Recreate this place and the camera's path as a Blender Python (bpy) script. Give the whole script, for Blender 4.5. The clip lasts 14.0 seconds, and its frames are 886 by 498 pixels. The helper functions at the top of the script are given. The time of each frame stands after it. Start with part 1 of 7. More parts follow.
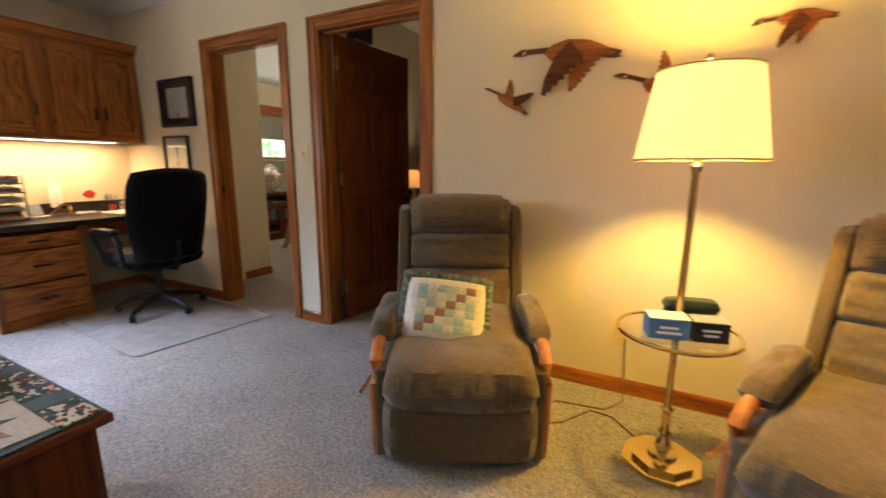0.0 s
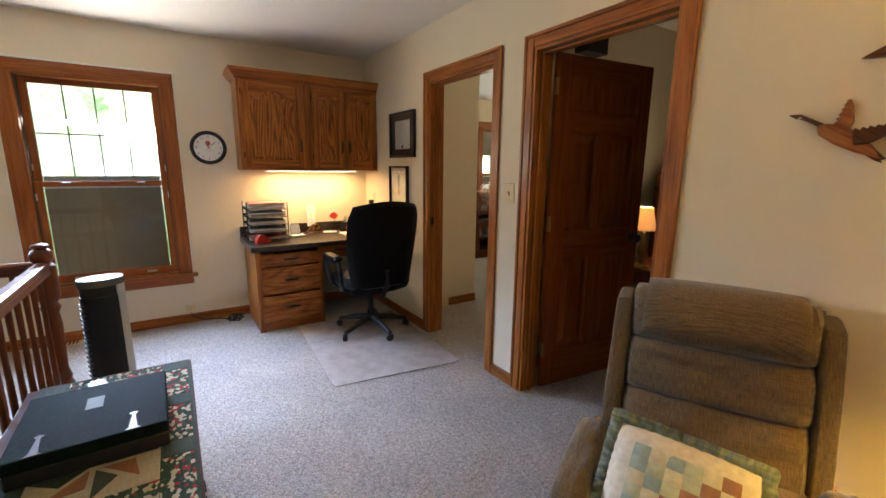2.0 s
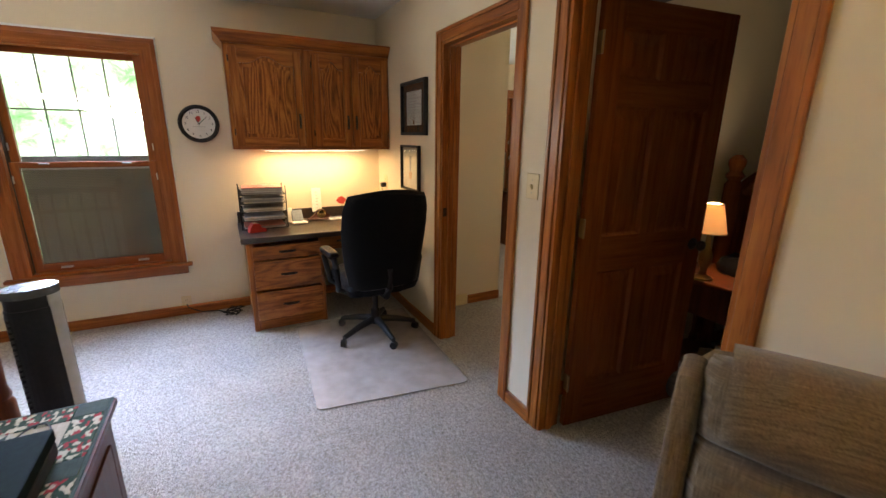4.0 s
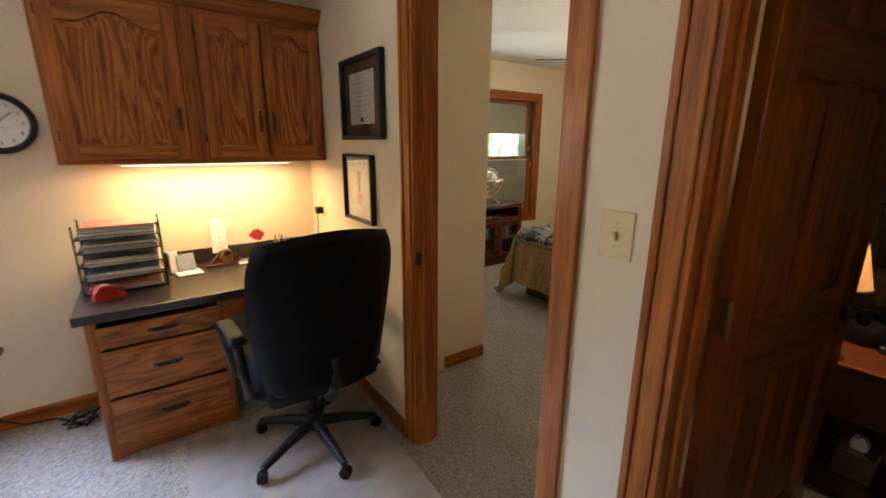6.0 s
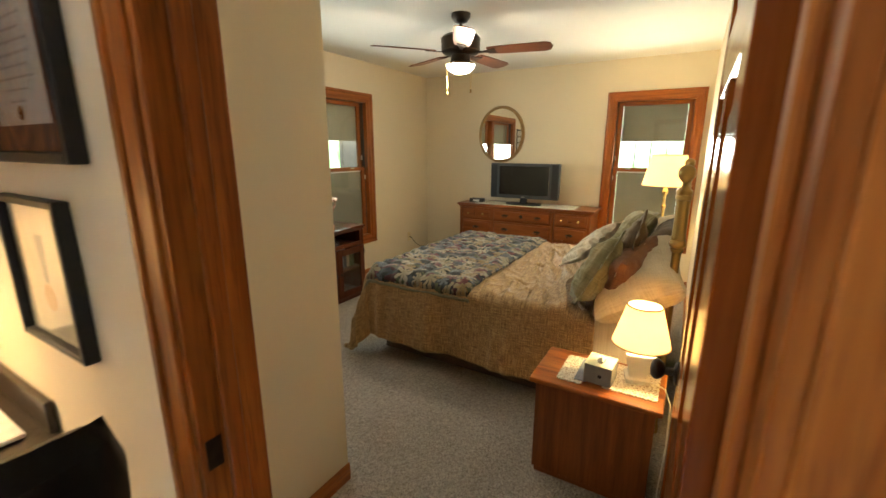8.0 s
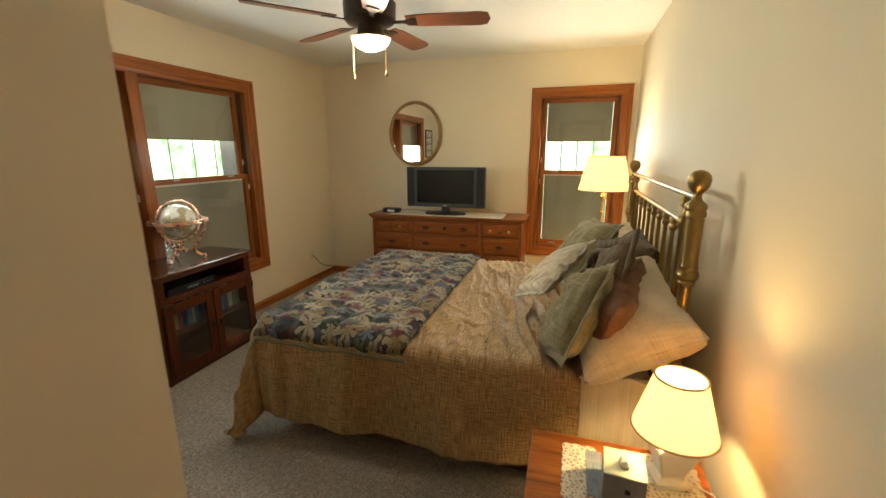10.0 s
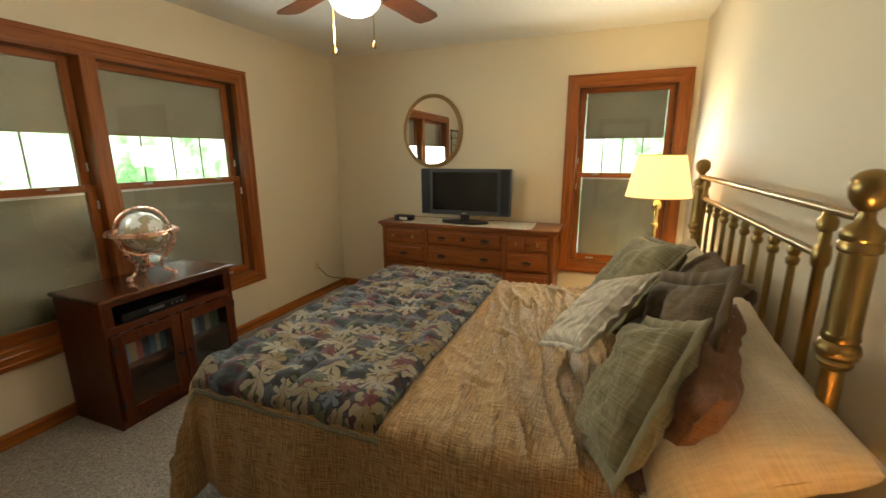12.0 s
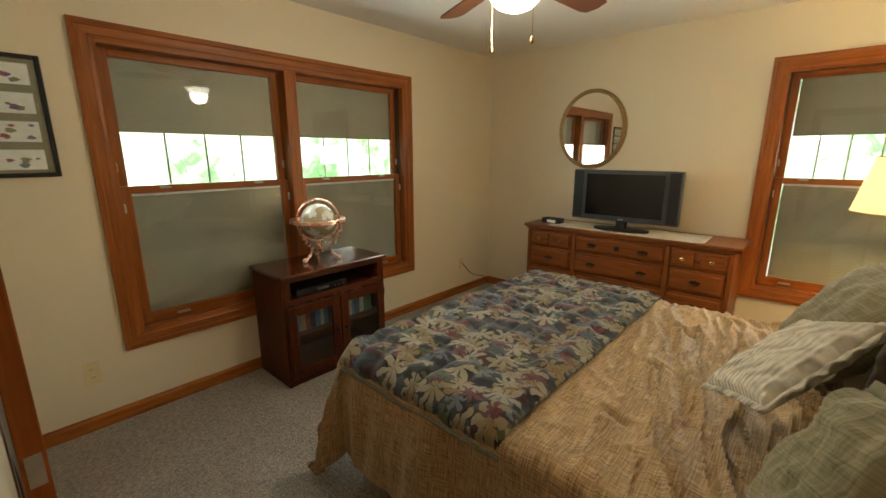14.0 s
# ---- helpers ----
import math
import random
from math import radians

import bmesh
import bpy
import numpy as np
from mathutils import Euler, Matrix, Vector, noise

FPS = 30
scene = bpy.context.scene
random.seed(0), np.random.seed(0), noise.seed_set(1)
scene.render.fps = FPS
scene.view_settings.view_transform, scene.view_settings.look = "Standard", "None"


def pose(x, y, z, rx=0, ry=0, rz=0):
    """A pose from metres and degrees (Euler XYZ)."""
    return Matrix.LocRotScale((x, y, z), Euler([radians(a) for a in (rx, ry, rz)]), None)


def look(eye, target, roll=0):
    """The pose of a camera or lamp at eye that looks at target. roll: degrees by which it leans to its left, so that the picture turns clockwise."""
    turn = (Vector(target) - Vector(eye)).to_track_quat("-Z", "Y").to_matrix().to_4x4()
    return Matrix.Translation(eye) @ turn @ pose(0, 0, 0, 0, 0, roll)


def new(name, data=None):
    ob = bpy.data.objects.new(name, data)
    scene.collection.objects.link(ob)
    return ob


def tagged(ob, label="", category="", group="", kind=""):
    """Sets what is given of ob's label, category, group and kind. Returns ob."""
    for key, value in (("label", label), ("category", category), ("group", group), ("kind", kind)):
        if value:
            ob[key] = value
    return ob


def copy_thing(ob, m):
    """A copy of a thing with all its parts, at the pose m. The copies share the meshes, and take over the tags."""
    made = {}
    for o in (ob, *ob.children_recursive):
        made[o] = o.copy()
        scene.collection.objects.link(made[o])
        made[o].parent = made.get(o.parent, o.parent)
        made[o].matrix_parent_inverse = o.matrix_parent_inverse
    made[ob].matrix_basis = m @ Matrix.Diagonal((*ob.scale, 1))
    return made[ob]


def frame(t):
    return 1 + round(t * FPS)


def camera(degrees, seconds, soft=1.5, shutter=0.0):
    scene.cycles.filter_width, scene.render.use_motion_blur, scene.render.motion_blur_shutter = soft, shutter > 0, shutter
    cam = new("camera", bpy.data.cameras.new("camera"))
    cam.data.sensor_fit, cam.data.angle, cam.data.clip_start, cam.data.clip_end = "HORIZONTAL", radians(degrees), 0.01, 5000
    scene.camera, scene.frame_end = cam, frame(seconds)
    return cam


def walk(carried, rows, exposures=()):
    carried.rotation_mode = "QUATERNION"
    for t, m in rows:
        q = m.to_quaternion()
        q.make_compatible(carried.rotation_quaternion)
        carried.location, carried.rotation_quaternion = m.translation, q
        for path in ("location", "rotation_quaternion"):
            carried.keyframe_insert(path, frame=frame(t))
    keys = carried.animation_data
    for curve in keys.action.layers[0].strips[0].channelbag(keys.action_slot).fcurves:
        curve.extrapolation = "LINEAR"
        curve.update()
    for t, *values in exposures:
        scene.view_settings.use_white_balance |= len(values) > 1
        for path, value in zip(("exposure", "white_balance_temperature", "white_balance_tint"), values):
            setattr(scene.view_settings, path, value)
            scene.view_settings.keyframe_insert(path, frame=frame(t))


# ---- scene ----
cam = camera(93.5, 14.0, shutter=0.4)
PATH = [
    (0, (4.527, -2.211, 1.156), (3.621, -0.471, 0.769), 0.4),
    (0.5, (4.424, -2.096, 1.178), (3.214, -0.553, 0.786), 0.5),
    (1, (4.297, -1.97, 1.252), (2.893, -0.597, 0.875), 0.6),
    (1.5, (4.237, -1.875, 1.323), (2.715, -0.634, 0.941), 0.6),
    (2, (4.213, -1.732, 1.393), (2.564, -0.669, 1.007), 0.6),
    (2.5, (4.191, -1.629, 1.446), (2.51, -0.65, 0.981), 0.6),
    (5, (3.39, -1.123, 1.462), (1.665, -0.252, 0.948), 0.6),
    (5.5, (3.108, -1.064, 1.435), (1.455, -0.044, 0.958), 0.4),
    (6, (2.836, -0.92, 1.453), (1.255, 0.203, 0.963), 0.3),
    (6.5, (2.574, -0.764, 1.478), (1.099, 0.491, 0.982), 0.2),
    (7, (2.34, -0.628, 1.486), (1.029, 0.8, 0.996), 0.5),
    (7.5, (2.167, -0.476, 1.489), (1.025, 1.094, 1.01), 0.3),
    (8, (2.015, -0.333, 1.498), (1.032, 1.345, 1.032), 0.1),
    (8.5, (1.87, -0.194, 1.499), (1.047, 1.569, 1.039), 0.1),
    (11, (1.516, 0.633, 1.481), (0.968, 2.502, 1.027), -0.3),
    (11.5, (1.531, 0.786, 1.463), (0.947, 2.647, 1.018), -0.3),
    (12, (1.519, 0.891, 1.46), (0.801, 2.704, 1.018), -0.3),
    (12.5, (1.496, 0.92, 1.448), (0.622, 2.665, 1.013), -0.1),
    (13, (1.51, 0.94, 1.467), (0.477, 2.594, 1.022), -0.0),
    (13.5, (1.497, 0.947, 1.466), (0.308, 2.493, 1.024), -0.1),
    (14, (1.505, 0.974, 1.469), (0.197, 2.419, 1.023), -0.1),
]
walk(cam, [(t, look(eye, target, roll)) for t, eye, target, roll in PATH],
     ((0.0, 0.05, 6500, 14), (1.0, 0.0, 6500, 14), (2.5, 0.14, 6500, 14), (5.0, 0.05, 6500, 14), (6.5, 0.22, 6500, 14), (7.0, 0.22, 6500, 14), (7.5, 0.36, 6500, 11),
      (8.5, 0.53, 6500, 10), (11.0, 0.08, 6500, 11), (14.0, 0.12, 6500, 11)))

# ---- light and sky ----
world = bpy.data.worlds.new("sky")
scene.world = world
world.use_nodes = True
wn = world.node_tree.nodes
sky = wn.new("ShaderNodeTexSky")
sky.sky_type = "NISHITA"
sky.sun_disc = False
sky.sun_elevation, sky.sun_rotation = radians(48), radians(200)
wn["Background"].inputs[1].default_value = 0.10
world.node_tree.links.new(sky.outputs[0], wn["Background"].inputs[0])


def lamp(name, kind, m, power, colour, size=0.1, size_y=0.0, spread=180):
    data = bpy.data.lights.new(name, kind)
    data.energy, data.color = power, colour
    if kind == "AREA":
        data.shape = "RECTANGLE"
        data.size, data.size_y = size, size_y or size
        data.spread = radians(spread)
    elif kind == "POINT":
        data.shadow_soft_size = size
    ob = new(name, data)
    ob.matrix_world = m
    return ob


sun = bpy.data.lights.new("sun", "SUN")
sun.energy, sun.angle, sun.color = 3.0, radians(0.5), (1, 0.95, 0.86)
new("sun", sun).matrix_world = look((3, -6, 9), (0, 0, 0))

DAY = (0.50, 0.66, 1.0)
# daylight through the windows
lamp("window_daylight", "AREA", look((-0.03, -2.18, 1.62), (1.5, -1.75, 0.0)), 62, DAY, 0.82, 0.66, 82)
lamp("window_groundlight", "AREA", look((-0.02, -2.18, 1.50), (1.5, -1.9, 2.44)), 17, (1.0, 0.94, 0.84), 0.82, 0.5, 120)
# these two at y -3.78 are added at an unseen window to brighten the office
lamp("window_daylight", "AREA", look((-0.03, -3.78, 1.62), (1.9, -2.9, 0.0)), 46, DAY, 0.82, 0.66, 78)
lamp("window_groundlight", "AREA", look((-0.02, -3.78, 1.50), (1.6, -3.2, 2.44)), 16, (1.0, 0.94, 0.84), 0.82, 0.5, 120)
lamp("window_daylight", "AREA", look((6.12, -2.30, 1.55), (3.0, -1.5, 0.6)), 3, DAY, 1.0, 0.7)
GREEN_DAY = (0.90, 1.0, 0.90)
lamp("window_daylight", "AREA", look((-1.27, 1.92, 1.45), (1, 1.9, 1.50)), 8, GREEN_DAY, 0.82, 0.28, 150)
lamp("window_daylight", "AREA", look((-1.27, 3.04, 1.45), (1, 2.9, 1.50)), 8, GREEN_DAY, 0.82, 0.28, 150)
lamp("window_daylight", "AREA", look((1.6, 4.81, 1.45), (1.4, 2, 1.45)), 13, GREEN_DAY, 0.7, 0.28, 150)
lamp("floor_lamp_bulb", "POINT", pose(4.625, -0.50, 1.372), 104, (1.0, 0.63, 0.11), 0.05)
lamp("cabinet_bulb", "AREA", pose(0.20, -0.62, 1.333), 11.5, (1.0, 0.66, 0.31), 0.06, 0.80)
lamp("fan_bulb", "POINT", pose(0.46, 2.57, 2.015), 26, (1.0, 0.84, 0.60), 0.07)
lamp("bedside_bulb", "POINT", pose(1.915, 1.545, 0.77), 12, (1.0, 0.68, 0.28), 0.03)
lamp("tall_lamp_bulb", "POINT", pose(1.83, 4.05, 1.31), 26, (1.0, 0.75, 0.36), 0.04)
lamp("far_room_bulb", "POINT", pose(2.505, 1.085, 1.092), 11.0, (1.0, 0.78, 0.48), 0.02)


# ---- materials ----
def mat(name, build, rough=0.6, metal=0.0, spec=0.5):
    m = bpy.data.materials.new(name)
    m.use_nodes = True
    t = m.node_tree
    b = t.nodes["Principled BSDF"]
    b.inputs["Roughness"].default_value = rough
    b.inputs["Metallic"].default_value = metal
    b.inputs["Specular IOR Level"].default_value = spec
    build(t, b)
    return m


def coords(t, scale=(1, 1, 1), rot=(0, 0, 0), space="Object"):
    c = t.nodes.new("ShaderNodeTexCoord")
    m = t.nodes.new("ShaderNodeMapping")
    m.inputs["Scale"].default_value = scale
    m.inputs["Rotation"].default_value = rot
    t.links.new(c.outputs[space], m.inputs[0])
    return m.outputs[0]


def noise_tex(t, vec, scale, detail=3, rough=0.5, distort=0.0):
    n = t.nodes.new("ShaderNodeTexNoise")
    n.inputs["Scale"].default_value = scale
    n.inputs["Detail"].default_value = detail
    n.inputs["Roughness"].default_value = rough
    n.inputs["Distortion"].default_value = distort
    t.links.new(vec, n.inputs["Vector"])
    return n.outputs["Fac"]


def ramp(t, fac, *stops):
    r = t.nodes.new("ShaderNodeValToRGB")
    e = r.color_ramp.elements
    while len(e) < len(stops):
        e.new(0.5)
    for k, (p, c) in zip(e, stops):
        k.position = p
        k.color = (*c, 1)
    t.links.new(fac, r.inputs[0])
    return r.outputs[0]


def mix(t, kind, a, b, fac=0.5):
    n = t.nodes.new("ShaderNodeMix")
    n.data_type, n.blend_type = "RGBA", kind
    for i, v in ((0, fac), (6, a), (7, b)):
        if isinstance(v, (int, float)):
            n.inputs[i].default_value = v
        elif isinstance(v, tuple):
            n.inputs[i].default_value = (*v, 1)
        else:
            t.links.new(v, n.inputs[i])
    return n.outputs[2]


def maths(t, op, a, b=0.0):
    n = t.nodes.new("ShaderNodeMath")
    n.operation = op
    for i, v in ((0, a), (1, b)):
        if isinstance(v, (int, float)):
            n.inputs[i].default_value = v
        else:
            t.links.new(v, n.inputs[i])
    return n.outputs[0]


def bump(t, b, height, strength=0.3, dist=0.005):
    n = t.nodes.new("ShaderNodeBump")
    n.inputs["Strength"].default_value = strength
    n.inputs["Distance"].default_value = dist
    t.links.new(height, n.inputs["Height"])
    t.links.new(n.outputs[0], b.inputs["Normal"])


def colour(t, b, c):
    if isinstance(c, tuple):
        b.inputs["Base Color"].default_value = (*c, 1)
    else:
        t.links.new(c, b.inputs["Base Color"])


def plain(name, c, rough=0.5, metal=0.0, vary=0.12, scale=14, spec=0.5, relief=0.0):
    def build(t, b):
        v = coords(t)
        n = noise_tex(t, v, scale, 4)
        lo = tuple(x * (1 - vary) for x in c)
        hi = tuple(min(1, x * (1 + vary)) for x in c)
        colour(t, b, ramp(t, n, (0.3, lo), (0.7, hi)))
        r = noise_tex(t, v, scale * 2.3, 3)
        t.links.new(maths(t, "MULTIPLY_ADD", r, 0.16), b.inputs["Roughness"])
        b.inputs["Roughness"].links[0].from_node.inputs[2].default_value = max(0.02, rough - 0.08)
        if relief:
            bump(t, b, noise_tex(t, v, scale * 12, 3), relief, 0.002)
    return mat(name, build, rough, metal, spec)


def wood(name, dark, mid, light, along="z", rough=0.38, size=1.0, figure=0.5, pores=0.5, coat=0.05, spec=0.28, stretch=0.06, lines=9.0):
    """Boards with long grain along one axis: cathedral figure, streaks and open pores."""
    def build(t, b):
        q = stretch
        k = {"x": (q, 1, 1), "y": (1, q, 1), "z": (1, 1, q)}[along]
        v = coords(t, tuple(s / size for s in k))
        info = t.nodes.new("ShaderNodeObjectInfo")
        sh = t.nodes.new("ShaderNodeVectorMath")
        sh.operation = "ADD"
        off = t.nodes.new("ShaderNodeCombineXYZ")
        r7 = maths(t, "MULTIPLY", info.outputs["Random"], 7.0)
        for i in range(3):
            t.links.new(r7, off.inputs[i])
        t.links.new(v, sh.inputs[0])
        t.links.new(off.outputs[0], sh.inputs[1])
        v = sh.outputs[0]
        broad = noise_tex(t, v, 5, 2, 0.4, 0.3)
        rings = maths(t, "FRACT", maths(t, "MULTIPLY", broad, lines))
        rings = maths(t, "ABSOLUTE", maths(t, "SUBTRACT", rings, 0.5))
        streak = noise_tex(t, v, 42, 3, 0.6)
        fine = noise_tex(t, v, 150, 2, 0.6)
        f = maths(t, "ADD", maths(t, "MULTIPLY", rings, figure), maths(t, "MULTIPLY", streak, 1 - figure * 0.5))
        c = ramp(t, f, (0.22, dark), (0.45, mid), (0.75, light))
        p = ramp(t, fine, (0.34, (0.42, 0.34, 0.28)), (0.47, (1, 1, 1)))
        colour(t, b, mix(t, "MULTIPLY", c, p, pores))
        rr = maths(t, "MULTIPLY_ADD", streak, 0.2)
        rr.node.inputs[2].default_value = rough - 0.1
        t.links.new(rr, b.inputs["Roughness"])
        bump(t, b, mix(t, "MIX", fine, f, 0.4), 0.12, 0.001)
        b.inputs["Coat Weight"].default_value = coat
        b.inputs["Coat Roughness"].default_value = 0.12
        b.inputs["Specular IOR Level"].default_value = spec
    return mat(name, build, rough)


def fabric(name, c1, c2, c3, sx=160, sy=160, big=3.0, rough=0.95, relief=0.5, sheen=0.15, slub=0.6, space="Object", spec=0.2):
    """Woven cloth: threads in two directions, slubs and broad fading."""
    def build(t, b):
        va = coords(t, (sx, sy * 0.06, sx), space=space)
        vb = coords(t, (sx * 0.06, sy, sy * 0.06), space=space)
        a = noise_tex(t, va, 1.0, 2)
        w = noise_tex(t, vb, 1.0, 2)
        thread = mix(t, "MIX", a, w, 0.5)
        c = ramp(t, thread, (0.36, c1), (0.5, c2), (0.64, c3))
        fade = ramp(t, noise_tex(t, coords(t), big, 3), (0.3, (0.82, 0.82, 0.82)), (0.7, (1, 1, 1)))
        colour(t, b, mix(t, "MULTIPLY", c, fade, slub))
        bump(t, b, thread, relief, 0.002)
        b.inputs["Sheen Weight"].default_value = sheen
        b.inputs["Sheen Roughness"].default_value = 0.5
    return mat(name, build, rough, 0, spec)


def wall_paint(name, c):
    def build(t, b):
        v = coords(t)
        n = noise_tex(t, v, 1.3, 4)
        colour(t, b, ramp(t, n, (0.3, tuple(x * 0.965 for x in c)), (0.7, c)))
        o = mix(t, "ADD", noise_tex(t, v, 260, 3), noise_tex(t, v, 55, 3), 0.5)
        bump(t, b, o, 0.10, 0.002)
    return mat(name, build, 0.72, 0, 0.3)


def carpet_build(t, b):
    v = coords(t)
    tuft = t.nodes.new("ShaderNodeTexVoronoi")
    tuft.inputs["Scale"].default_value = 150
    tuft.inputs["Randomness"].default_value = 1
    wv = t.nodes.new("ShaderNodeVectorMath")
    wv.operation = "ADD"
    nz = t.nodes.new("ShaderNodeTexNoise")
    nz.inputs["Scale"].default_value = 60
    t.links.new(v, nz.inputs["Vector"])
    sc = t.nodes.new("ShaderNodeVectorMath")
    sc.operation = "SCALE"
    sc.inputs["Scale"].default_value = 0.012
    t.links.new(nz.outputs["Color"], sc.inputs[0])
    t.links.new(v, wv.inputs[0])
    t.links.new(sc.outputs[0], wv.inputs[1])
    t.links.new(wv.outputs[0], tuft.inputs["Vector"])
    d = tuft.outputs["Distance"]
    speck = mix(t, "MIX", noise_tex(t, v, 105, 3, 0.7), noise_tex(t, v, 52, 4, 0.75, 0.5), 0.55)
    c = ramp(t, speck, (0.36, (0.27, 0.23, 0.19)), (0.485, (0.57, 0.51, 0.435)), (0.61, (0.84, 0.775, 0.69)))
    patch = ramp(t, noise_tex(t, v, 3.0, 5, 0.65, 0.6), (0.3, (0.74, 0.73, 0.72)), (0.7, (1, 1, 1)))
    c = mix(t, "MULTIPLY", c, patch, 0.8)
    # shade in the gaps between tufts, multiplied into the carpet colour
    pit_shade = ramp(t, d, (0.30, (1, 1, 1)), (0.80, (0.50, 0.47, 0.43)))
    colour(t, b, mix(t, "MULTIPLY", c, pit_shade, 0.55))
    h = maths(t, "SUBTRACT", speck, maths(t, "MULTIPLY", d, 0.8))
    bump(t, b, h, 1.0, 0.020)
    b.inputs["Sheen Weight"].default_value = 0.2


M_WALL = wall_paint("cream_paint", (0.70, 0.610, 0.448))
M_CEIL = wall_paint("white_ceiling", (0.77, 0.755, 0.71))
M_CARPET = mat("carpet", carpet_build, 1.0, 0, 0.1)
OAK = ((0.125, 0.033, 0.006), (0.285, 0.088, 0.014), (0.43, 0.155, 0.030))
M_OAK_Z = wood("oak_upright", *OAK, along="z")
M_OAK_X = wood("oak_along", *OAK, along="x")
M_OAK_PANEL = wood("oak_panel_figured", *OAK, along="z", size=0.8, figure=0.95, pores=0.6, stretch=0.14, lines=17.0)
M_OAK_DRAWER = wood("oak_drawer_figured", *OAK, along="y", size=0.8, figure=0.7, pores=0.6, stretch=0.12, lines=15.0)
M_OAK_Y = wood("oak_across", *OAK, along="y")
PINE = ((0.15, 0.040, 0.007), (0.25, 0.072, 0.013), (0.34, 0.112, 0.022))
M_WIN_Z = wood("window_wood_upright", *PINE, along="z", figure=0.3, pores=0.25)
M_WIN_X = wood("window_wood_along", *PINE, along="x", figure=0.3, pores=0.25)
DOORW = ((0.115, 0.027, 0.005), (0.185, 0.048, 0.009), (0.24, 0.072, 0.014))
M_DOOR_Z = wood("dark_door_upright", *DOORW, along="z", figure=0.15, pores=0.2, rough=0.20, coat=0.03, spec=0.12)
M_DOOR_X = wood("dark_door_along", *DOORW, along="x", figure=0.15, pores=0.2, rough=0.20, coat=0.03, spec=0.12)
CHERRY = ((0.038, 0.009, 0.003), (0.068, 0.016, 0.005), (0.105, 0.029, 0.009))
M_CHERRY = wood("cherry", *CHERRY, along="z", figure=0.25, pores=0.2, spec=0.16)
M_CHERRY_TOP = wood("cherry_polished", *CHERRY, along="y", figure=0.25, pores=0.15, rough=0.20, coat=0.5, spec=0.5)
M_CHERRY_Y = wood("cherry_across", *CHERRY, along="y", figure=0.25, pores=0.2)
MAPLE = ((0.105, 0.026, 0.006), (0.19, 0.053, 0.011), (0.27, 0.085, 0.020))
M_DRESS_X = wood("dresser_along", *MAPLE, along="x", figure=0.3, pores=0.2)
M_DRESS_Z = wood("dresser_upright", *MAPLE, along="z", figure=0.3, pores=0.2)
M_BRASS = plain("antique_brass", (0.29, 0.192, 0.070), 0.31, 1.0, 0.06, 5)
M_BRASS_BRIGHT = plain("polished_brass", (0.78, 0.60, 0.26), 0.18, 1.0, 0.04, 5)
M_DARKMETAL = plain("dark_bronze", (0.045, 0.032, 0.024), 0.38, 0.8, 0.2, 40)
M_STEEL = plain("grey_metal", (0.45, 0.44, 0.42), 0.35, 1.0, 0.1, 30)
M_BLACK = plain("black_plastic", (0.012, 0.012, 0.013), 0.48, 0, 0.2, 60, 0.3)
M_LEATHER = plain("black_leather", (0.0045, 0.0045, 0.005), 0.42, 0, 0.25, 90, 0.09, 0.35)
M_WHITE = plain("white_plastic", (0.72, 0.71, 0.68), 0.45, 0, 0.05)
M_IVORY = plain("ivory_plastic", (0.66, 0.54, 0.30), 0.4, 0, 0.05)
M_PAPER = plain("paper", (0.72, 0.70, 0.66), 0.8, 0, 0.08, 40)
M_DESKTOP = plain("dark_laminate", (0.030, 0.022, 0.018), 0.30, 0, 0.35, 70)


def glow(name, c, strength):
    def build(t, b):
        colour(t, b, tuple(min(1, x) for x in c))
        b.inputs["Emission Color"].default_value = (*c, 1)
        b.inputs["Emission Strength"].default_value = strength
    return mat(name, build, 0.7)


def glass_build(t, b):
    colour(t, b, (0.95, 0.97, 0.95))
    b.inputs["Transmission Weight"].default_value = 1
    b.inputs["IOR"].default_value = 1.45


M_GLASS = mat("window_glass", glass_build, 0.01)


def mirror_build(t, b):
    colour(t, b, (0.9, 0.9, 0.89))


M_MIRROR = mat("mirror_glass", mirror_build, 0.015, 1.0)


# ---- mesh helpers ----
def thing(name, m=None, label="", category="", group="", kind=""):
    ob = new(name)
    ob.empty_display_size = 0.05
    if m is not None:
        ob.matrix_world = m
    return tagged(ob, label, category, group, kind)


def finish(bm, name, smooth=False):
    me = bpy.data.meshes.new(name)
    bm.normal_update()
    bm.to_mesh(me)
    bm.free()
    if smooth:
        for p in me.polygons:
            p.use_smooth = True
        me.set_sharp_from_angle(angle=radians(42))
    return me


def part(name, bm, material, parent=None, label="", smooth=False, m=None):
    me = bm if isinstance(bm, bpy.types.Mesh) else finish(bm, name, smooth)
    if material is not None and not me.materials:
        me.materials.append(material)
    ob = new(name, me)
    if parent is not None:
        ob.parent = parent
    if m is not None:
        ob.matrix_local = m
    if label:
        ob["label"] = label
    return ob


def setting(name, bm, material, label, category, smooth=False):
    return tagged(part(name, bm, material, None, "", smooth), label, category, "", "structure")


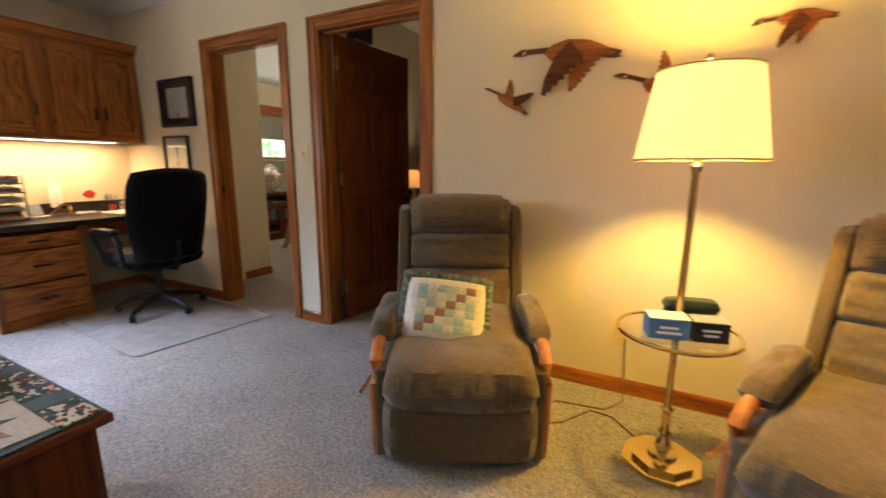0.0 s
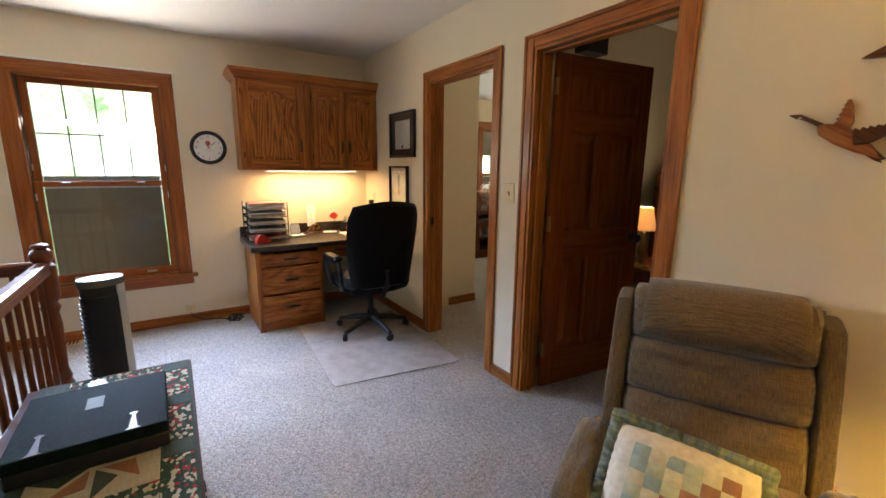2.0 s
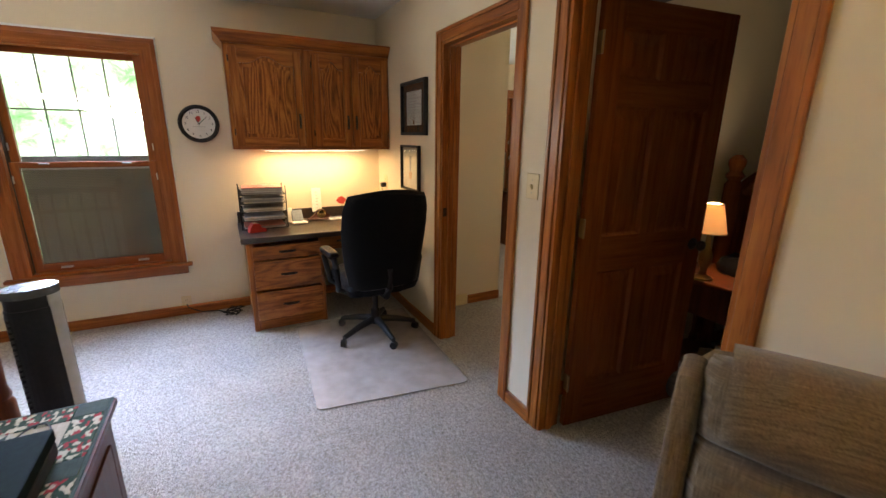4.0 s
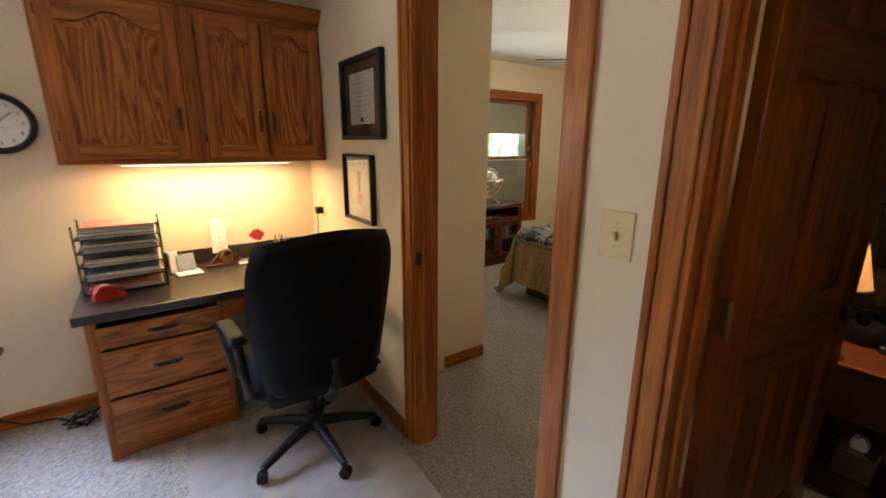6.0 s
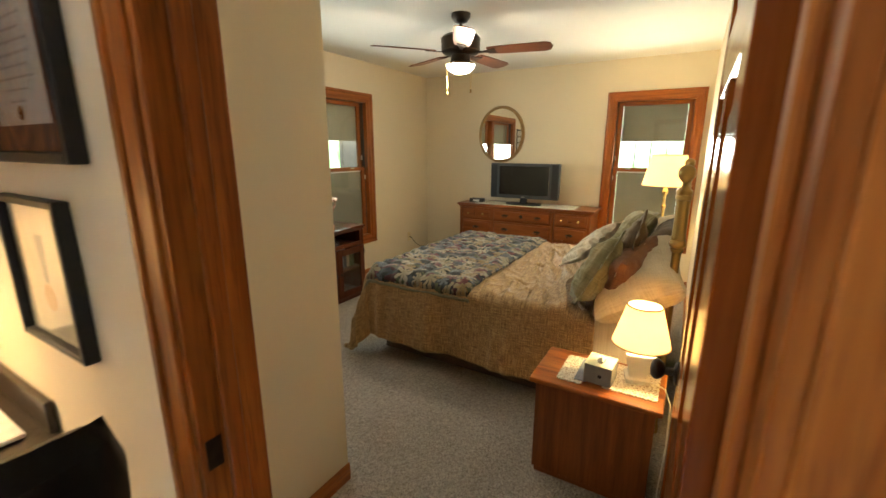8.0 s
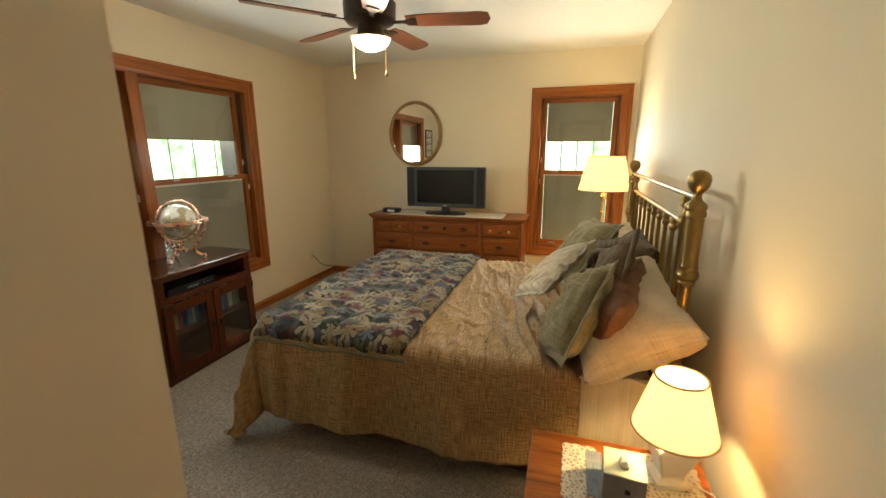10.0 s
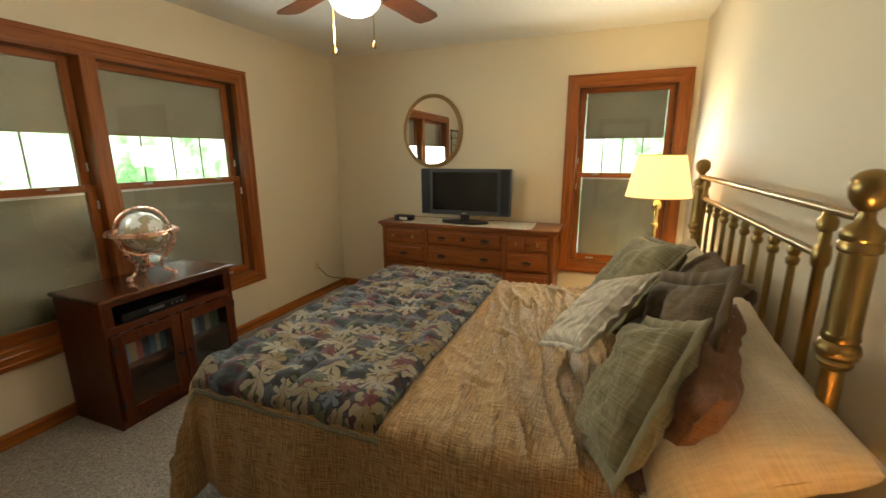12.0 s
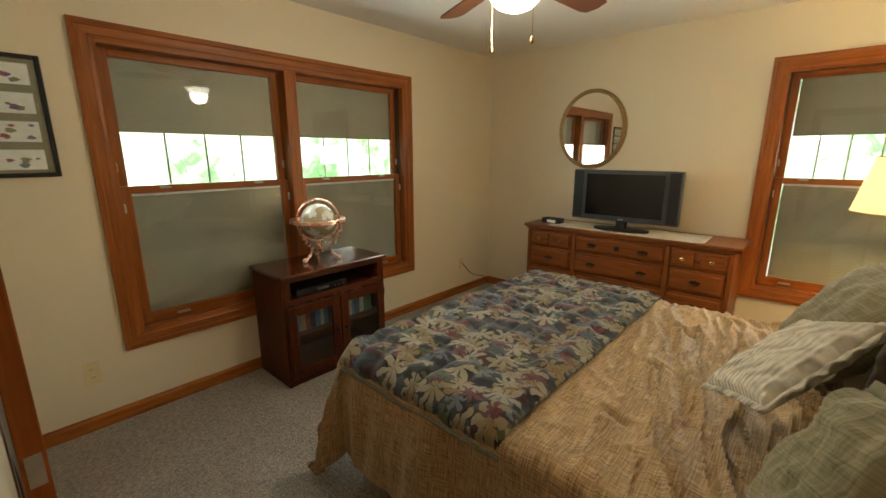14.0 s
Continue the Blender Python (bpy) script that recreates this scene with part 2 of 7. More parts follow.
def add_box(bm, x0, x1, y0, y1, z0, z1, bevel=0.0, seg=1):
    vs = [bm.verts.new((x, y, z)) for z in (z0, z1) for y in (y0, y1) for x in (x0, x1)]
    fs = [bm.faces.new([vs[i] for i in q]) for q in
          ((0, 2, 3, 1), (4, 5, 7, 6), (0, 1, 5, 4), (2, 6, 7, 3), (0, 4, 6, 2), (1, 3, 7, 5))]
    if bevel:
        es = {e for f in fs for e in f.edges}
        bmesh.ops.bevel(bm, geom=list(es), offset=bevel, segments=seg, affect="EDGES", profile=0.6)
    return bm


def box(x0, x1, y0, y1, z0, z1, bevel=0.003, seg=1):
    return add_box(bmesh.new(), x0, x1, y0, y1, z0, z1, bevel, seg)


def add_lathe(bm, profile, n=24, centre=(0, 0, 0)):
    """profile: (radius, height) from bottom to top, turned round z."""
    rings = []
    for r, h in profile:
        rings.append([bm.verts.new((centre[0] + r * math.cos(2 * math.pi * i / n), centre[1] + r * math.sin(2 * math.pi * i / n), centre[2] + h)) for i in range(n)])
    for a, b in zip(rings, rings[1:]):
        for i in range(n):
            bm.faces.new((a[i], a[(i + 1) % n], b[(i + 1) % n], b[i]))
    bm.faces.new(rings[0][::-1])
    bm.faces.new(rings[-1])
    return bm


def lathe(profile, n=24, centre=(0, 0, 0)):
    return add_lathe(bmesh.new(), profile, n, centre)


def add_tube(bm, pts, r, n=8, closed=False):
    pts = [Vector(p) for p in pts]
    rings = []
    up = Vector((0.13, 0.21, 0.97)).normalized()
    for i, p in enumerate(pts):
        if closed:
            d = pts[(i + 1) % len(pts)] - pts[i - 1]
        else:
            d = pts[min(i + 1, len(pts) - 1)] - pts[max(i - 1, 0)]
        d.normalize()
        a = d.cross(up)
        if a.length < 0.05:
            a = d.cross(Vector((1, 0, 0)))
        a.normalize()
        c = d.cross(a)
        k = r[i] if isinstance(r, (list, tuple)) else r
        rings.append([bm.verts.new(p + a * (k * math.cos(2 * math.pi * j / n)) + c * (k * math.sin(2 * math.pi * j / n))) for j in range(n)])
    pairs = list(zip(rings, rings[1:])) + ([(rings[-1], rings[0])] if closed else [])
    for u, w in pairs:
        for j in range(n):
            bm.faces.new((u[j], u[(j + 1) % n], w[(j + 1) % n], w[j]))
    if not closed:
        bm.faces.new(rings[0][::-1])
        bm.faces.new(rings[-1])
    return bm


def tube(pts, r, n=8, closed=False):
    bm = add_tube(bmesh.new(), pts, r, n, closed)
    bmesh.ops.recalc_face_normals(bm, faces=bm.faces)
    return bm


def prism(outline, depth, axis="y", at=0.0, bevel=0.0):
    """A flat outline (pairs) given thickness along an axis."""
    bm = bmesh.new()

    def put(u, w, d):
        return {"y": (u, d, w), "x": (d, u, w), "z": (u, w, d)}[axis]
    a = [bm.verts.new(put(u, w, at)) for u, w in outline]
    b = [bm.verts.new(put(u, w, at + depth)) for u, w in outline]
    n = len(outline)
    bm.faces.new(a)
    bm.faces.new(b[::-1])
    for i in range(n):
        bm.faces.new((a[i], b[i], b[(i + 1) % n], a[(i + 1) % n]))
    bmesh.ops.recalc_face_normals(bm, faces=bm.faces)
    if bevel:
        es = [e for e in bm.edges if all(len(f.verts) > 4 or n == 4 for f in e.link_faces[:1])]
        bmesh.ops.bevel(bm, geom=es, offset=bevel, segments=1, affect="EDGES")
    return bm


def cushion(w, d, h, n=16, power=4.0, puff=0.35, crumple=0.0, seed=0.0, ears=0.0):
    """A stuffed block centred on the origin: rounded rectangle in plan, swelling towards the middle."""
    bm = bmesh.new()
    bmesh.ops.create_grid(bm, x_segments=n, y_segments=n, size=1)
    uv = bm.loops.layers.uv.new("cloth")
    for f in bm.faces:
        for lp in f.loops:
            lp[uv].uv = (lp.vert.co.x * w / 2 + 3, lp.vert.co.y * d / 2 + 3)
    top = list(bm.verts)
    geo = bmesh.ops.duplicate(bm, geom=list(bm.faces))["geom"]
    low = [g for g in geo if isinstance(g, bmesh.types.BMVert)]
    for vs, s in ((top, 1), (low, -1)):
        for v in vs:
            x, y = v.co.x, v.co.y
            e = max(0.0, 1 - abs(x) ** power) * max(0.0, 1 - abs(y) ** power)
            k = e ** puff
            q = Vector((x * 2.1 + seed, y * 2.1, s * 3 + seed))
            c = crumple * noise.fractal(q, 0.9, 2.1, 4)
            cx = 1 - 0.05 * abs(y) ** 3 if not ears else 1 - ears * (1 - y * y)
            cy = 1 - 0.05 * abs(x) ** 3 if not ears else 1 - ears * (1 - x * x)
            v.co = Vector((x * w / 2 * cx, y * d / 2 * cy, s * h / 2 * k + c * (0.3 + k)))
    bmesh.ops.remove_doubles(bm, verts=bm.verts, dist=0.0008)
    bmesh.ops.recalc_face_normals(bm, faces=bm.faces)
    return bm


def moved(bm, m):
    bmesh.ops.transform(bm, matrix=m, verts=bm.verts)
    return bm


# ---- the rooms ----
CEIL = 2.44


def wall_boxes(along, u0, u1, t0, t1, holes=(), z1=CEIL):
    """A wall from u0 to u1 along x or y, from t0 to t1 thick, with openings (u0, u1, z0, z1)."""
    bm = bmesh.new()
    cuts = sorted({u0, u1, *[h[0] for h in holes], *[h[1] for h in holes]})
    for a, b in zip(cuts, cuts[1:]):
        gaps = sorted((h[2], h[3]) for h in holes if h[0] <= a and h[1] >= b)
        z = 0.0
        for g0, g1 in gaps + [(z1, z1)]:
            if g0 > z:
                if along == "x":
                    add_box(bm, a, b, t0, t1, z, g0)
                else:
                    add_box(bm, t0, t1, a, b, z, g0)
            z = g1
    bmesh.ops.remove_doubles(bm, verts=bm.verts, dist=0.0001)
    return bm


D2 = (1.310, 2.098)
D1 = (2.432, 3.232)
DH = 2.035
WY = 4.79
WX = -1.25
WALL = "smooth cream painted plaster wall of the house"
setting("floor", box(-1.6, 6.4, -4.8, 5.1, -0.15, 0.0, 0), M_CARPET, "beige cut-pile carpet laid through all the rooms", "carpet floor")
setting("ceiling", box(-1.6, 6.4, -4.8, 5.1, CEIL, CEIL + 0.12, 0), M_CEIL, "plain white painted ceiling over the rooms", "ceiling")
setting("wall_doors", wall_boxes("x", 0.0, 6.2, 0.0, 0.12, [(*D2, 0, DH), (*D1, 0, DH)]), M_WALL, WALL, "wall")
setting("wall_desk", wall_boxes("y", -4.7, 0.12, -0.16, 0.0, [(-2.62, -1.735, 0.45, 2.02), (-4.22, -3.335, 0.45, 2.02)]), M_WALL, WALL, "wall")
setting("wall_office_back", wall_boxes("x", 0.0, 6.2, -4.7, -4.6), M_WALL, WALL, "wall")
setting("wall_office_side", wall_boxes("y", -4.6, 0.0, 6.1, 6.2, [(-2.84, -1.76, 0.45, 2.02)]), M_WALL, WALL, "wall")
setting("wall_closet_side", wall_boxes("y", 0.12, 0.87, 0.70, 0.80), M_WALL, WALL, "wall")
setting("wall_closet_front", wall_boxes("x", -1.25, 0.70, 0.77, 0.87), M_WALL, WALL, "wall")
setting("wall_bed_window", wall_boxes("y", 0.77, 4.95, -1.41, WX, [(1.46, 3.515, 0.485, 2.02)]), M_WALL, WALL, "wall")
setting("wall_bed_far", wall_boxes("x", WX, 2.24, WY, WY + 0.16, [(1.215, 1.985, 0.485, 2.02)]), M_WALL, WALL, "wall")
setting("wall_headboard", wall_boxes("y", 0.12, WY, 2.12, 2.24), M_WALL, WALL, "wall")
setting("wall_dark_room_end", wall_boxes("x", 2.24, 5.0, 3.3, 3.4), M_WALL, WALL, "wall")
setting("wall_dark_room_side", wall_boxes("y", 0.12, 3.3, 4.9, 5.0), M_WALL, WALL, "wall")


def backdrop_build(t, b):
    v = coords(t, (1, 1, 1))
    big = noise_tex(t, v, 0.9, 3)
    leaf = noise_tex(t, v, 3.4, 5, 0.7, 0.6)
    f = maths(t, "ADD", maths(t, "MULTIPLY", big, 0.6), maths(t, "MULTIPLY", leaf, 0.6))
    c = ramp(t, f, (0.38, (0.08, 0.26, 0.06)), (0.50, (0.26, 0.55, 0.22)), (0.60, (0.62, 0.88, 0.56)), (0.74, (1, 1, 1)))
    # black base: the daylight on the leaves is put in as emission
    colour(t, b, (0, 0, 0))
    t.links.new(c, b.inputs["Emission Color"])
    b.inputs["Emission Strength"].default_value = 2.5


M_TREES = mat("glowing_leaves", backdrop_build, 1.0, 0, 0)
setting("backdrop", box(-7.2, -7.0, -9, 9, -1, 6, 0), M_TREES, "self-glowing backdrop of green trees beyond the windows", "trees")
setting("backdrop", box(12.0, 12.2, -9, 6, -1, 6, 0), M_TREES, "self-glowing backdrop of green trees beyond the windows", "trees")
setting("backdrop", box(-5, 9, 10.0, 10.2, -1, 6, 0), M_TREES, "self-glowing backdrop of green trees beyond the windows", "trees")


# ---- windows ----
def shade_build(t, b):
    v = coords(t)
    z = t.nodes.new("ShaderNodeSeparateXYZ")
    t.links.new(v, z.inputs[0])
    pleat = maths(t, "ABSOLUTE", maths(t, "SUBTRACT", maths(t, "FRACT", maths(t, "MULTIPLY", z.outputs[2], 84.0)), 0.5))
    n = noise_tex(t, v, 3, 3)
    colour(t, b, ramp(t, n, (0.3, (0.245, 0.230, 0.170)), (0.7, (0.30, 0.282, 0.212))))
    bump(t, b, pleat, 0.5, 0.006)
    b.inputs["Transmission Weight"].default_value = 0.0


M_SHADE = mat("cellular_shade", shade_build, 0.9, 0, 0.2)
M_MUNTIN = plain("pale_muntin", (0.45, 0.42, 0.34), 0.6)
M_SASHTRACK = plain("dark_sash_track", (0.06, 0.04, 0.03), 0.5)


def pane(x0, x1, y, z0, z1):
    bm = bmesh.new()
    add_box(bm, x0, x1, y, y + 0.004, z0, z1)
    return bm


def casing(parent, w, z0, z1, wide=0.085, stool=False, mats=(M_WIN_X, M_WIN_Z)):
    """Moulded trim round an opening, mitred: an outer band, a raised bead and an inner band."""
    for side in ("left", "right", "top", "bottom"):
        if side == "bottom" and stool:
            continue
        bm = bmesh.new()
        prof = ((0.0, 0.0), (0.0, 0.020), (0.30, 0.022), (0.36, 0.016), (0.78, 0.014), (0.86, 0.010), (1.0, 0.008), (1.0, 0.0))
        ends = []
        zb = z0 if not stool else z0 + wide
        for e in (0, 1):
            ring = []
            for f, h in prof:
                o = f * wide
                if side == "left":
                    p = (o, -h, (zb + (0 if stool else o)) if e == 0 else z1 - o)
                elif side == "right":
                    p = (w - o, -h, (zb + (0 if stool else o)) if e == 0 else z1 - o)
                elif side == "top":
                    p = (o if e == 0 else w - o, -h, z1 - o)
                else:
                    p = (o if e == 0 else w - o, -h, z0 + o)
                ring.append(bm.verts.new(p))
            ends.append(ring)
        k = len(prof)
        for i in range(k):
            bm.faces.new((ends[0][i], ends[0][(i + 1) % k], ends[1][(i + 1) % k], ends[1][i]))
        bm.faces.new(ends[0])
        bm.faces.new(ends[1][::-1])
        bmesh.ops.recalc_face_normals(bm, faces=bm.faces)
        part("casing", bm, mats[1] if side in ("left", "right") else mats[0], parent)


def sash_pair(parent, x0, x1, z0, z1, zm, shade_to, muntins):
    """Double-hung sashes between x0 and x1: the upper one outside, the lower one inside, each with its shade."""
    f = 0.048
    for nm, y, a, b in (("upper_sash", 0.085, zm - 0.02, z1), ("lower_sash", 0.045, z0, zm + 0.022)):
        bm = bmesh.new()
        add_box(bm, x0, x0 + f, y, y + 0.036, a, b, 0.003)
        add_box(bm, x1 - f, x1, y, y + 0.036, a, b, 0.003)
        s = part(nm, bm, M_WIN_Z, parent)
        bm = bmesh.new()
        add_box(bm, x0 + f, x1 - f, y + 0.001, y + 0.035, a, a + f * (1.3 if a == z0 else 0.8), 0.003)
        add_box(bm, x0 + f, x1 - f, y + 0.001, y + 0.035, b - f * 0.85, b, 0.003)
        part("sash_rail", bm, M_WIN_X, s)
        g = part("pane", pane(x0 + f, x1 - f, y + 0.014, a + f * 0.8, b - f * 0.8), M_GLASS, s)
        g.visible_shadow = False
    # shades between the panes of glass
    yu, yl = 0.108, 0.068
    if shade_to:
        part("shade", box(x0 + f + 0.004, x1 - f - 0.004, yu, yu + 0.012, shade_to, z1 - f * 0.8, 0), M_SHADE, parent, "drawn olive-grey cellular shade behind glass")
        part("shade_rail", box(x0 + f + 0.004, x1 - f - 0.004, yu - 0.003, yu + 0.014, shade_to - 0.014, shade_to, 0.002), M_SHADE, parent)
    else:
        part("shade", box(x0 + f + 0.004, x1 - f - 0.004, yu, yu + 0.012, zm + 0.02, zm + 0.06, 0), M_SHADE, parent, "gathered grey cellular shade behind glass")
    part("shade", box(x0 + f + 0.004, x1 - f - 0.004, yl, yl + 0.012, z0 + f, zm - 0.022, 0), M_SHADE, parent, "drawn olive-grey cellular shade behind glass")
    part("shade_rail", box(x0 + f + 0.004, x1 - f - 0.004, yl - 0.004, yl + 0.012, zm - 0.034, zm - 0.020, 0.002), M_WHITE, parent)
    # muntin bars
    cols, rows = muntins
    gx0, gx1, gz0, gz1 = x0 + f, x1 - f, zm + 0.02, z1 - f * 0.8
    for i in range(1, cols):
        x = gx0 + (gx1 - gx0) * i / cols
        part("muntin", box(x - 0.006, x + 0.006, 0.122, 0.130, gz0, gz1, 0.003), M_MUNTIN, parent)
    for j in range(1, rows):
        z = gz0 + (gz1 - gz0) * j / rows
        part("muntin", box(gx0, gx1, 0.1225, 0.1295, z - 0.006, z + 0.006, 0.003), M_MUNTIN, parent)
    # sash locks and lifts
    for fx in (0.22, 0.78):
        x = x0 + (x1 - x0) * fx
        part("sash_lock", box(x - 0.028, x + 0.028, 0.028, 0.046, zm + 0.004, zm + 0.016, 0.003), M_STEEL, parent)
        part("sash_lift", box(x - 0.035, x + 0.035, 0.030, 0.046, z0 + 0.022, z0 + 0.036, 0.003), M_STEEL, parent)
    for x in (x0 + 0.004, x1 - 0.010):
        part("tilt_latch", box(x, x + 0.006, 0.03, 0.044, zm - 0.12, zm - 0.07, 0.001), M_WHITE, parent)
        part("tilt_latch", box(x, x + 0.006, 0.07, 0.084, zm + 0.10, zm + 0.15, 0.001), M_WHITE, parent)


def window(name, m, w, z0, z1, zm, lights, shade_to, muntins, stool, label):
    ob = thing(name, m, label, "window", "", "structure")
    casing(ob, w, z0, z1, stool=stool)
    a = 0.085
    depth = 0.155
    bm = bmesh.new()
    add_box(bm, a - 0.004, a + 0.016, -0.006, depth, z0 + a, z1 - a + 0.004)
    add_box(bm, w - a - 0.016, w - a + 0.004, -0.006, depth, z0 + a, z1 - a + 0.004)
    part("jamb", bm, M_WIN_Z, ob)
    part("head_jamb", box(a + 0.016, w - a - 0.016, -0.006, depth, z1 - a - 0.016, z1 - a + 0.004, 0), M_WIN_X, ob)
    part("sill", box(a + 0.016, w - a - 0.016, -0.006, depth, z0 + a - 0.004, z0 + a + 0.018, 0.003), M_WIN_X, ob)
    part("track", box(a + 0.0165, a + 0.022, 0.04, 0.13, z0 + a + 0.02, z1 - a - 0.018, 0), M_SASHTRACK, ob)
    part("track", box(w - a - 0.022, w - a - 0.0165, 0.04, 0.13, z0 + a + 0.02, z1 - a - 0.018, 0), M_SASHTRACK, ob)
    if stool:
        part("stool", box(-0.04, w + 0.04, -0.062, -0.004, z0 + a - 0.022, z0 + a + 0.004, 0.006, 2), M_WIN_X, ob)
        part("top_strip", box(-0.012, w + 0.012, -0.030, -0.001, z1, z1 + 0.014, 0.003), M_WHITE, ob, "thin white strip above the casing")
        # white strips stand in for light caught on the casing's outer edges
        for xe in (-0.010, w + 0.001):
            part("side_strip", box(xe, xe + 0.009, -0.012, -0.001, z0 + a, z1, 0.002), M_WHITE, ob)
        part("apron", box(-0.005, w + 0.005, -0.020, -0.003, z0 - 0.005, z0 + a - 0.022, 0.004), M_WIN_X, ob)
    x0, x1 = a + 0.022, w - a - 0.022
    z0i, z1i = z0 + a + 0.018, z1 - a - 0.016
    step = (x1 - x0 - 0.09 * (lights - 1)) / lights
    for i in range(lights):
        s = x0 + i * (step + 0.09)
        sash_pair(ob, s, s + step, z0i, z1i, zm, shade_to, muntins)
        if i:
            part("mullion", box(s - 0.088, s - 0.002, -0.014, depth, z0i, z1i, 0.004), M_WIN_Z, ob)
    return ob


window("window_1", pose(0, -2.705, 0, 0, 0, 90), 1.05, 0.365, 2.105, 1.235, 1, None, (4, 2), True,
       "oak-trimmed double-hung window, lower sash covered by a grey shade")
# out of view, added as an opening for extra daylight on the carpet
window("window_4", pose(0, -4.305, 0, 0, 0, 90), 1.05, 0.365, 2.105, 1.235, 1, None, (4, 2), True,
       "unseen oak-trimmed double-hung window added to light the office carpet")
window("window_5", pose(6.1, -1.675, 0, 0, 0, -90), 1.25, 0.365, 2.105, 1.235, 1, None, (4, 2), True,
       "oak-trimmed double-hung window mirrored in the office panes")
window("window_2", pose(WX, 1.375, 0, 0, 0, 90), 2.225, 0.40, 2.105, 1.275, 2, 1.60, (4, 1), False,
       "wide oak-trimmed double window with olive shades half drawn")
window("window_3", pose(1.13, WY, 0), 0.94, 0.40, 2.105, 1.275, 1, 1.60, (4, 1), False,
       "oak-trimmed double-hung window with olive shade beside the bed")


# ---- door frames and doors ----
def door_frame(name, x0, x1, label):
    ob = thing(name, pose(x0, 0, 0), label, "door frame", "", "structure")
    w = x1 - x0
    c = 0.070
    for side in (0, 1):
        # casings on both faces of the wall, moulded in three steps
        for s, y in ((-1, 0.0), (1, 0.12)):
            bm = bmesh.new()
            for o0, o1, d in ((0.0, 0.050, 0.012), (0.050, c, 0.018)):
                a, b = (-o1, -o0) if side == 0 else (w + o0, w + o1)
                add_box(bm, a, b, min(y, y + s * d), max(y, y + s * d), 0, DH + o1, 0.003)
            part("casing", bm, M_OAK_Z, ob)
        a, b = (-0.001, 0.018) if side == 0 else (w - 0.018, w + 0.001)
        part("jamb", box(a, b, -0.004, 0.124, 0, DH, 0.002), M_OAK_Z, ob)
        a, b = (0.018, 0.030) if side == 0 else (w - 0.030, w - 0.018)
        part("door_stop", box(a, b, 0.040, 0.075, 0, DH - 0.018, 0.003), M_OAK_Z, ob)
    for s, y in ((-1, 0.0), (1, 0.12)):
        bm = bmesh.new()
        for o0, o1, d in ((0.0, 0.050, 0.012), (0.050, c, 0.018)):
            add_box(bm, -o0 + 0.0005, w + o0 - 0.0005, min(y, y + s * (d - 0.0005)), max(y, y + s * (d - 0.0005)), DH + o0, DH + o1 - 0.0005, 0.003)
        part("head_casing", bm, M_OAK_X, ob)
    part("head_jamb", box(0.018, w - 0.018, -0.004, 0.124, DH - 0.018, DH + 0.001, 0.002), M_OAK_X, ob)
    part("door_stop", box(0.030, w - 0.030, 0.040, 0.075, DH - 0.030, DH - 0.018, 0.003), M_OAK_X, ob)
    return ob


frame_hall = door_frame("door_frame_1", *D2, "golden oak door frame with moulded casing and brass strike")
frame_dark = door_frame("door_frame_2", *D1, "golden oak door frame with moulded casing and brass hinges")
part("strike_plate", box(0.0175, 0.0195, 0.005, 0.034, 0.93, 0.99, 0.0005), M_DARKMETAL, frame_hall)
for z in (0.22, 1.05, 1.80):
    part("hinge_leaf", box(D2[1] - D2[0] - 0.0195, D2[1] - D2[0] - 0.0175, 0.078, 0.118, z, z + 0.09, 0.0005), M_STEEL, frame_hall, "steel hinge leaf")


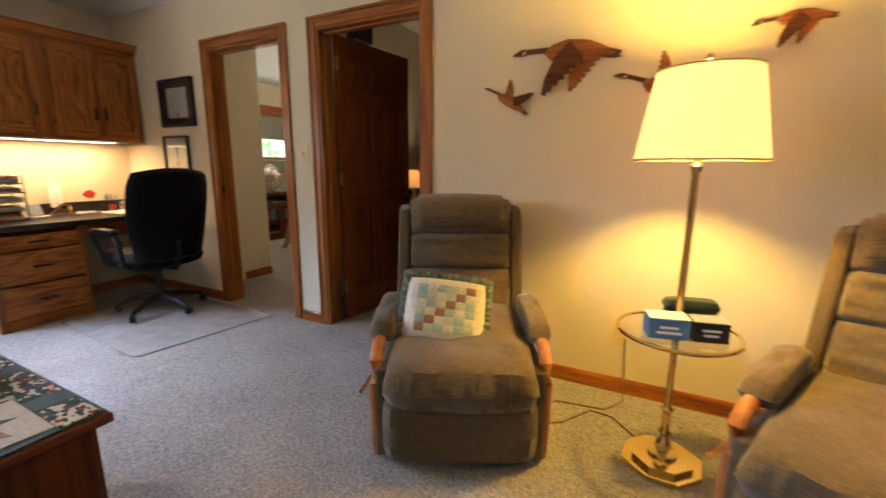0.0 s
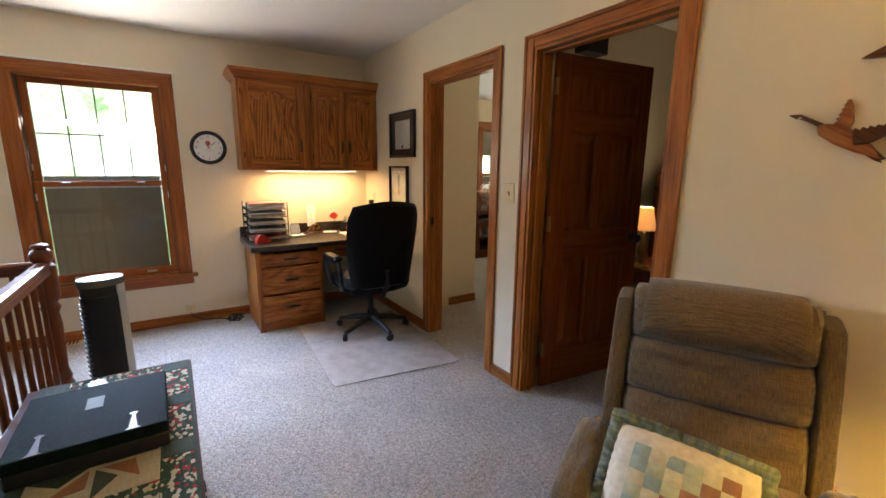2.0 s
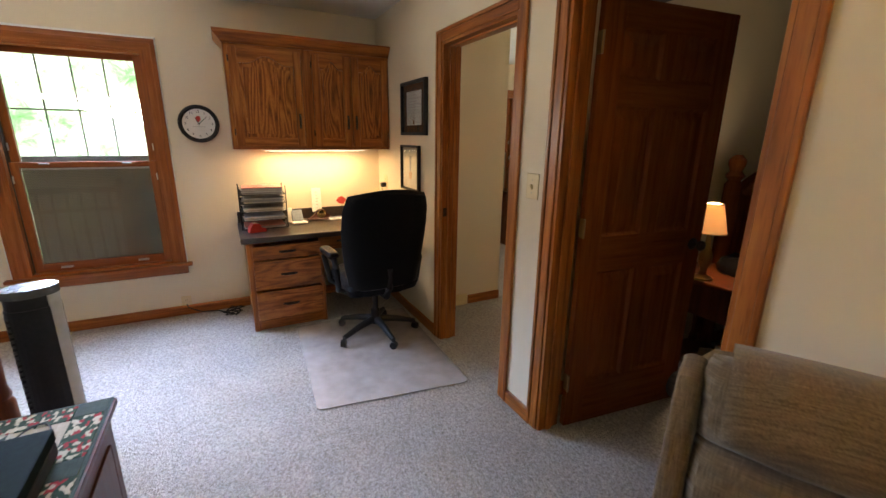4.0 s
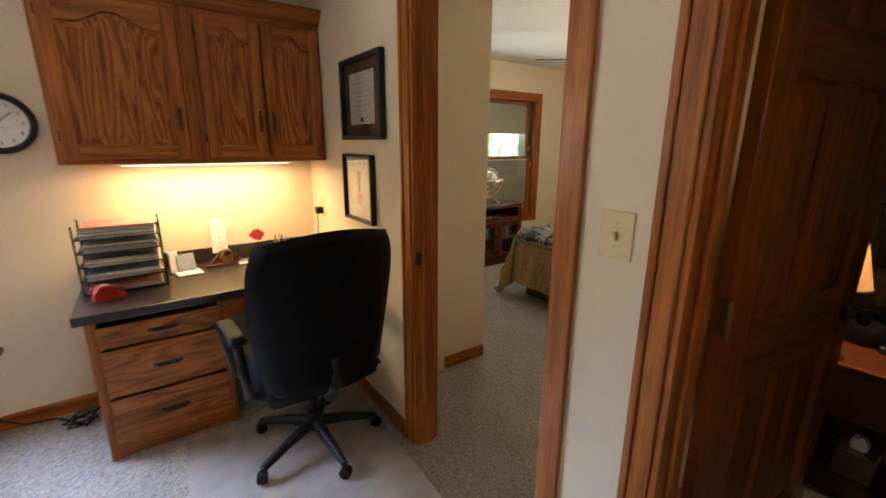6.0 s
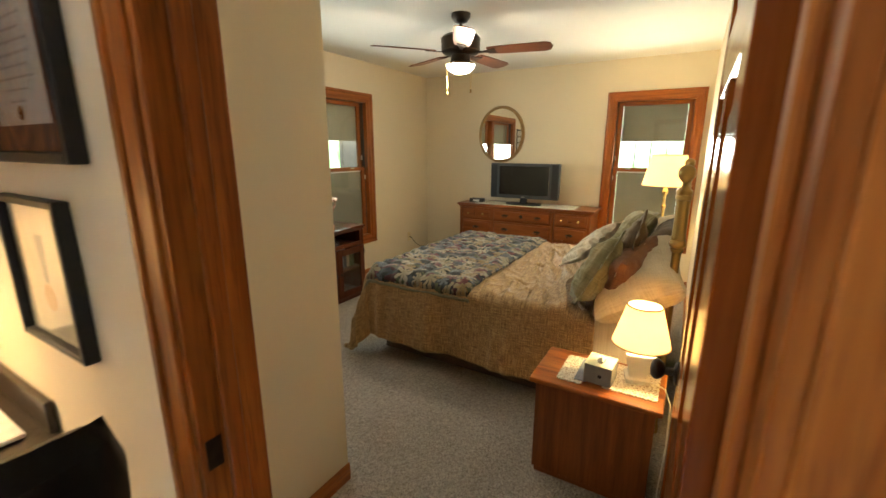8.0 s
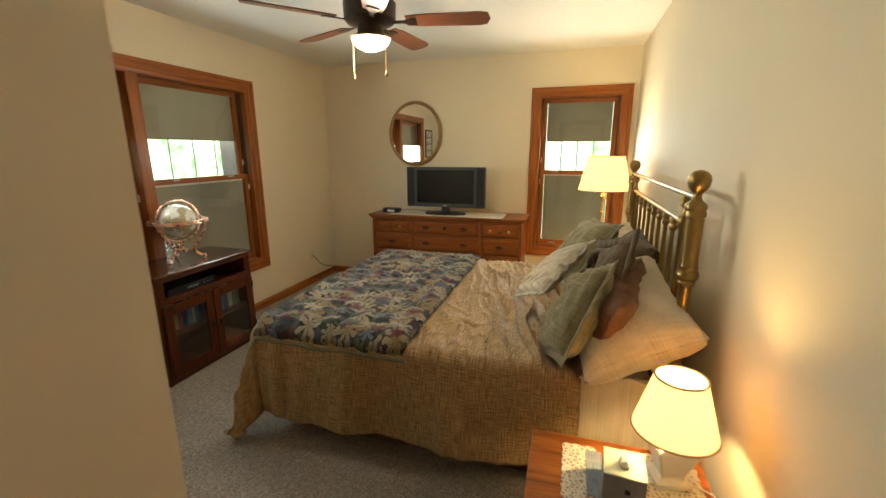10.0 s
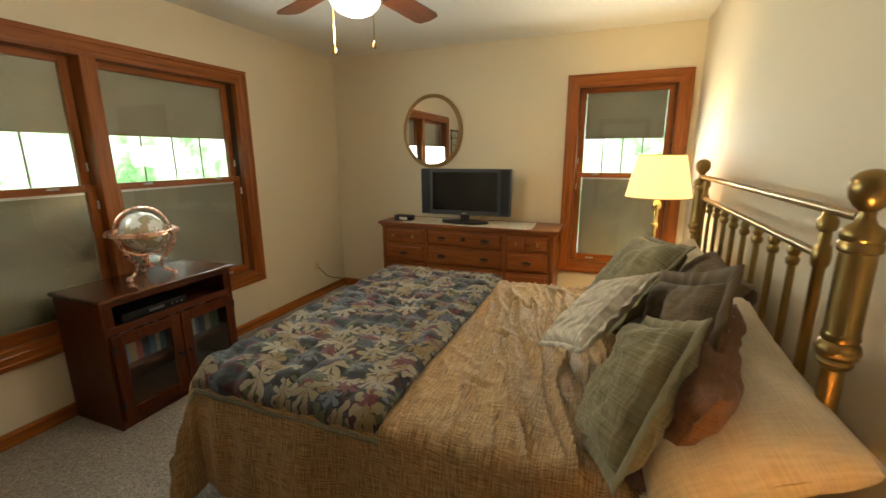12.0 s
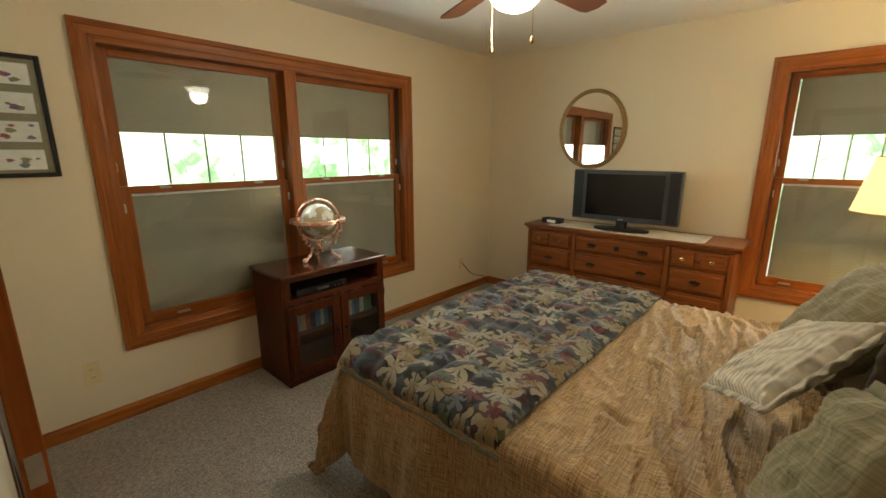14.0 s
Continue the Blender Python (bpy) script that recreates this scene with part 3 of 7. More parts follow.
def panel_door(name, m, w, label, flip=1, knobs=True):
    """Six-panel leaf; local x runs from the hinges, y is its thickness."""
    ob = thing(name, m, label, "door", "", "structure")
    h0, h1, th = 0.012, 2.022, 0.035
    st, mid = 0.112, 0.10
    rails = [(h0, 0.25), (0.845, 1.02), (1.60, 1.715), (1.91, h1)]
    for a, b in ((0.002, st), (w - st, w - 0.002)):
        part("stile", box(a, b, 0, th, h0, h1, 0.002), M_DOOR_Z, ob)
    for a, b in rails:
        part("rail", box(st, w - st, 0.0005, th - 0.0005, a, b, 0.001), M_DOOR_X, ob)
    c = w / 2
    for (_, a), (b, _) in zip(rails, rails[1:]):
        part("mullion", box(c - mid / 2, c + mid / 2, 0.0005, th - 0.0005, a, b, 0.001), M_DOOR_Z, ob)
        for x0, x1 in ((st, c - mid / 2), (c + mid / 2, w - st)):
            bm = bmesh.new()
            for y, s in ((0.008, -1), (th - 0.008, 1)):
                rings = []
                for inset, lift in ((0.0, 0.006), (0.012, -0.006), (0.018, -0.006), (0.058, 0.004), (0.062, 0.004)):
                    yy = y + s * lift
                    rings.append([bm.verts.new(p) for p in ((x0 + inset, yy, a + inset), (x1 - inset, yy, a + inset), (x1 - inset, yy, b - inset), (x0 + inset, yy, b - inset))])
                for p, q in zip(rings, rings[1:]):
                    for i in range(4):
                        bm.faces.new((p[i], p[(i + 1) % 4], q[(i + 1) % 4], q[i]))
                bm.faces.new(rings[-1])
            bmesh.ops.recalc_face_normals(bm, faces=bm.faces)
            part("panel", bm, M_DOOR_Z, ob)
    for s, y in ((-1, 0.0), (1, th)) if knobs else ():
        bm = bmesh.new()
        prof = ((0.031, 0.0), (0.031, 0.004), (0.024, 0.009), (0.012, 0.011), (0.010, 0.030), (0.020, 0.036), (0.027, 0.046), (0.027, 0.054), (0.020, 0.062), (0.008, 0.065))
        add_lathe(bm, prof, 20)
        moved(bm, pose(w - 0.062, y, 0.94, 90 * (1 if s < 0 else -1)))
        part("knob", bm, M_DARKMETAL, ob, "aged bronze door knob", True)
    part("latch_plate", box(w - 0.0025, w + 0.0005, 0.006, 0.029, 0.91, 0.97, 0.0003), M_STEEL, ob)
    for z in (0.22, 1.02, 1.80):
        bm = lathe([(0.006, 0), (0.006, 0.09)], 10, (0.0, -0.004 * flip if flip > 0 else th + 0.004, z))
        add_box(bm, 0.0, 0.0022, 0.003, th - 0.003, z, z + 0.09)
        part("hinge", bm, M_BRASS, ob, "brass hinge", True)
    return ob


panel_door("door_1", pose(2.080, 0.130, 0, 0, 0, 89.7), 0.735, "dark reddish six-panel wooden door standing open against the wall")
panel_door("door_2", pose(2.487, 0.130, 0, 0, 0, 83.5), 0.772, "dark reddish six-panel wooden door standing open into a dark room")


# ---- baseboards ----
def baseboard(x0, y0, x1, y1, side):
    """Runs from point to point; side: the way into the room."""
    d = Vector((x1 - x0, y1 - y0, 0))
    n = Vector((*side, 0))
    bm = bmesh.new()
    prof = ((0, 0), (0.013, 0), (0.013, 0.062), (0.009, 0.074), (0.005, 0.080), (0, 0.080))
    rings = [[bm.verts.new(Vector((x0, y0, 0)) + d * e + n * o + Vector((0, 0, h))) for o, h in prof] for e in (0, 1)]
    k = len(prof)
    for i in range(k):
        bm.faces.new((rings[0][i], rings[0][(i + 1) % k], rings[1][(i + 1) % k], rings[1][i]))
    bm.faces.new(rings[0])
    bm.faces.new(rings[1][::-1])
    bmesh.ops.recalc_face_normals(bm, faces=bm.faces)
    setting("baseboard", bm, M_OAK_X if abs(d.x) > abs(d.y) else M_OAK_Y, "oak baseboard along the foot of the wall", "baseboard")


baseboard(0.0, -4.6, 0.0, -0.0, (1, 0))
baseboard(0.013, 0.0, D2[0] - 0.07, 0.0, (0, -1))
baseboard(D2[1] + 0.07, 0.0, D1[0] - 0.07, 0.0, (0, -1))
baseboard(D1[1] + 0.07, 0.0, 6.1, 0.0, (0, -1))
baseboard(6.1, -4.6, 6.1, 0.0, (-1, 0))
baseboard(0.0, -4.6, 6.1, -4.6, (0, 1))
baseboard(0.80, 0.54, 0.80, 0.87, (1, 0))
baseboard(WX, 0.87, 0.80, 0.87, (0, 1))
baseboard(WX, 0.87, WX, WY, (1, 0))
baseboard(WX, WY, 2.12, WY, (0, -1))
baseboard(2.12, 0.12, 2.12, WY, (-1, 0))
baseboard(2.24, 0.12, 2.24, 3.3, (1, 0))
baseboard(2.24, 3.3, 4.9, 3.3, (0, -1))


# ---- bedroom ----
M_COMFORT = fabric("tan_woven_linen", (0.145, 0.082, 0.033), (0.315, 0.200, 0.090), (0.49, 0.335, 0.162), 240, 240, 2.5, 0.6, 0.28, 0.05, space="UV", spec=0.3)
M_SKIRT = fabric("brown_bed_skirt", (0.07, 0.045, 0.03), (0.10, 0.065, 0.045), (0.13, 0.09, 0.06), 120, 120)
M_SAGE = fabric("sage_linen", (0.135, 0.115, 0.060), (0.205, 0.175, 0.096), (0.27, 0.236, 0.138), 170, 170, 3, 0.95, 0.5, space="UV")
M_BROWN = fabric("brown_cotton", (0.075, 0.049, 0.026), (0.108, 0.073, 0.039), (0.138, 0.095, 0.053), 200, 200, 3, space="UV")
M_RUST = fabric("rust_cotton", (0.135, 0.060, 0.030), (0.18, 0.082, 0.042), (0.22, 0.108, 0.056), 200, 200, 3, space="UV")
M_CREAM = fabric("cream_cotton", (0.55, 0.47, 0.34), (0.64, 0.55, 0.41), (0.70, 0.62, 0.48), 260, 260, 3, 0.9, 0.25, space="UV")
M_BINDING = fabric("olive_binding", (0.13, 0.125, 0.08), (0.18, 0.17, 0.11), (0.23, 0.22, 0.15), 200, 200)


def floral_build(t, b):
    base = coords(t)

    def wobble(scale, amount):
        wob = t.nodes.new("ShaderNodeTexNoise")
        wob.inputs["Scale"].default_value = scale
        wob.inputs["Detail"].default_value = 4
        t.links.new(base, wob.inputs["Vector"])
        ad = t.nodes.new("ShaderNodeVectorMath")
        ad.operation = "MULTIPLY_ADD"
        ad.inputs[1].default_value = (amount, amount, 0.0)
        t.links.new(wob.outputs["Color"], ad.inputs[0])
        t.links.new(base, ad.inputs[2])
        return ad.outputs[0]
    jag, soft_ = wobble(40, 0.030), wobble(7, 0.12)

    def cells(vec, scale, stretch, rot, lobes=0.0, size=0.5):
        """Cells of a scattered print: a leafy mask with pointed lobes, and two random numbers."""
        mp = t.nodes.new("ShaderNodeMapping")
        mp.inputs["Scale"].default_value = stretch
        mp.inputs["Rotation"].default_value = (0, 0, rot)
        t.links.new(vec, mp.inputs[0])
        v = t.nodes.new("ShaderNodeTexVoronoi")
        v.voronoi_dimensions = "2D"
        v.inputs["Scale"].default_value = scale
        t.links.new(mp.outputs[0], v.inputs["Vector"])
        s = t.nodes.new("ShaderNodeSeparateColor")
        t.links.new(v.outputs["Color"], s.inputs[0])
        off = t.nodes.new("ShaderNodeVectorMath")
        off.operation = "SUBTRACT"
        t.links.new(mp.outputs[0], off.inputs[0])
        t.links.new(v.outputs["Position"], off.inputs[1])
        xy = t.nodes.new("ShaderNodeSeparateXYZ")
        t.links.new(off.outputs[0], xy.inputs[0])
        ang = maths(t, "ADD", maths(t, "ARCTAN2", xy.outputs[1], xy.outputs[0]), maths(t, "MULTIPLY", s.outputs[2], 6.0))
        lobe = maths(t, "ABSOLUTE", maths(t, "COSINE", maths(t, "MULTIPLY", ang, lobes)))
        rad = maths(t, "MULTIPLY", maths(t, "ADD", maths(t, "MULTIPLY", lobe, 0.75), 0.25), size)
        return maths(t, "DIVIDE", v.outputs["Distance"], rad), s.outputs[0], s.outputs[1], lobe

    def steps(fac, *stops):
        c = ramp(t, fac, *stops)
        c.node.color_ramp.interpolation = "CONSTANT"
        return c
    _, g0, _, _ = cells(soft_, 18, (1, 1.6, 1), 0.3)
    c = steps(g0, (0.0, (0.020, 0.025, 0.036)), (0.34, (0.050, 0.064, 0.080)), (0.52, (0.028, 0.034, 0.028)), (0.66, (0.10, 0.028, 0.036)), (0.82, (0.075, 0.092, 0.108)))
    fleck = ramp(t, noise_tex(t, base, 26, 4, 0.65), (0.4, (0.6, 0.6, 0.62)), (0.6, (1.25, 1.2, 1.15)))
    c = mix(t, "MULTIPLY", c, fleck, 0.9)
    for scale, stretch, rot, lobes, size, keep, cols in (
            (13, (1, 1.2, 1), 0.7, 2.5, 0.62, 0.36, ((0.22, 0.07, 0.09), (0.18, 0.22, 0.27), (0.13, 0.15, 0.09), (0.34, 0.24, 0.12))),
            (8.2, (1.15, 1, 1), -0.5, 3.5, 0.66, 0.58, ((0.46, 0.41, 0.30), (0.40, 0.34, 0.23), (0.50, 0.45, 0.35), (0.36, 0.26, 0.12))),
            (12, (1, 1.3, 1), 1.3, 3.5, 0.66, 0.64, ((0.44, 0.39, 0.29), (0.38, 0.28, 0.14), (0.15, 0.18, 0.23), (0.22, 0.07, 0.09)))):
        d, r, q, lobe = cells(jag, scale, stretch, rot, lobes, size)
        m = ramp(t, d, (0.90, (1, 1, 1)), (1.0, (0, 0, 0)))
        on = ramp(t, q, (keep, (0, 0, 0)), (keep + 0.01, (1, 1, 1)))
        col = steps(r, *[(k / 4, cc) for k, cc in enumerate(cols)])
        vein = ramp(t, mix(t, "MULTIPLY", lobe, noise_tex(t, base, 70, 3, 0.6), 0.6), (0.12, (0.40, 0.37, 0.33)), (0.45, (1, 1, 1)))
        c = mix(t, "MIX", c, mix(t, "MULTIPLY", col, vein, 0.8), mix(t, "MULTIPLY", m, on, 1.0))
    colour(t, b, mix(t, "MULTIPLY", c, (0.46, 0.44, 0.41), 1.0))
    bump(t, b, noise_tex(t, base, 300, 2), 0.3, 0.002)
    b.inputs["Sheen Weight"].default_value = 0.15


M_FLORAL = mat("floral_quilt", floral_build, 0.85, 0, 0.25)

BED = thing("bed", pose(1.0, 2.78, 0), "double bed with antique brass headboard and tan comforter", "bed")
BX0, BX1, BY0, BY1, BZ = -0.92, 0.98, -0.83, 0.75, 0.625   # the mattress top, from the bed's middle


def sag(x, y):
    s = x + 0.22 * y + 0.05 * noise.noise(Vector((x * 3, y * 2.5, 2)))
    w = 0.016 * noise.fractal(Vector((s * 5.0, y * 2.0, 0.3)), 1.0, 2.0, 4)
    ridge = abs(noise.noise(Vector((s * 11, y * 1.7 + 4, 1.7))))
    crease = (1 - min(1, abs(noise.noise(Vector((s * 8.5, y * 1.5 - x, 7.3)))) * 6)) ** 2
    crease += 0.7 * (1 - min(1, abs(noise.noise(Vector((s * 17, y * 3.1, 3.1)))) * 5)) ** 2
    fade = 0.35 + 0.65 * min(1, max(0, (x + 0.3) * 1.6))
    for ty in (-0.52, -0.08, 0.36):
        # pinched tufts of the comforter
        dx, dy = x - 0.11, y - ty
        w -= 0.020 * math.exp(-(dx / 0.045) ** 2 - (dy / 0.014) ** 2) - 0.008 * math.exp(-(dx / 0.06) ** 2 - ((dy - 0.03) / 0.02) ** 2)
    return w + fade * (0.046 * (0.3 - ridge) + 0.026 * crease) - 0.012 * max(0, abs(y + 0.04) - 0.5)


def comforter():
    bm = bmesh.new()
    nx, ny = 230, 200
    drop = 0.50
    xs = [BX0 - drop + (0.66 - BX0 + drop) * i / nx for i in range(nx + 1)]
    ys = [BY0 - drop + (BY1 - BY0 + 2 * drop) * j / ny for j in range(ny + 1)]
    grid = []
    for x in xs:
        row = []
        for y in ys:
            dx = max(0.0, BX0 - x)
            dy = max(0.0, BY0 - y, y - BY1)
            sy = -1 if y < BY0 else 1
            px, py = max(x, BX0), min(max(y, BY0), BY1)
            d = max(dx, dy) + 0.40 * min(dx, dy)
            r = 0.055
            if d > 0:
                l = math.hypot(dx, dy)
                ux, uy = dx / l, dy / l
                a = min(d / r, math.pi / 2)
                out = r * math.sin(a)
                z = BZ - r * (1 - math.cos(a)) - max(0.0, d - r * math.pi / 2)
                hang = max(0.0, d - 0.05)
                corner = min(dx, dy) / (max(dx, dy) + 0.001)
                s = x * 1.0 if dy > dx else y * 1.0
                fold = math.sin(s * 9 + 2 * noise.noise(Vector((s * 3, 0, 5)))) * 0.030 * hang / 0.45
                fold += 0.020 * noise.noise(Vector((s * 14, hang * 3, 8))) * min(1, hang * 5)
                out += hang * (0.08 + 0.16 * corner) + fold
                z = max(z, 0.035 + 0.02 * corner)
                px -= ux * out
                py += sy * uy * out
                z += sag(x, y) * max(0, 1 - d * 9)
                if dy > dx:
                    z += 0.030 * max(0.0, 0.4 - abs(x - 0.2)) * hang
            else:
                z = BZ + sag(x, y)
            row.append(bm.verts.new((px, py, z)))
        grid.append(row)
    uv = bm.loops.layers.uv.new("cloth")
    for i in range(nx):
        for j in range(ny):
            f = bm.faces.new((grid[i][j], grid[i + 1][j], grid[i + 1][j + 1], grid[i][j + 1]))
            for lp, (a, b) in zip(f.loops, ((i, j), (i + 1, j), (i + 1, j + 1), (i, j + 1))):
                lp[uv].uv = (xs[a] + 3, ys[b] + 3)
    return bm


c = part("comforter", comforter(), M_COMFORT, BED, "rumpled tan woven comforter", True)
sol = c.modifiers.new("thick", "SOLIDIFY")
sol.thickness, sol.offset = 0.018, -1
part("mattress", moved(cushion(1.94, 1.56, 0.28, 14, 14, 0.18), pose(0.03, -0.04, 0.43)), M_CREAM, BED, "cream mattress and sheet", True)
part("box_spring", box(-0.90, 0.97, -0.80, 0.72, 0.10, 0.32, 0.02, 2), M_CREAM, BED)
part("bed_skirt", box(-0.87, 0.90, -0.77, 0.70, 0.01, 0.22, 0.01), M_SKIRT, BED, "dark brown bed skirt")
sheet = part("sheet", moved(cushion(0.36, 0.06, 0.50, 12, 10, 0.2, 0.012), pose(0.80, -0.845, 0.36)), M_CREAM, BED, "cream sheet hanging at the side", True)
for sx in (-0.8, 0.9):
    for sy in (-0.7, 0.63):
        part("bed_leg", lathe([(0.022, 0.0), (0.022, 0.12)], 10, (sx, sy, 0)), M_BLACK, BED)

HX = 1.0
POST = [(0.026, 0.0), (0.026, 0.04), (0.0205, 0.05), (0.0205, 1.005), (0.028, 1.012), (0.031, 1.022), (0.027, 1.030), (0.036, 1.036), (0.040, 1.050), (0.036, 1.064), (0.030, 1.070),
        (0.034, 1.078), (0.0315, 1.088), (0.0305, 1.095), (0.0305, 1.262), (0.036, 1.266), (0.037, 1.280), (0.033, 1.286), (0.036, 1.292), (0.0365, 1.306), (0.030, 1.314), (0.019, 1.322),
        (0.014, 1.334), (0.014, 1.346), (0.024, 1.356), (0.0335, 1.371), (0.0375, 1.391), (0.0345, 1.409), (0.024, 1.422), (0.010, 1.428), (0.003, 1.429)]
YN, YF = 1.965 - 2.78, 3.63 - 2.78
for y in (YN, YF):
    part("post", lathe(POST, 28, (HX, y, 0)), M_BRASS, BED, "thick antique brass post with ball finial", True)
part("top_rail", tube([(HX, YN + 0.02, 1.332), (HX, YF - 0.02, 1.332)], 0.0115, 12), M_BRASS, BED, "", True)
part("lower_rail", tube([(HX, YN + 0.155, 1.222), (HX, YF - 0.155, 1.222)], 0.011, 12), M_BRASS, BED, "", True)
part("foot_rail", tube([(HX, YN + 0.03, 0.42), (HX, YF - 0.03, 0.42)], 0.014, 12), M_BRASS, BED, "", True)
for y in (YN + 0.15, YF - 0.15):
    pr = [(0.0125, 0.42), (0.0125, 1.19), (0.018, 1.20), (0.020, 1.222), (0.018, 1.244), (0.0125, 1.25), (0.0125, 1.280), (0.019, 1.285), (0.021, 1.305), (0.015, 1.316), (0.011, 1.332)]
    part("inner_post", lathe(pr, 16, (HX, y, 0)), M_BRASS, BED, "", True)
SP = [(0.0095, 0.42), (0.0095, 1.16), (0.015, 1.165), (0.017, 1.178), (0.012, 1.188), (0.016, 1.198), (0.014, 1.210), (0.007, 1.218)]
ns = 8
for i in range(ns):
    y = YN + 0.15 + (YF - YN - 0.30) * (i + 1) / (ns + 1)
    part("spindle", lathe(SP, 14, (HX, y, 0)), M_BRASS, BED, "", True)

# folded quilt over the foot of the bed
QUILT = thing("quilt", pose(1.0, 2.78, 0), "floral navy and cream quilt folded over the bed's foot", "quilt")


def quilt_mesh(x0, x1, y0, y1, z, thick, puffs):
    bm = bmesh.new()
    nx, ny = 72, 110
    rows = []
    for side in (1, 0):
        g = []
        for i in range(nx + 1):
            r = []
            for j in range(ny + 1):
                x = x0 + (x1 - x0) * i / nx
                y = y0 + (y1 - y0) * j / ny
                over = max(0.0, BY0 - y) * 1.0
                overf = max(0.0, BX0 - x)
                overb = max(0.0, y - BY1)
                zz = z + 0.7 * sag(x, y) * (1 if not over else 0.6)
                yy, xx = y, x
                if over:
                    yy = BY0 - 0.045 * math.sin(min(1.5, over * 12)) - 0.02 * over
                    zz -= over * 0.92
                if overb:
                    yy = BY1 + 0.045 * math.sin(min(1.5, overb * 12))
                    zz -= overb * 0.92
                if overf:
                    xx = BX0 - 0.05 * math.sin(min(1.5, overf * 12))
                    zz -= overf * 0.92
                e = min(i, nx - i, j, ny - j)
                puff = abs(math.sin(x * puffs)) * abs(math.sin(y * puffs))
                h = (thick * min(1, 0.55 + e * 0.15) + 0.018 * (puff ** 0.5) * min(1, e / 2) + 0.004 * noise.fractal(Vector((x * 16, y * 16, 3)), 1, 2, 3)) if side else 0.004
                r.append(bm.verts.new((xx, yy - (h * 0.9 if over else 0) + (h * 0.9 if overb else 0), zz + (h if not over and not overb else h * 0.5))))
            g.append(r)
        rows.append(g)
    a, b = rows
    for i in range(nx):
        for j in range(ny):
            bm.faces.new((a[i][j], a[i + 1][j], a[i + 1][j + 1], a[i][j + 1]))
            bm.faces.new((b[i][j], b[i][j + 1], b[i + 1][j + 1], b[i + 1][j]))
    for i in range(nx):
        bm.faces.new((a[i][0], b[i][0], b[i + 1][0], a[i + 1][0]))
        bm.faces.new((a[i][ny], a[i + 1][ny], b[i + 1][ny], b[i][ny]))
    for j in range(ny):
        bm.faces.new((a[0][j], a[0][j + 1], b[0][j + 1], b[0][j]))
        bm.faces.new((a[nx][j], b[nx][j], b[nx][j + 1], a[nx][j + 1]))
    edge = [a[i][0].co.lerp(b[i][0].co, 0.5) for i in range(nx + 1)]
    left = [a[0][j].co.lerp(b[0][j].co, 0.5) for j in range(ny + 1)]
    return bm, [p.copy() for p in edge], [p.copy() for p in left]


qb, qedge, qleft = quilt_mesh(BX0 - 0.07, -0.10, BY0 - 0.075, BY1 + 0.06, BZ + 0.006, 0.030, 26.0)
part("quilt_top", qb, M_FLORAL, QUILT, "", True)
part("binding", tube([p + Vector((0, -0.004, -0.004)) for p in qedge], 0.014, 8), M_BINDING, QUILT, "olive green bound edge", True)
part("binding", tube([p + Vector((-0.004, 0, -0.004)) for p in qleft], 0.014, 8), M_BINDING, QUILT, "olive green bound edge", True)


def pillow(name, m, w, d, h, material, label, seed, flange=0.0, crumple=0.018, trim=None):
    ob = thing(name, m, label, "pillow", "pillows on the bed")
    part("cover", cushion(w, d, h, 34, 4.0, 0.42, crumple, seed, 0.07), material, ob, "", True)
    if flange:
        bm = bmesh.new()
        n = 120
        ins, out = [], []
        for k in range(n):
            a = 2 * math.pi * k / n
            ca, sa = math.cos(a), math.sin(a)
            s = max(abs(ca), abs(sa))
            u, v = ca / s, sa / s
            wav = 0.004 * math.sin(k * 1.1 + seed) + 0.010 * noise.noise(Vector((k * 0.3, seed, 0)))
            cx, cy = 1 - 0.07 * (1 - v * v), 1 - 0.07 * (1 - u * u)
            ins.append(bm.verts.new((u * w / 2 * cx * 0.96, v * d / 2 * cy * 0.96, 0)))
            sc = 0.25 if trim else 0.0
            fl = flange * (1 - sc + sc * abs(math.sin(k * math.pi / 3)))
            out.append(bm.verts.new((u * (w / 2 + fl) * cx, v * (d / 2 + fl) * cy, wav)))
        for k in range(n):
            bm.faces.new((ins[k], ins[(k + 1) % n], out[(k + 1) % n], out[k]))
        f = part("flange", bm, trim or material, ob, "", True)
        s2 = f.modifiers.new("thick", "SOLIDIFY")
        s2.thickness, s2.offset = 0.006, 0
    return ob


def lean(x, y, z, tilt, turn=0, spin=0):
    """Upright by tilt from flat, its face towards the foot of the bed."""
    return pose(x, y, z, 0, 0, turn) @ pose(0, 0, 0, 0, -tilt, 0) @ pose(0, 0, 0, 0, 0, spin)


def knit_build(t, b):
    v = coords(t)
    s = t.nodes.new("ShaderNodeSeparateXYZ")
    t.links.new(v, s.inputs[0])
    wx = maths(t, "SINE", maths(t, "MULTIPLY", s.outputs[0], 62.0))
    wy = maths(t, "SINE", maths(t, "MULTIPLY", s.outputs[1], 300.0))
    cable = maths(t, "SINE", maths(t, "ADD", maths(t, "MULTIPLY", s.outputs[1], 70.0), maths(t, "MULTIPLY", wx, 2.2)))
    h = maths(t, "ADD", maths(t, "MULTIPLY", wx, 1.0), maths(t, "ADD", maths(t, "MULTIPLY", wy, 0.25), maths(t, "MULTIPLY", cable, 0.8)))
    c = ramp(t, noise_tex(t, v, 40, 3), (0.3, (0.42, 0.37, 0.28)), (0.7, (0.54, 0.48, 0.375)))
    colour(t, b, c)
    bump(t, b, h, 0.8, 0.009)


M_KNIT = mat("cream_cable_knit", knit_build, 0.95, 0, 0.2)
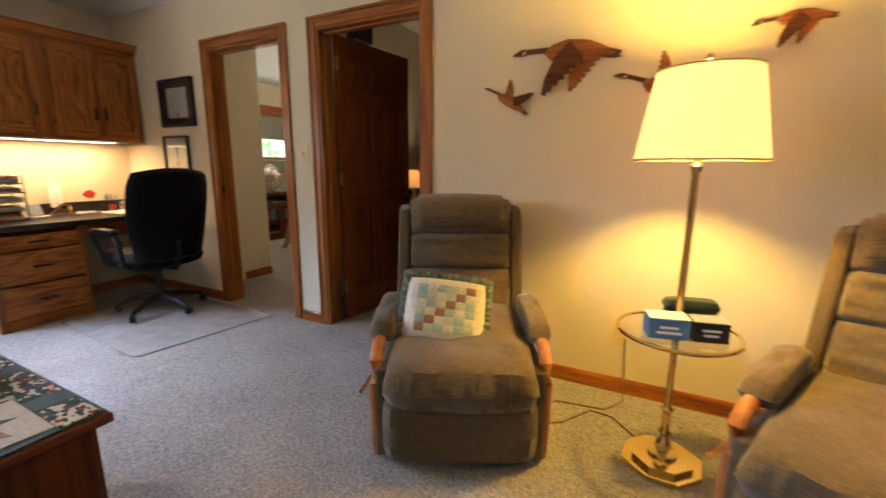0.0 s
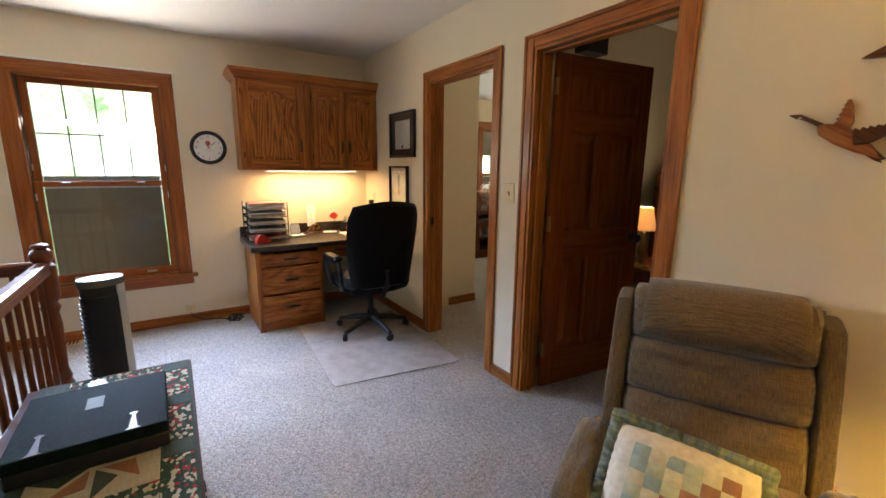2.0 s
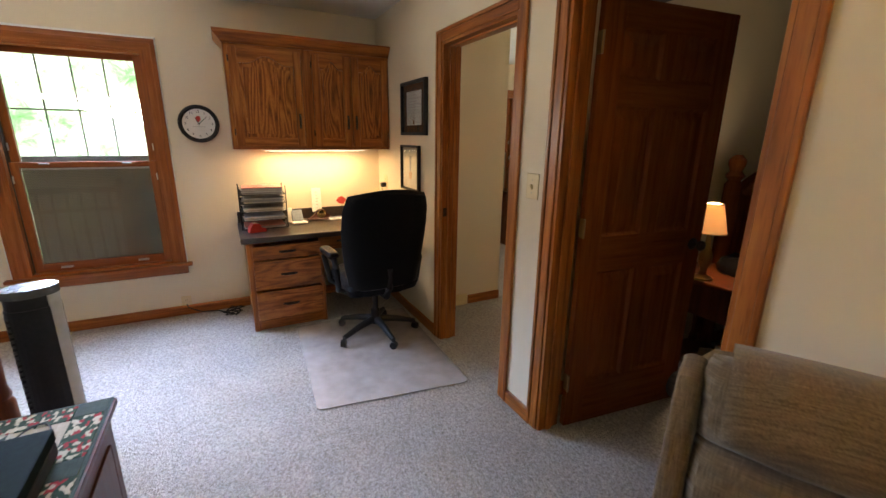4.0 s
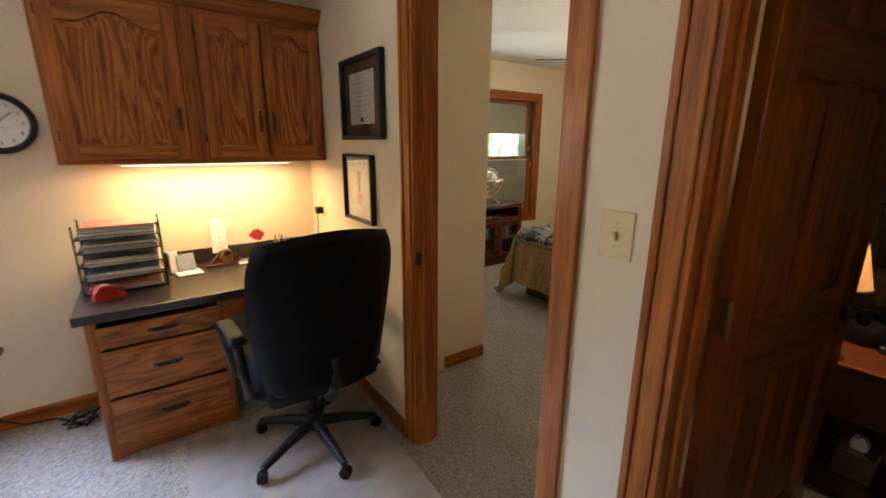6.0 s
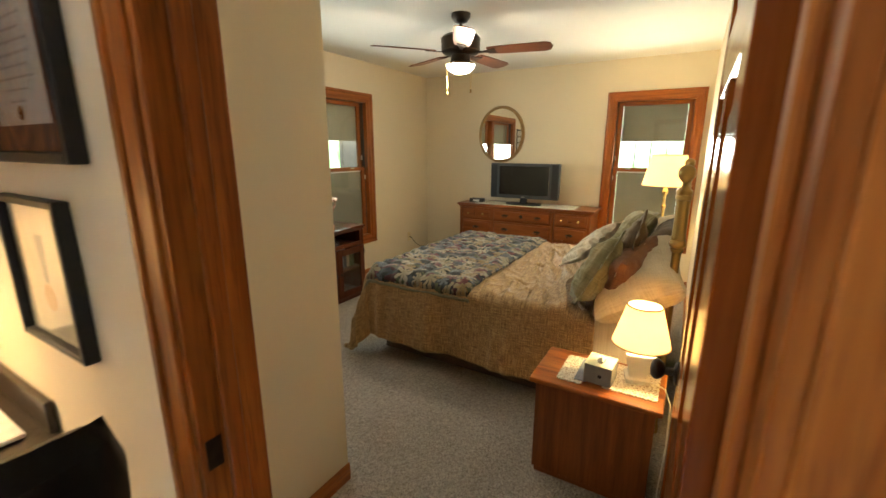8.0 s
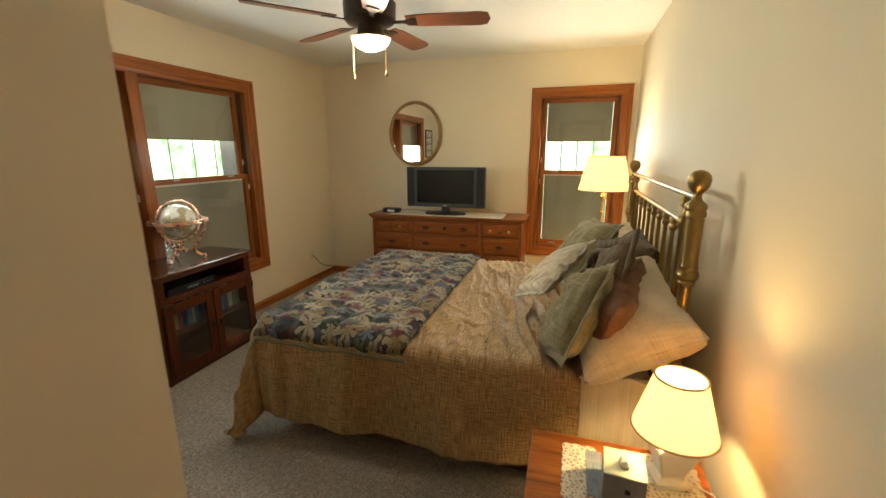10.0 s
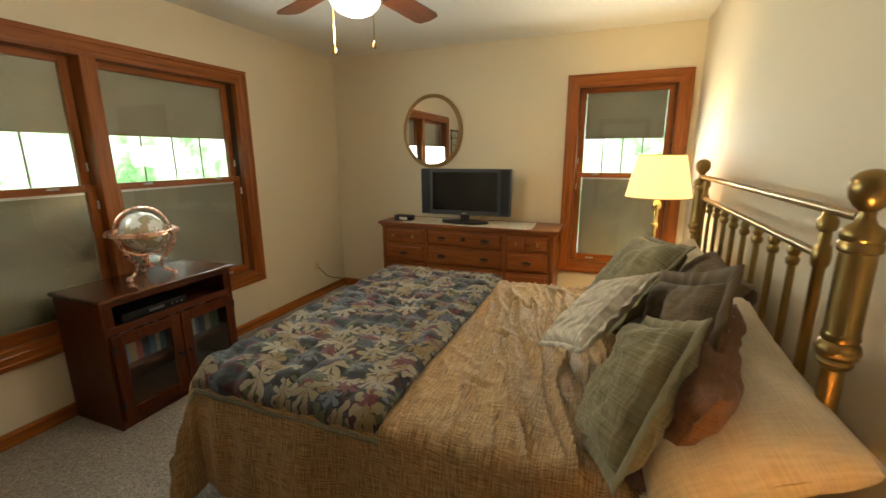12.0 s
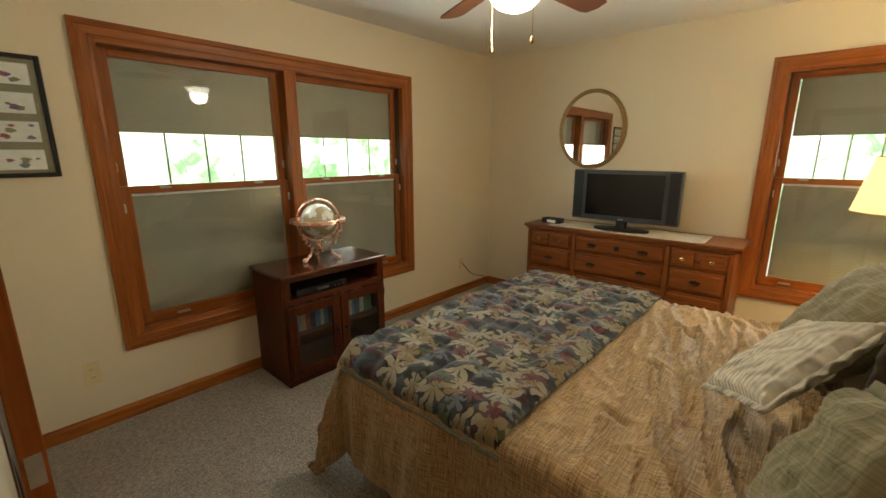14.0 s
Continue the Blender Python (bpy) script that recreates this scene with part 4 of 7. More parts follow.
pillow("bed_pillow", lean(1.827, 2.16, 0.80, 33, 22, -18), 0.46, 0.68, 0.25, M_CREAM, "plump cream bed pillow leaning on the brass headboard", 1.0, 0.0, 0.014)
pillow("bed_pillow", lean(1.84, 3.24, 0.80, 50, 0, 0), 0.48, 0.66, 0.20, M_CREAM, "plump cream bed pillow leaning on the brass headboard", 2.0, 0.0, 0.03)
pillow("rust_pillow", lean(1.77, 2.10, 0.81, 70, -12, -10), 0.40, 0.46, 0.13, M_RUST, "rust cotton pillow behind the sage sham", 3.0)
pillow("brown_pillow", lean(1.74, 2.27, 0.885, 76, 8, 17), 0.40, 0.48, 0.11, M_BROWN, "dark brown cotton pillow with loose flange", 4.0, 0.045)
pillow("brown_pillow", lean(1.88, 2.78, 0.84, 58, 0), 0.44, 0.56, 0.17, M_BROWN, "dark brown cotton pillow against the headboard", 5.0)
pillow("sage_sham", lean(1.62, 2.03, 0.835, 62, 5, 23), 0.39, 0.33, 0.15, M_SAGE, "sage green linen sham with flange", 6.0, 0.035)
pillow("sage_sham", lean(1.656, 3.114, 0.851, 52, 8, 7), 0.45, 0.58, 0.19, M_SAGE, "sage green linen sham with flange", 7.0, 0.03)
pillow("knit_pillow", lean(1.50, 2.43, 0.895, 43, 5, 32), 0.36, 0.35, 0.09, M_KNIT, "cream cable-knit cushion with scalloped edge", 8.0, 0.022, 0.006, M_KNIT)


# ---- media cabinet below the wide window ----
MC = thing("media_cabinet", pose(-1.03, 2.495, 0), "cherry wood media cabinet with glass doors and open slot", "cabinet")
mx, my, mh = 0.20, 0.385, 0.745
for s in (-1, 1):
    part("side_panel", box(-mx, mx, s * my - 0.010, s * my + 0.010, 0.0, mh - 0.02, 0.002), M_CHERRY, MC)
part("top", box(-mx - 0.012, mx + 0.022, -my - 0.022, my + 0.022, mh - 0.02, mh + 0.002, 0.004, 2), M_CHERRY_TOP, MC, "glossy cherry top")
part("back_panel", box(-mx, -mx + 0.008, -my + 0.012, my - 0.012, 0.05, mh - 0.022, 0), M_CHERRY_Y, MC)
for z in (0.05, 0.30, 0.545):
    part("shelf", box(-mx + 0.01, mx - 0.025, -my + 0.012, my - 0.012, z, z + 0.018, 0.001), M_CHERRY_Y, MC)
part("plinth", box(-mx + 0.01, mx - 0.006, -my + 0.011, my - 0.011, 0.0, 0.048, 0.001), M_CHERRY_Y, MC)
part("slot_rail", box(mx - 0.020, mx, -my + 0.011, my - 0.011, 0.545, 0.585, 0.002), M_CHERRY_Y, MC)
part("slot_rail", box(mx - 0.020, mx, -my + 0.011, my - 0.011, mh - 0.05, mh - 0.021, 0.002), M_CHERRY_Y, MC)
for s in (-1, 1):
    part("stile", box(mx - 0.020, mx - 0.001, min(s * (my - 0.011), s * (my - 0.045)), max(s * (my - 0.011), s * (my - 0.045)), 0.586, mh - 0.051, 0.001), M_CHERRY, MC)
for s in (-1, 1):
    a, b = sorted((s * 0.003, s * (my - 0.004)))
    bm = bmesh.new()
    for p, q in ((a, a + 0.062), (b - 0.062, b)):
        add_box(bm, mx + 0.001, mx + 0.020, p, q, 0.052, 0.543, 0.003)
    add_box(bm, mx + 0.0015, mx + 0.0195, a + 0.062, b - 0.062, 0.052, 0.118, 0.003)
    add_box(bm, mx + 0.0015, mx + 0.0195, a + 0.062, b - 0.062, 0.478, 0.543, 0.003)
    d = part("door", bm, M_CHERRY, MC)
    g = part("glass", box(mx + 0.008, mx + 0.012, a + 0.056, b - 0.056, 0.112, 0.484, 0), M_GLASS, d, "clear glass pane")
    g.visible_shadow = False
    part("knob", lathe([(0.010, 0), (0.014, 0.008), (0.012, 0.018), (0.004, 0.022)], 12), M_BLACK, d, "black knob", True, pose(mx + 0.02, s * 0.034, 0.30, 0, 90, 0))
    for z in (0.12, 0.45):
        part("hinge", box(mx + 0.02, mx + 0.026, b - 0.016 if s > 0 else a, b if s > 0 else a + 0.016, z, z + 0.05, 0.002), M_BLACK, d)

rb = random.Random(4)
BOOK_C = [(0.04, 0.06, 0.10), (0.25, 0.05, 0.04), (0.45, 0.42, 0.36), (0.10, 0.15, 0.11), (0.30, 0.22, 0.12), (0.05, 0.05, 0.06), (0.12, 0.20, 0.30)]
M_BOOKS = [plain("book_cover", c_, 0.55, 0, 0.15, 30) for c_ in BOOK_C]
for z, y0, y1 in ((0.319, -0.33, -0.05), (0.319, 0.07, 0.32)):
    y = y0
    while y < y1:
        w = rb.uniform(0.018, 0.042)
        h = rb.uniform(0.13, 0.19)
        b_ = thing("book", pose(-1.03, 2.495 + y + w / 2, z), "upright book on the cabinet shelf behind glass", "book", "books in the media cabinet")
        part("cover", box(-0.02, 0.11, -w / 2, w / 2 - 0.001, 0, h, 0.002), rb.choice(M_BOOKS), b_)
        part("pages", box(-0.015, 0.106, -w / 2 + 0.003, w / 2 - 0.004, h, h + 0.001, 0), M_PAPER, b_)
        y += w + 0.001
dv = thing("video_player", pose(-1.02, 2.42, 0.563), "black video player in the cabinet's open slot", "video player")
part("case", box(-0.11, 0.12, -0.19, 0.19, 0.004, 0.05, 0.004), M_BLACK, dv)
part("display", box(0.12, 0.1215, -0.04, 0.05, 0.018, 0.034, 0), M_STEEL, dv)
for y in (0.09, 0.12, 0.15):
    part("button", box(0.12, 0.124, y, y + 0.014, 0.018, 0.03, 0.001), M_STEEL, dv)

# gemstone globe
M_COPPER = plain("rose_copper", (0.84, 0.52, 0.40), 0.28, 1.0, 0.1, 20)


def globe_build(t, b):
    v = coords(t)
    n = noise_tex(t, v, 11, 5, 0.6)
    colour(t, b, ramp(t, n, (0.49, (0.80, 0.81, 0.76)), (0.51, (0.34, 0.36, 0.24)), (0.60, (0.55, 0.38, 0.22)), (0.68, (0.2, 0.3, 0.3))))
    b.inputs["Coat Weight"].default_value = 0.8


M_GLOBE = mat("pearl_globe", globe_build, 0.15)
GX, GY, GZ = -1.05, 2.51, 0.748
gl = thing("globe", pose(GX, GY, GZ) @ Matrix.Scale(1.12, 4), "pearl gemstone globe in a rose copper stand", "globe")
bm = bmesh.new()
bmesh.ops.create_uvsphere(bm, u_segments=36, v_segments=20, radius=0.105)
part("ball", bm, M_GLOBE, gl, "pearl white sphere with inlaid continents", True, pose(0, 0, 0.245, 15, 20, 0))
part("meridian", tube([(0.128 * math.cos(a) * 0.3, 0.128 * math.cos(a) * 0.95, 0.245 + 0.128 * math.sin(a)) for a in [2 * math.pi * i / 40 for i in range(40)]], 0.006, 8, True), M_COPPER, gl, "", True)
bm = bmesh.new()
ri = []
for r, z in ((0.132, 0.254), (0.166, 0.254), (0.168, 0.236), (0.130, 0.236)):
    ri.append([bm.verts.new((r * math.cos(2 * math.pi * i / 48), r * math.sin(2 * math.pi * i / 48), z)) for i in range(48)])
for k in range(4):
    for i in range(48):
        bm.faces.new((ri[k][i], ri[k][(i + 1) % 48], ri[(k + 1) % 4][(i + 1) % 48], ri[(k + 1) % 4][i]))
bmesh.ops.recalc_face_normals(bm, faces=bm.faces)
part("horizon_ring", bm, M_COPPER, gl, "", True)
for k in range(3):
    a = radians(40 + 120 * k)
    pts = [(r * math.cos(a), r * math.sin(a), z) for r, z in ((0.150, 0.242), (0.140, 0.19), (0.100, 0.12), (0.060, 0.075), (0.075, 0.04), (0.115, 0.012))]
    part("leg", tube(pts, [0.009, 0.010, 0.011, 0.010, 0.009, 0.008], 8), M_COPPER, gl, "", True)
    part("foot", lathe([(0.006, 0.0), (0.015, 0.004), (0.015, 0.018), (0.006, 0.026)], 12, (0.118 * math.cos(a), 0.118 * math.sin(a), 0)), M_COPPER, gl, "", True)
part("compass", lathe([(0.010, 0.045), (0.032, 0.05), (0.034, 0.066), (0.012, 0.07), (0.008, 0.12)], 16), M_COPPER, gl, "", True)


# ---- dresser with television ----
DR = thing("dresser", pose(0.335, 4.545, 0), "brown maple dresser with rows of moulded drawers", "dresser")
dw, dd, dh = 0.80, 0.215, 0.845
part("carcass", box(-dw, dw, -dd + 0.02, dd, 0.09, dh - 0.04, 0.003), M_DRESS_Z, DR)
part("top", box(-dw - 0.035, dw + 0.035, -dd - 0.018, dd, dh - 0.026, dh, 0.007, 2), M_DRESS_X, DR)
part("moulding", box(-dw - 0.018, dw + 0.018, -dd - 0.002, dd, dh - 0.046, dh - 0.026, 0.008, 2), M_DRESS_X, DR)
part("plinth", box(-dw - 0.012, dw + 0.012, -dd, dd, 0.0, 0.10, 0.006), M_DRESS_X, DR)
for x in (-dw, -0.37, 0.37, dw - 0.03):
    part("stile", box(x, x + 0.03, -dd, -dd + 0.021, 0.10, dh - 0.047, 0.002), M_DRESS_Z, DR)


def bail_pull(parent, x, z):
    bm = prism([(-0.042, 0.0), (-0.03, 0.012), (-0.012, 0.010), (0, 0.02), (0.012, 0.010), (0.03, 0.012), (0.042, 0.0), (0.03, -0.012), (0.012, -0.008), (0, -0.016), (-0.012, -0.008), (-0.03, -0.012)], 0.003, "y", -0.003)
    add_tube(bm, [(-0.030, -0.003, 0), (-0.030, -0.018, -0.004), (-0.018, -0.022, -0.018), (0.018, -0.022, -0.018), (0.030, -0.018, -0.004), (0.030, -0.003, 0)], 0.0035, 6)
    part("pull", bm, M_DARKMETAL, parent, "dark bail pull", True, pose(x, -dd - 0.012, z))


for (x0, x1) in ((-dw + 0.034, -0.374), (-0.336, 0.366), (0.404, dw - 0.034)):
    for z0, z1 in ((0.655, 0.79), (0.475, 0.64), (0.295, 0.46), (0.115, 0.28)):
        bm = bmesh.new()
        add_box(bm, x0, x1, -dd + 0.004, -dd + 0.02, z0, z1, 0.003)
        halves = [(x0, (x0 + x1) / 2 - 0.004), ((x0 + x1) / 2 + 0.004, x1)] if z0 > 0.6 and (x1 - x0) < 0.5 else [(x0, x1)]
        for a, b in halves:
            add_box(bm, a + 0.018, b - 0.018, -dd - 0.012, -dd + 0.004, z0 + 0.018, z1 - 0.018, 0.007, 2)
        dwr = part("drawer", bm, M_DRESS_X, DR)
        zc = (z0 + z1) / 2
        if len(halves) == 2:
            for a, b in halves:
                kn = lathe([(0.006, 0), (0.006, 0.01), (0.014, 0.016), (0.014, 0.022), (0.006, 0.027)], 12)
                part("knob", kn, M_BRASS_BRIGHT if x0 > 0 else M_BRASS, dwr, "small brass knob", True, pose((a + b) / 2, -dd - 0.012, zc, 90, 0, 0))
        elif x1 - x0 > 0.5:
            bail_pull(dwr, x0 + 0.15, zc)
            bail_pull(dwr, x1 - 0.15, zc)
            if z0 > 0.6:
                part("escutcheon", lathe([(0.022, 0), (0.02, 0.004), (0.006, 0.005)], 14), M_DARKMETAL, dwr, "", True, pose((x0 + x1) / 2, -dd - 0.012, zc, 90, 0, 0))
        else:
            bail_pull(dwr, (x0 + x1) / 2, zc)


def lace_build(t, b):
    v = t.nodes.new("ShaderNodeTexVoronoi")
    v.feature = "DISTANCE_TO_EDGE"
    v.inputs["Scale"].default_value = 70
    t.links.new(coords(t), v.inputs["Vector"])
    c = ramp(t, v.outputs["Distance"], (0.10, (0.66, 0.62, 0.52)), (0.22, (0.36, 0.30, 0.22)))
    colour(t, b, c)
    bump(t, b, v.outputs["Distance"], -0.6, 0.003)


M_LACE = mat("cream_lace", lace_build, 0.95, 0, 0.2)


def lace_mat(name, m, w, d, label):
    pts = []
    for (ax, ay), (bx, by) in (((-w, -d), (w, -d)), ((w, -d), (w, d)), ((w, d), (-w, d)), ((-w, d), (-w, -d))):
        n = max(6, int((abs(bx - ax) + abs(by - ay)) / 0.012))
        for i in range(n):
            f = i / n
            s = 0.006 * abs(math.sin(i * math.pi / 3))
            x, y = ax + (bx - ax) * f, ay + (by - ay) * f
            if abs(bx - ax) > abs(by - ay):
                y += s * (1 if ay > 0 else -1)
            else:
                x += s * (1 if ax > 0 else -1)
            pts.append((x, y))
    ob = part(name, prism(pts, 0.004, "z", 0.0), M_LACE)
    ob.matrix_world = m
    return tagged(ob, label, "lace mat")


lace_mat("lace_runner", pose(0.335, 4.50, 0.846), 0.60, 0.17, "cream lace runner along the dresser top")
TV = thing("television", pose(0.315, 4.47, 0.850), "black flat television with side speakers on the dresser", "television")
M_TV = plain("grey_tv_bezel", (0.035, 0.037, 0.040), 0.45, 0.1, 0.1, 30)
M_SCREEN = plain("black_screen", (0.006, 0.006, 0.007), 0.12, 0, 0.1, 30)
part("housing", box(-0.42, 0.42, -0.02, 0.05, 0.072, 0.485, 0.008, 2), M_TV, TV)
part("screen", box(-0.305, 0.305, -0.0235, -0.0205, 0.115, 0.455, 0.001), M_SCREEN, TV, "dark switched-off screen")
for s in (-1, 1):
    a, b = sorted((s * 0.335, s * 0.412))
    part("speaker", box(a, b, -0.026, -0.0205, 0.085, 0.475, 0.003), M_BLACK, TV, "black speaker grille")
part("badge", box(-0.02, 0.02, -0.024, -0.0205, 0.086, 0.094, 0.0005), M_STEEL, TV)
part("neck", box(-0.04, 0.04, -0.01, 0.03, 0.012, 0.075, 0.005), M_BLACK, TV)
part("stand", prism([(0.22 * math.cos(2 * math.pi * i / 32), 0.10 * math.sin(2 * math.pi * i / 32)) for i in range(32)], 0.014, "z", 0.0), M_BLACK, TV)
cr = thing("clock_radio", pose(-0.29, 4.46, 0.846), "small black clock radio on the dresser", "clock radio")
part("case", prism([(-0.085, -0.05), (0.085, -0.05), (0.095, -0.03), (0.085, 0.05), (-0.085, 0.05), (-0.095, -0.03)], 0.045, "z", 0.002), M_BLACK, cr)
part("display", box(-0.03, 0.05, -0.0525, -0.0495, 0.012, 0.036, 0), M_PAPER, cr, "pale lit display")

MR = thing("oval_mirror", pose(-0.125, WY, 1.68), "oval mirror in a gilded wooden frame on the wall", "mirror")
E2 = [(2 * math.pi * i / 64) for i in range(64)]
part("glass", prism([(0.275 * math.cos(a), 0.315 * math.sin(a)) for a in E2], 0.006, "y", -0.020), M_MIRROR, MR, "bevelled mirror glass")
bm = bmesh.new()
rg = []
for o, y in ((0.0, -0.019), (0.004, -0.030), (0.014, -0.034), (0.020, -0.026), (0.026, -0.030), (0.034, -0.026), (0.038, -0.001)):
    rg.append([bm.verts.new(((0.272 + o) * math.cos(a), y, (0.312 + o) * math.sin(a))) for a in E2])
for p, q in zip(rg, rg[1:]):
    for i in range(64):
        bm.faces.new((p[i], p[(i + 1) % 64], q[(i + 1) % 64], q[i]))
bmesh.ops.recalc_face_normals(bm, faces=bm.faces)
M_GILT = plain("aged_gilt", (0.30, 0.19, 0.075), 0.42, 0.45, 0.3, 60)
part("frame", bm, M_GILT, MR, "narrow gilded frame", True)


# ---- lamps ----
def shade_cloth(name, c, strength, through_=0.7):
    def build(t, b):
        v = coords(t, (220, 220, 14))
        n = noise_tex(t, v, 1, 2)
        colour(t, b, c)
        col = ramp(t, n, (0.3, tuple(x * 0.9 for x in c)), (0.7, c))
        t.links.new(col, b.inputs["Emission Color"])
        b.inputs["Emission Strength"].default_value = strength
        tl = t.nodes.new("ShaderNodeBsdfTranslucent")
        tl.inputs["Color"].default_value = (c[0], c[1] * 0.92, c[2] * 0.70, 1)
        mx = t.nodes.new("ShaderNodeMixShader")
        mx.inputs[0].default_value = through_
        t.links.new(b.outputs[0], mx.inputs[1])
        t.links.new(tl.outputs[0], mx.inputs[2])
        t.links.new(mx.outputs[0], t.nodes["Material Output"].inputs["Surface"])
    return mat(name, build, 0.9, 0, 0.1)


def open_shade(parent, r0, r1, z0, z1, material, trim, corner=0, thick=0.004):
    """A lampshade open at both ends. corner 0: round; else a soft square."""
    n = 48
    bm = bmesh.new()

    def ring(r, z):
        vs = []
        for i in range(n):
            a = 2 * math.pi * i / n
            k = r
            if corner:
                k = r / (abs(math.cos(a)) ** corner + abs(math.sin(a)) ** corner) ** (1 / corner)
            vs.append(bm.verts.new((k * math.cos(a), k * math.sin(a), z)))
        return vs
    rs = [ring(r0, z0), ring(r1, z1), ring(r1 - thick, z1), ring(r0 - thick, z0)]
    for k in range(4):
        for i in range(n):
            bm.faces.new((rs[k][i], rs[k][(i + 1) % n], rs[(k + 1) % 4][(i + 1) % n], rs[(k + 1) % 4][i]))
    bmesh.ops.recalc_face_normals(bm, faces=bm.faces)
    s = part("shade", bm, material, parent, "glowing cream fabric shade", True)
    for r, z in ((r0, z0), (r1, z1)):
        pts = []
        for i in range(n):
            a = 2 * math.pi * i / n
            k = r / (abs(math.cos(a)) ** corner + abs(math.sin(a)) ** corner) ** (1 / corner) if corner else r
            pts.append((k * math.cos(a), k * math.sin(a), z))
        part("shade_trim", tube(pts, 0.0035, 6, True), trim, s)
    return s


M_SHADE_WARM = shade_cloth("lit_shade_warm", (1.0, 0.82, 0.46), 1.7)
M_SHADE_BED = shade_cloth("lit_shade_bedside", (1.0, 0.86, 0.58), 1.2)
M_TRIM = plain("tan_trim", (0.42, 0.30, 0.14), 0.8)
TL = thing("floor_lamp", pose(1.83, 4.05, 0), "brass floor lamp with cream shade behind the bed", "floor lamp")
open_shade(TL, 0.205, 0.145, 1.175, 1.45, M_SHADE_BED, M_TRIM)
part("base", lathe([(0.13, 0.0), (0.13, 0.012), (0.11, 0.02), (0.04, 0.03), (0.02, 0.05)], 28), M_BRASS_BRIGHT, TL, "", True)
part("pole", lathe([(0.012, 0.04), (0.012, 0.96), (0.020, 0.97), (0.022, 0.99), (0.013, 1.0), (0.013, 1.09), (0.026, 1.10), (0.030, 1.12), (0.022, 1.14), (0.014, 1.15), (0.012, 1.25)], 16), M_BRASS_BRIGHT, TL, "", True)

NS = thing("nightstand", pose(1.765, 1.505, 0), "oak nightstand with plain sides beside the bed", "nightstand")
# darker dresser wood below the top: the body's shade put into its colour
part("body", box(-0.245, 0.245, -0.155, 0.16, 0.03, 0.475, 0.003), M_DRESS_Z, NS)
part("plinth", box(-0.235, 0.235, -0.145, 0.15, 0.0, 0.03, 0.001), M_DRESS_X, NS)
part("top", box(-0.27, 0.27, -0.178, 0.172, 0.476, 0.5, 0.007, 2), M_OAK_X, NS)
part("door", box(-0.249, -0.2455, -0.13, 0.14, 0.05, 0.45, 0.001), M_DRESS_Z, NS)
lace_mat("lace_doily", pose(1.90, 1.52, 0.501), 0.105, 0.12, "cream crocheted doily beneath the bedside lamp")
lace_mat("lace_doily", pose(1.655, 1.50, 0.501), 0.05, 0.12, "cream crocheted doily on the nightstand")
M_BLUEGREY = fabric("slate_cloth", (0.16, 0.19, 0.24), (0.22, 0.25, 0.30), (0.28, 0.31, 0.36), 300, 300)
tagged(part("bookmark_cloth", box(1.675, 1.725, 1.40, 1.60, 0.506, 0.509, 0), M_BLUEGREY), "slate blue cloth strip on the doily", "cloth")
TB = thing("tissue_box", pose(1.775, 1.455, 0.510, 0, 0, -4), "pale green and grey tissue box on the nightstand", "tissue box")
part("carton", box(-0.058, 0.058, -0.06, 0.06, 0.0, 0.085, 0.003), plain("grey_carton", (0.22, 0.22, 0.20), 0.7), TB)
part("lid_print", box(-0.0575, 0.0575, -0.0595, 0.0595, 0.085, 0.087, 0.0005), plain("pale_green_card", (0.52, 0.56, 0.42), 0.7), TB, "pale green printed top")
part("opening", prism([(0.016 * math.cos(a), 0.03 * math.sin(a)) for a in E2[::4]], 0.001, "z", 0.0872), M_BROWN, TB)
bm = cushion(0.03, 0.04, 0.03, 8, 3, 0.5, 0.006)
part("tissue", moved(bm, pose(0, -0.008, 0.096)), M_PAPER, TB, "white tissue tuft", True)
part("seal", lathe([(0.008, 0), (0.008, 0.001)], 12, (0, 0, 0)), M_BLACK, TB, "", False, pose(0.01, -0.0605, 0.04, 90, 0, 0))
BL = thing("table_lamp", pose(1.915, 1.545, 0.506), "white ceramic table lamp with cream shade on nightstand", "table lamp")
M_CERAMIC = plain("white_ceramic", (0.74, 0.70, 0.60), 0.22, 0, 0.04)
bm = bmesh.new()
rs = []
for s, z in ((0.050, 0.0), (0.050, 0.016), (0.036, 0.022), (0.034, 0.03), (0.060, 0.125), (0.058, 0.135), (0.045, 0.140), (0.046, 0.152), (0.030, 0.158), (0.014, 0.165)):
    rs.append([bm.verts.new((s * a, s * b, z)) for a, b in ((-1, -1), (1, -1), (1, 1), (-1, 1))])
for p, q in zip(rs, rs[1:]):
    for i in range(4):
        bm.faces.new((p[i], p[(i + 1) % 4], q[(i + 1) % 4], q[i]))
bm.faces.new(rs[0][::-1])
bm.faces.new(rs[-1])
bmesh.ops.bevel(bm, geom=[e for e in bm.edges if abs(e.verts[0].co.z - e.verts[1].co.z) > 0.002], offset=0.004, segments=2, affect="EDGES")
part("base", bm, M_CERAMIC, BL, "square white ceramic base", False, pose(0, 0, 0, 0, 0, 12))
part("stem", lathe([(0.008, 0.16), (0.008, 0.23)], 10), M_BRASS, BL)
open_shade(BL, 0.118, 0.070, 0.172, 0.345, M_SHADE_BED, M_TRIM)
cd = tube([(1.965, 1.53, 0.515), (2.03, 1.50, 0.512), (2.055, 1.46, 0.47), (2.06, 1.42, 0.30), (2.05, 1.38, 0.10), (2.06, 1.36, 0.008), (2.10, 1.36, 0.008)], 0.003, 6)
tagged(part("power_cord", cd, M_WHITE, None, "", True), "white power cord hanging from the bedside lamp", "cord")


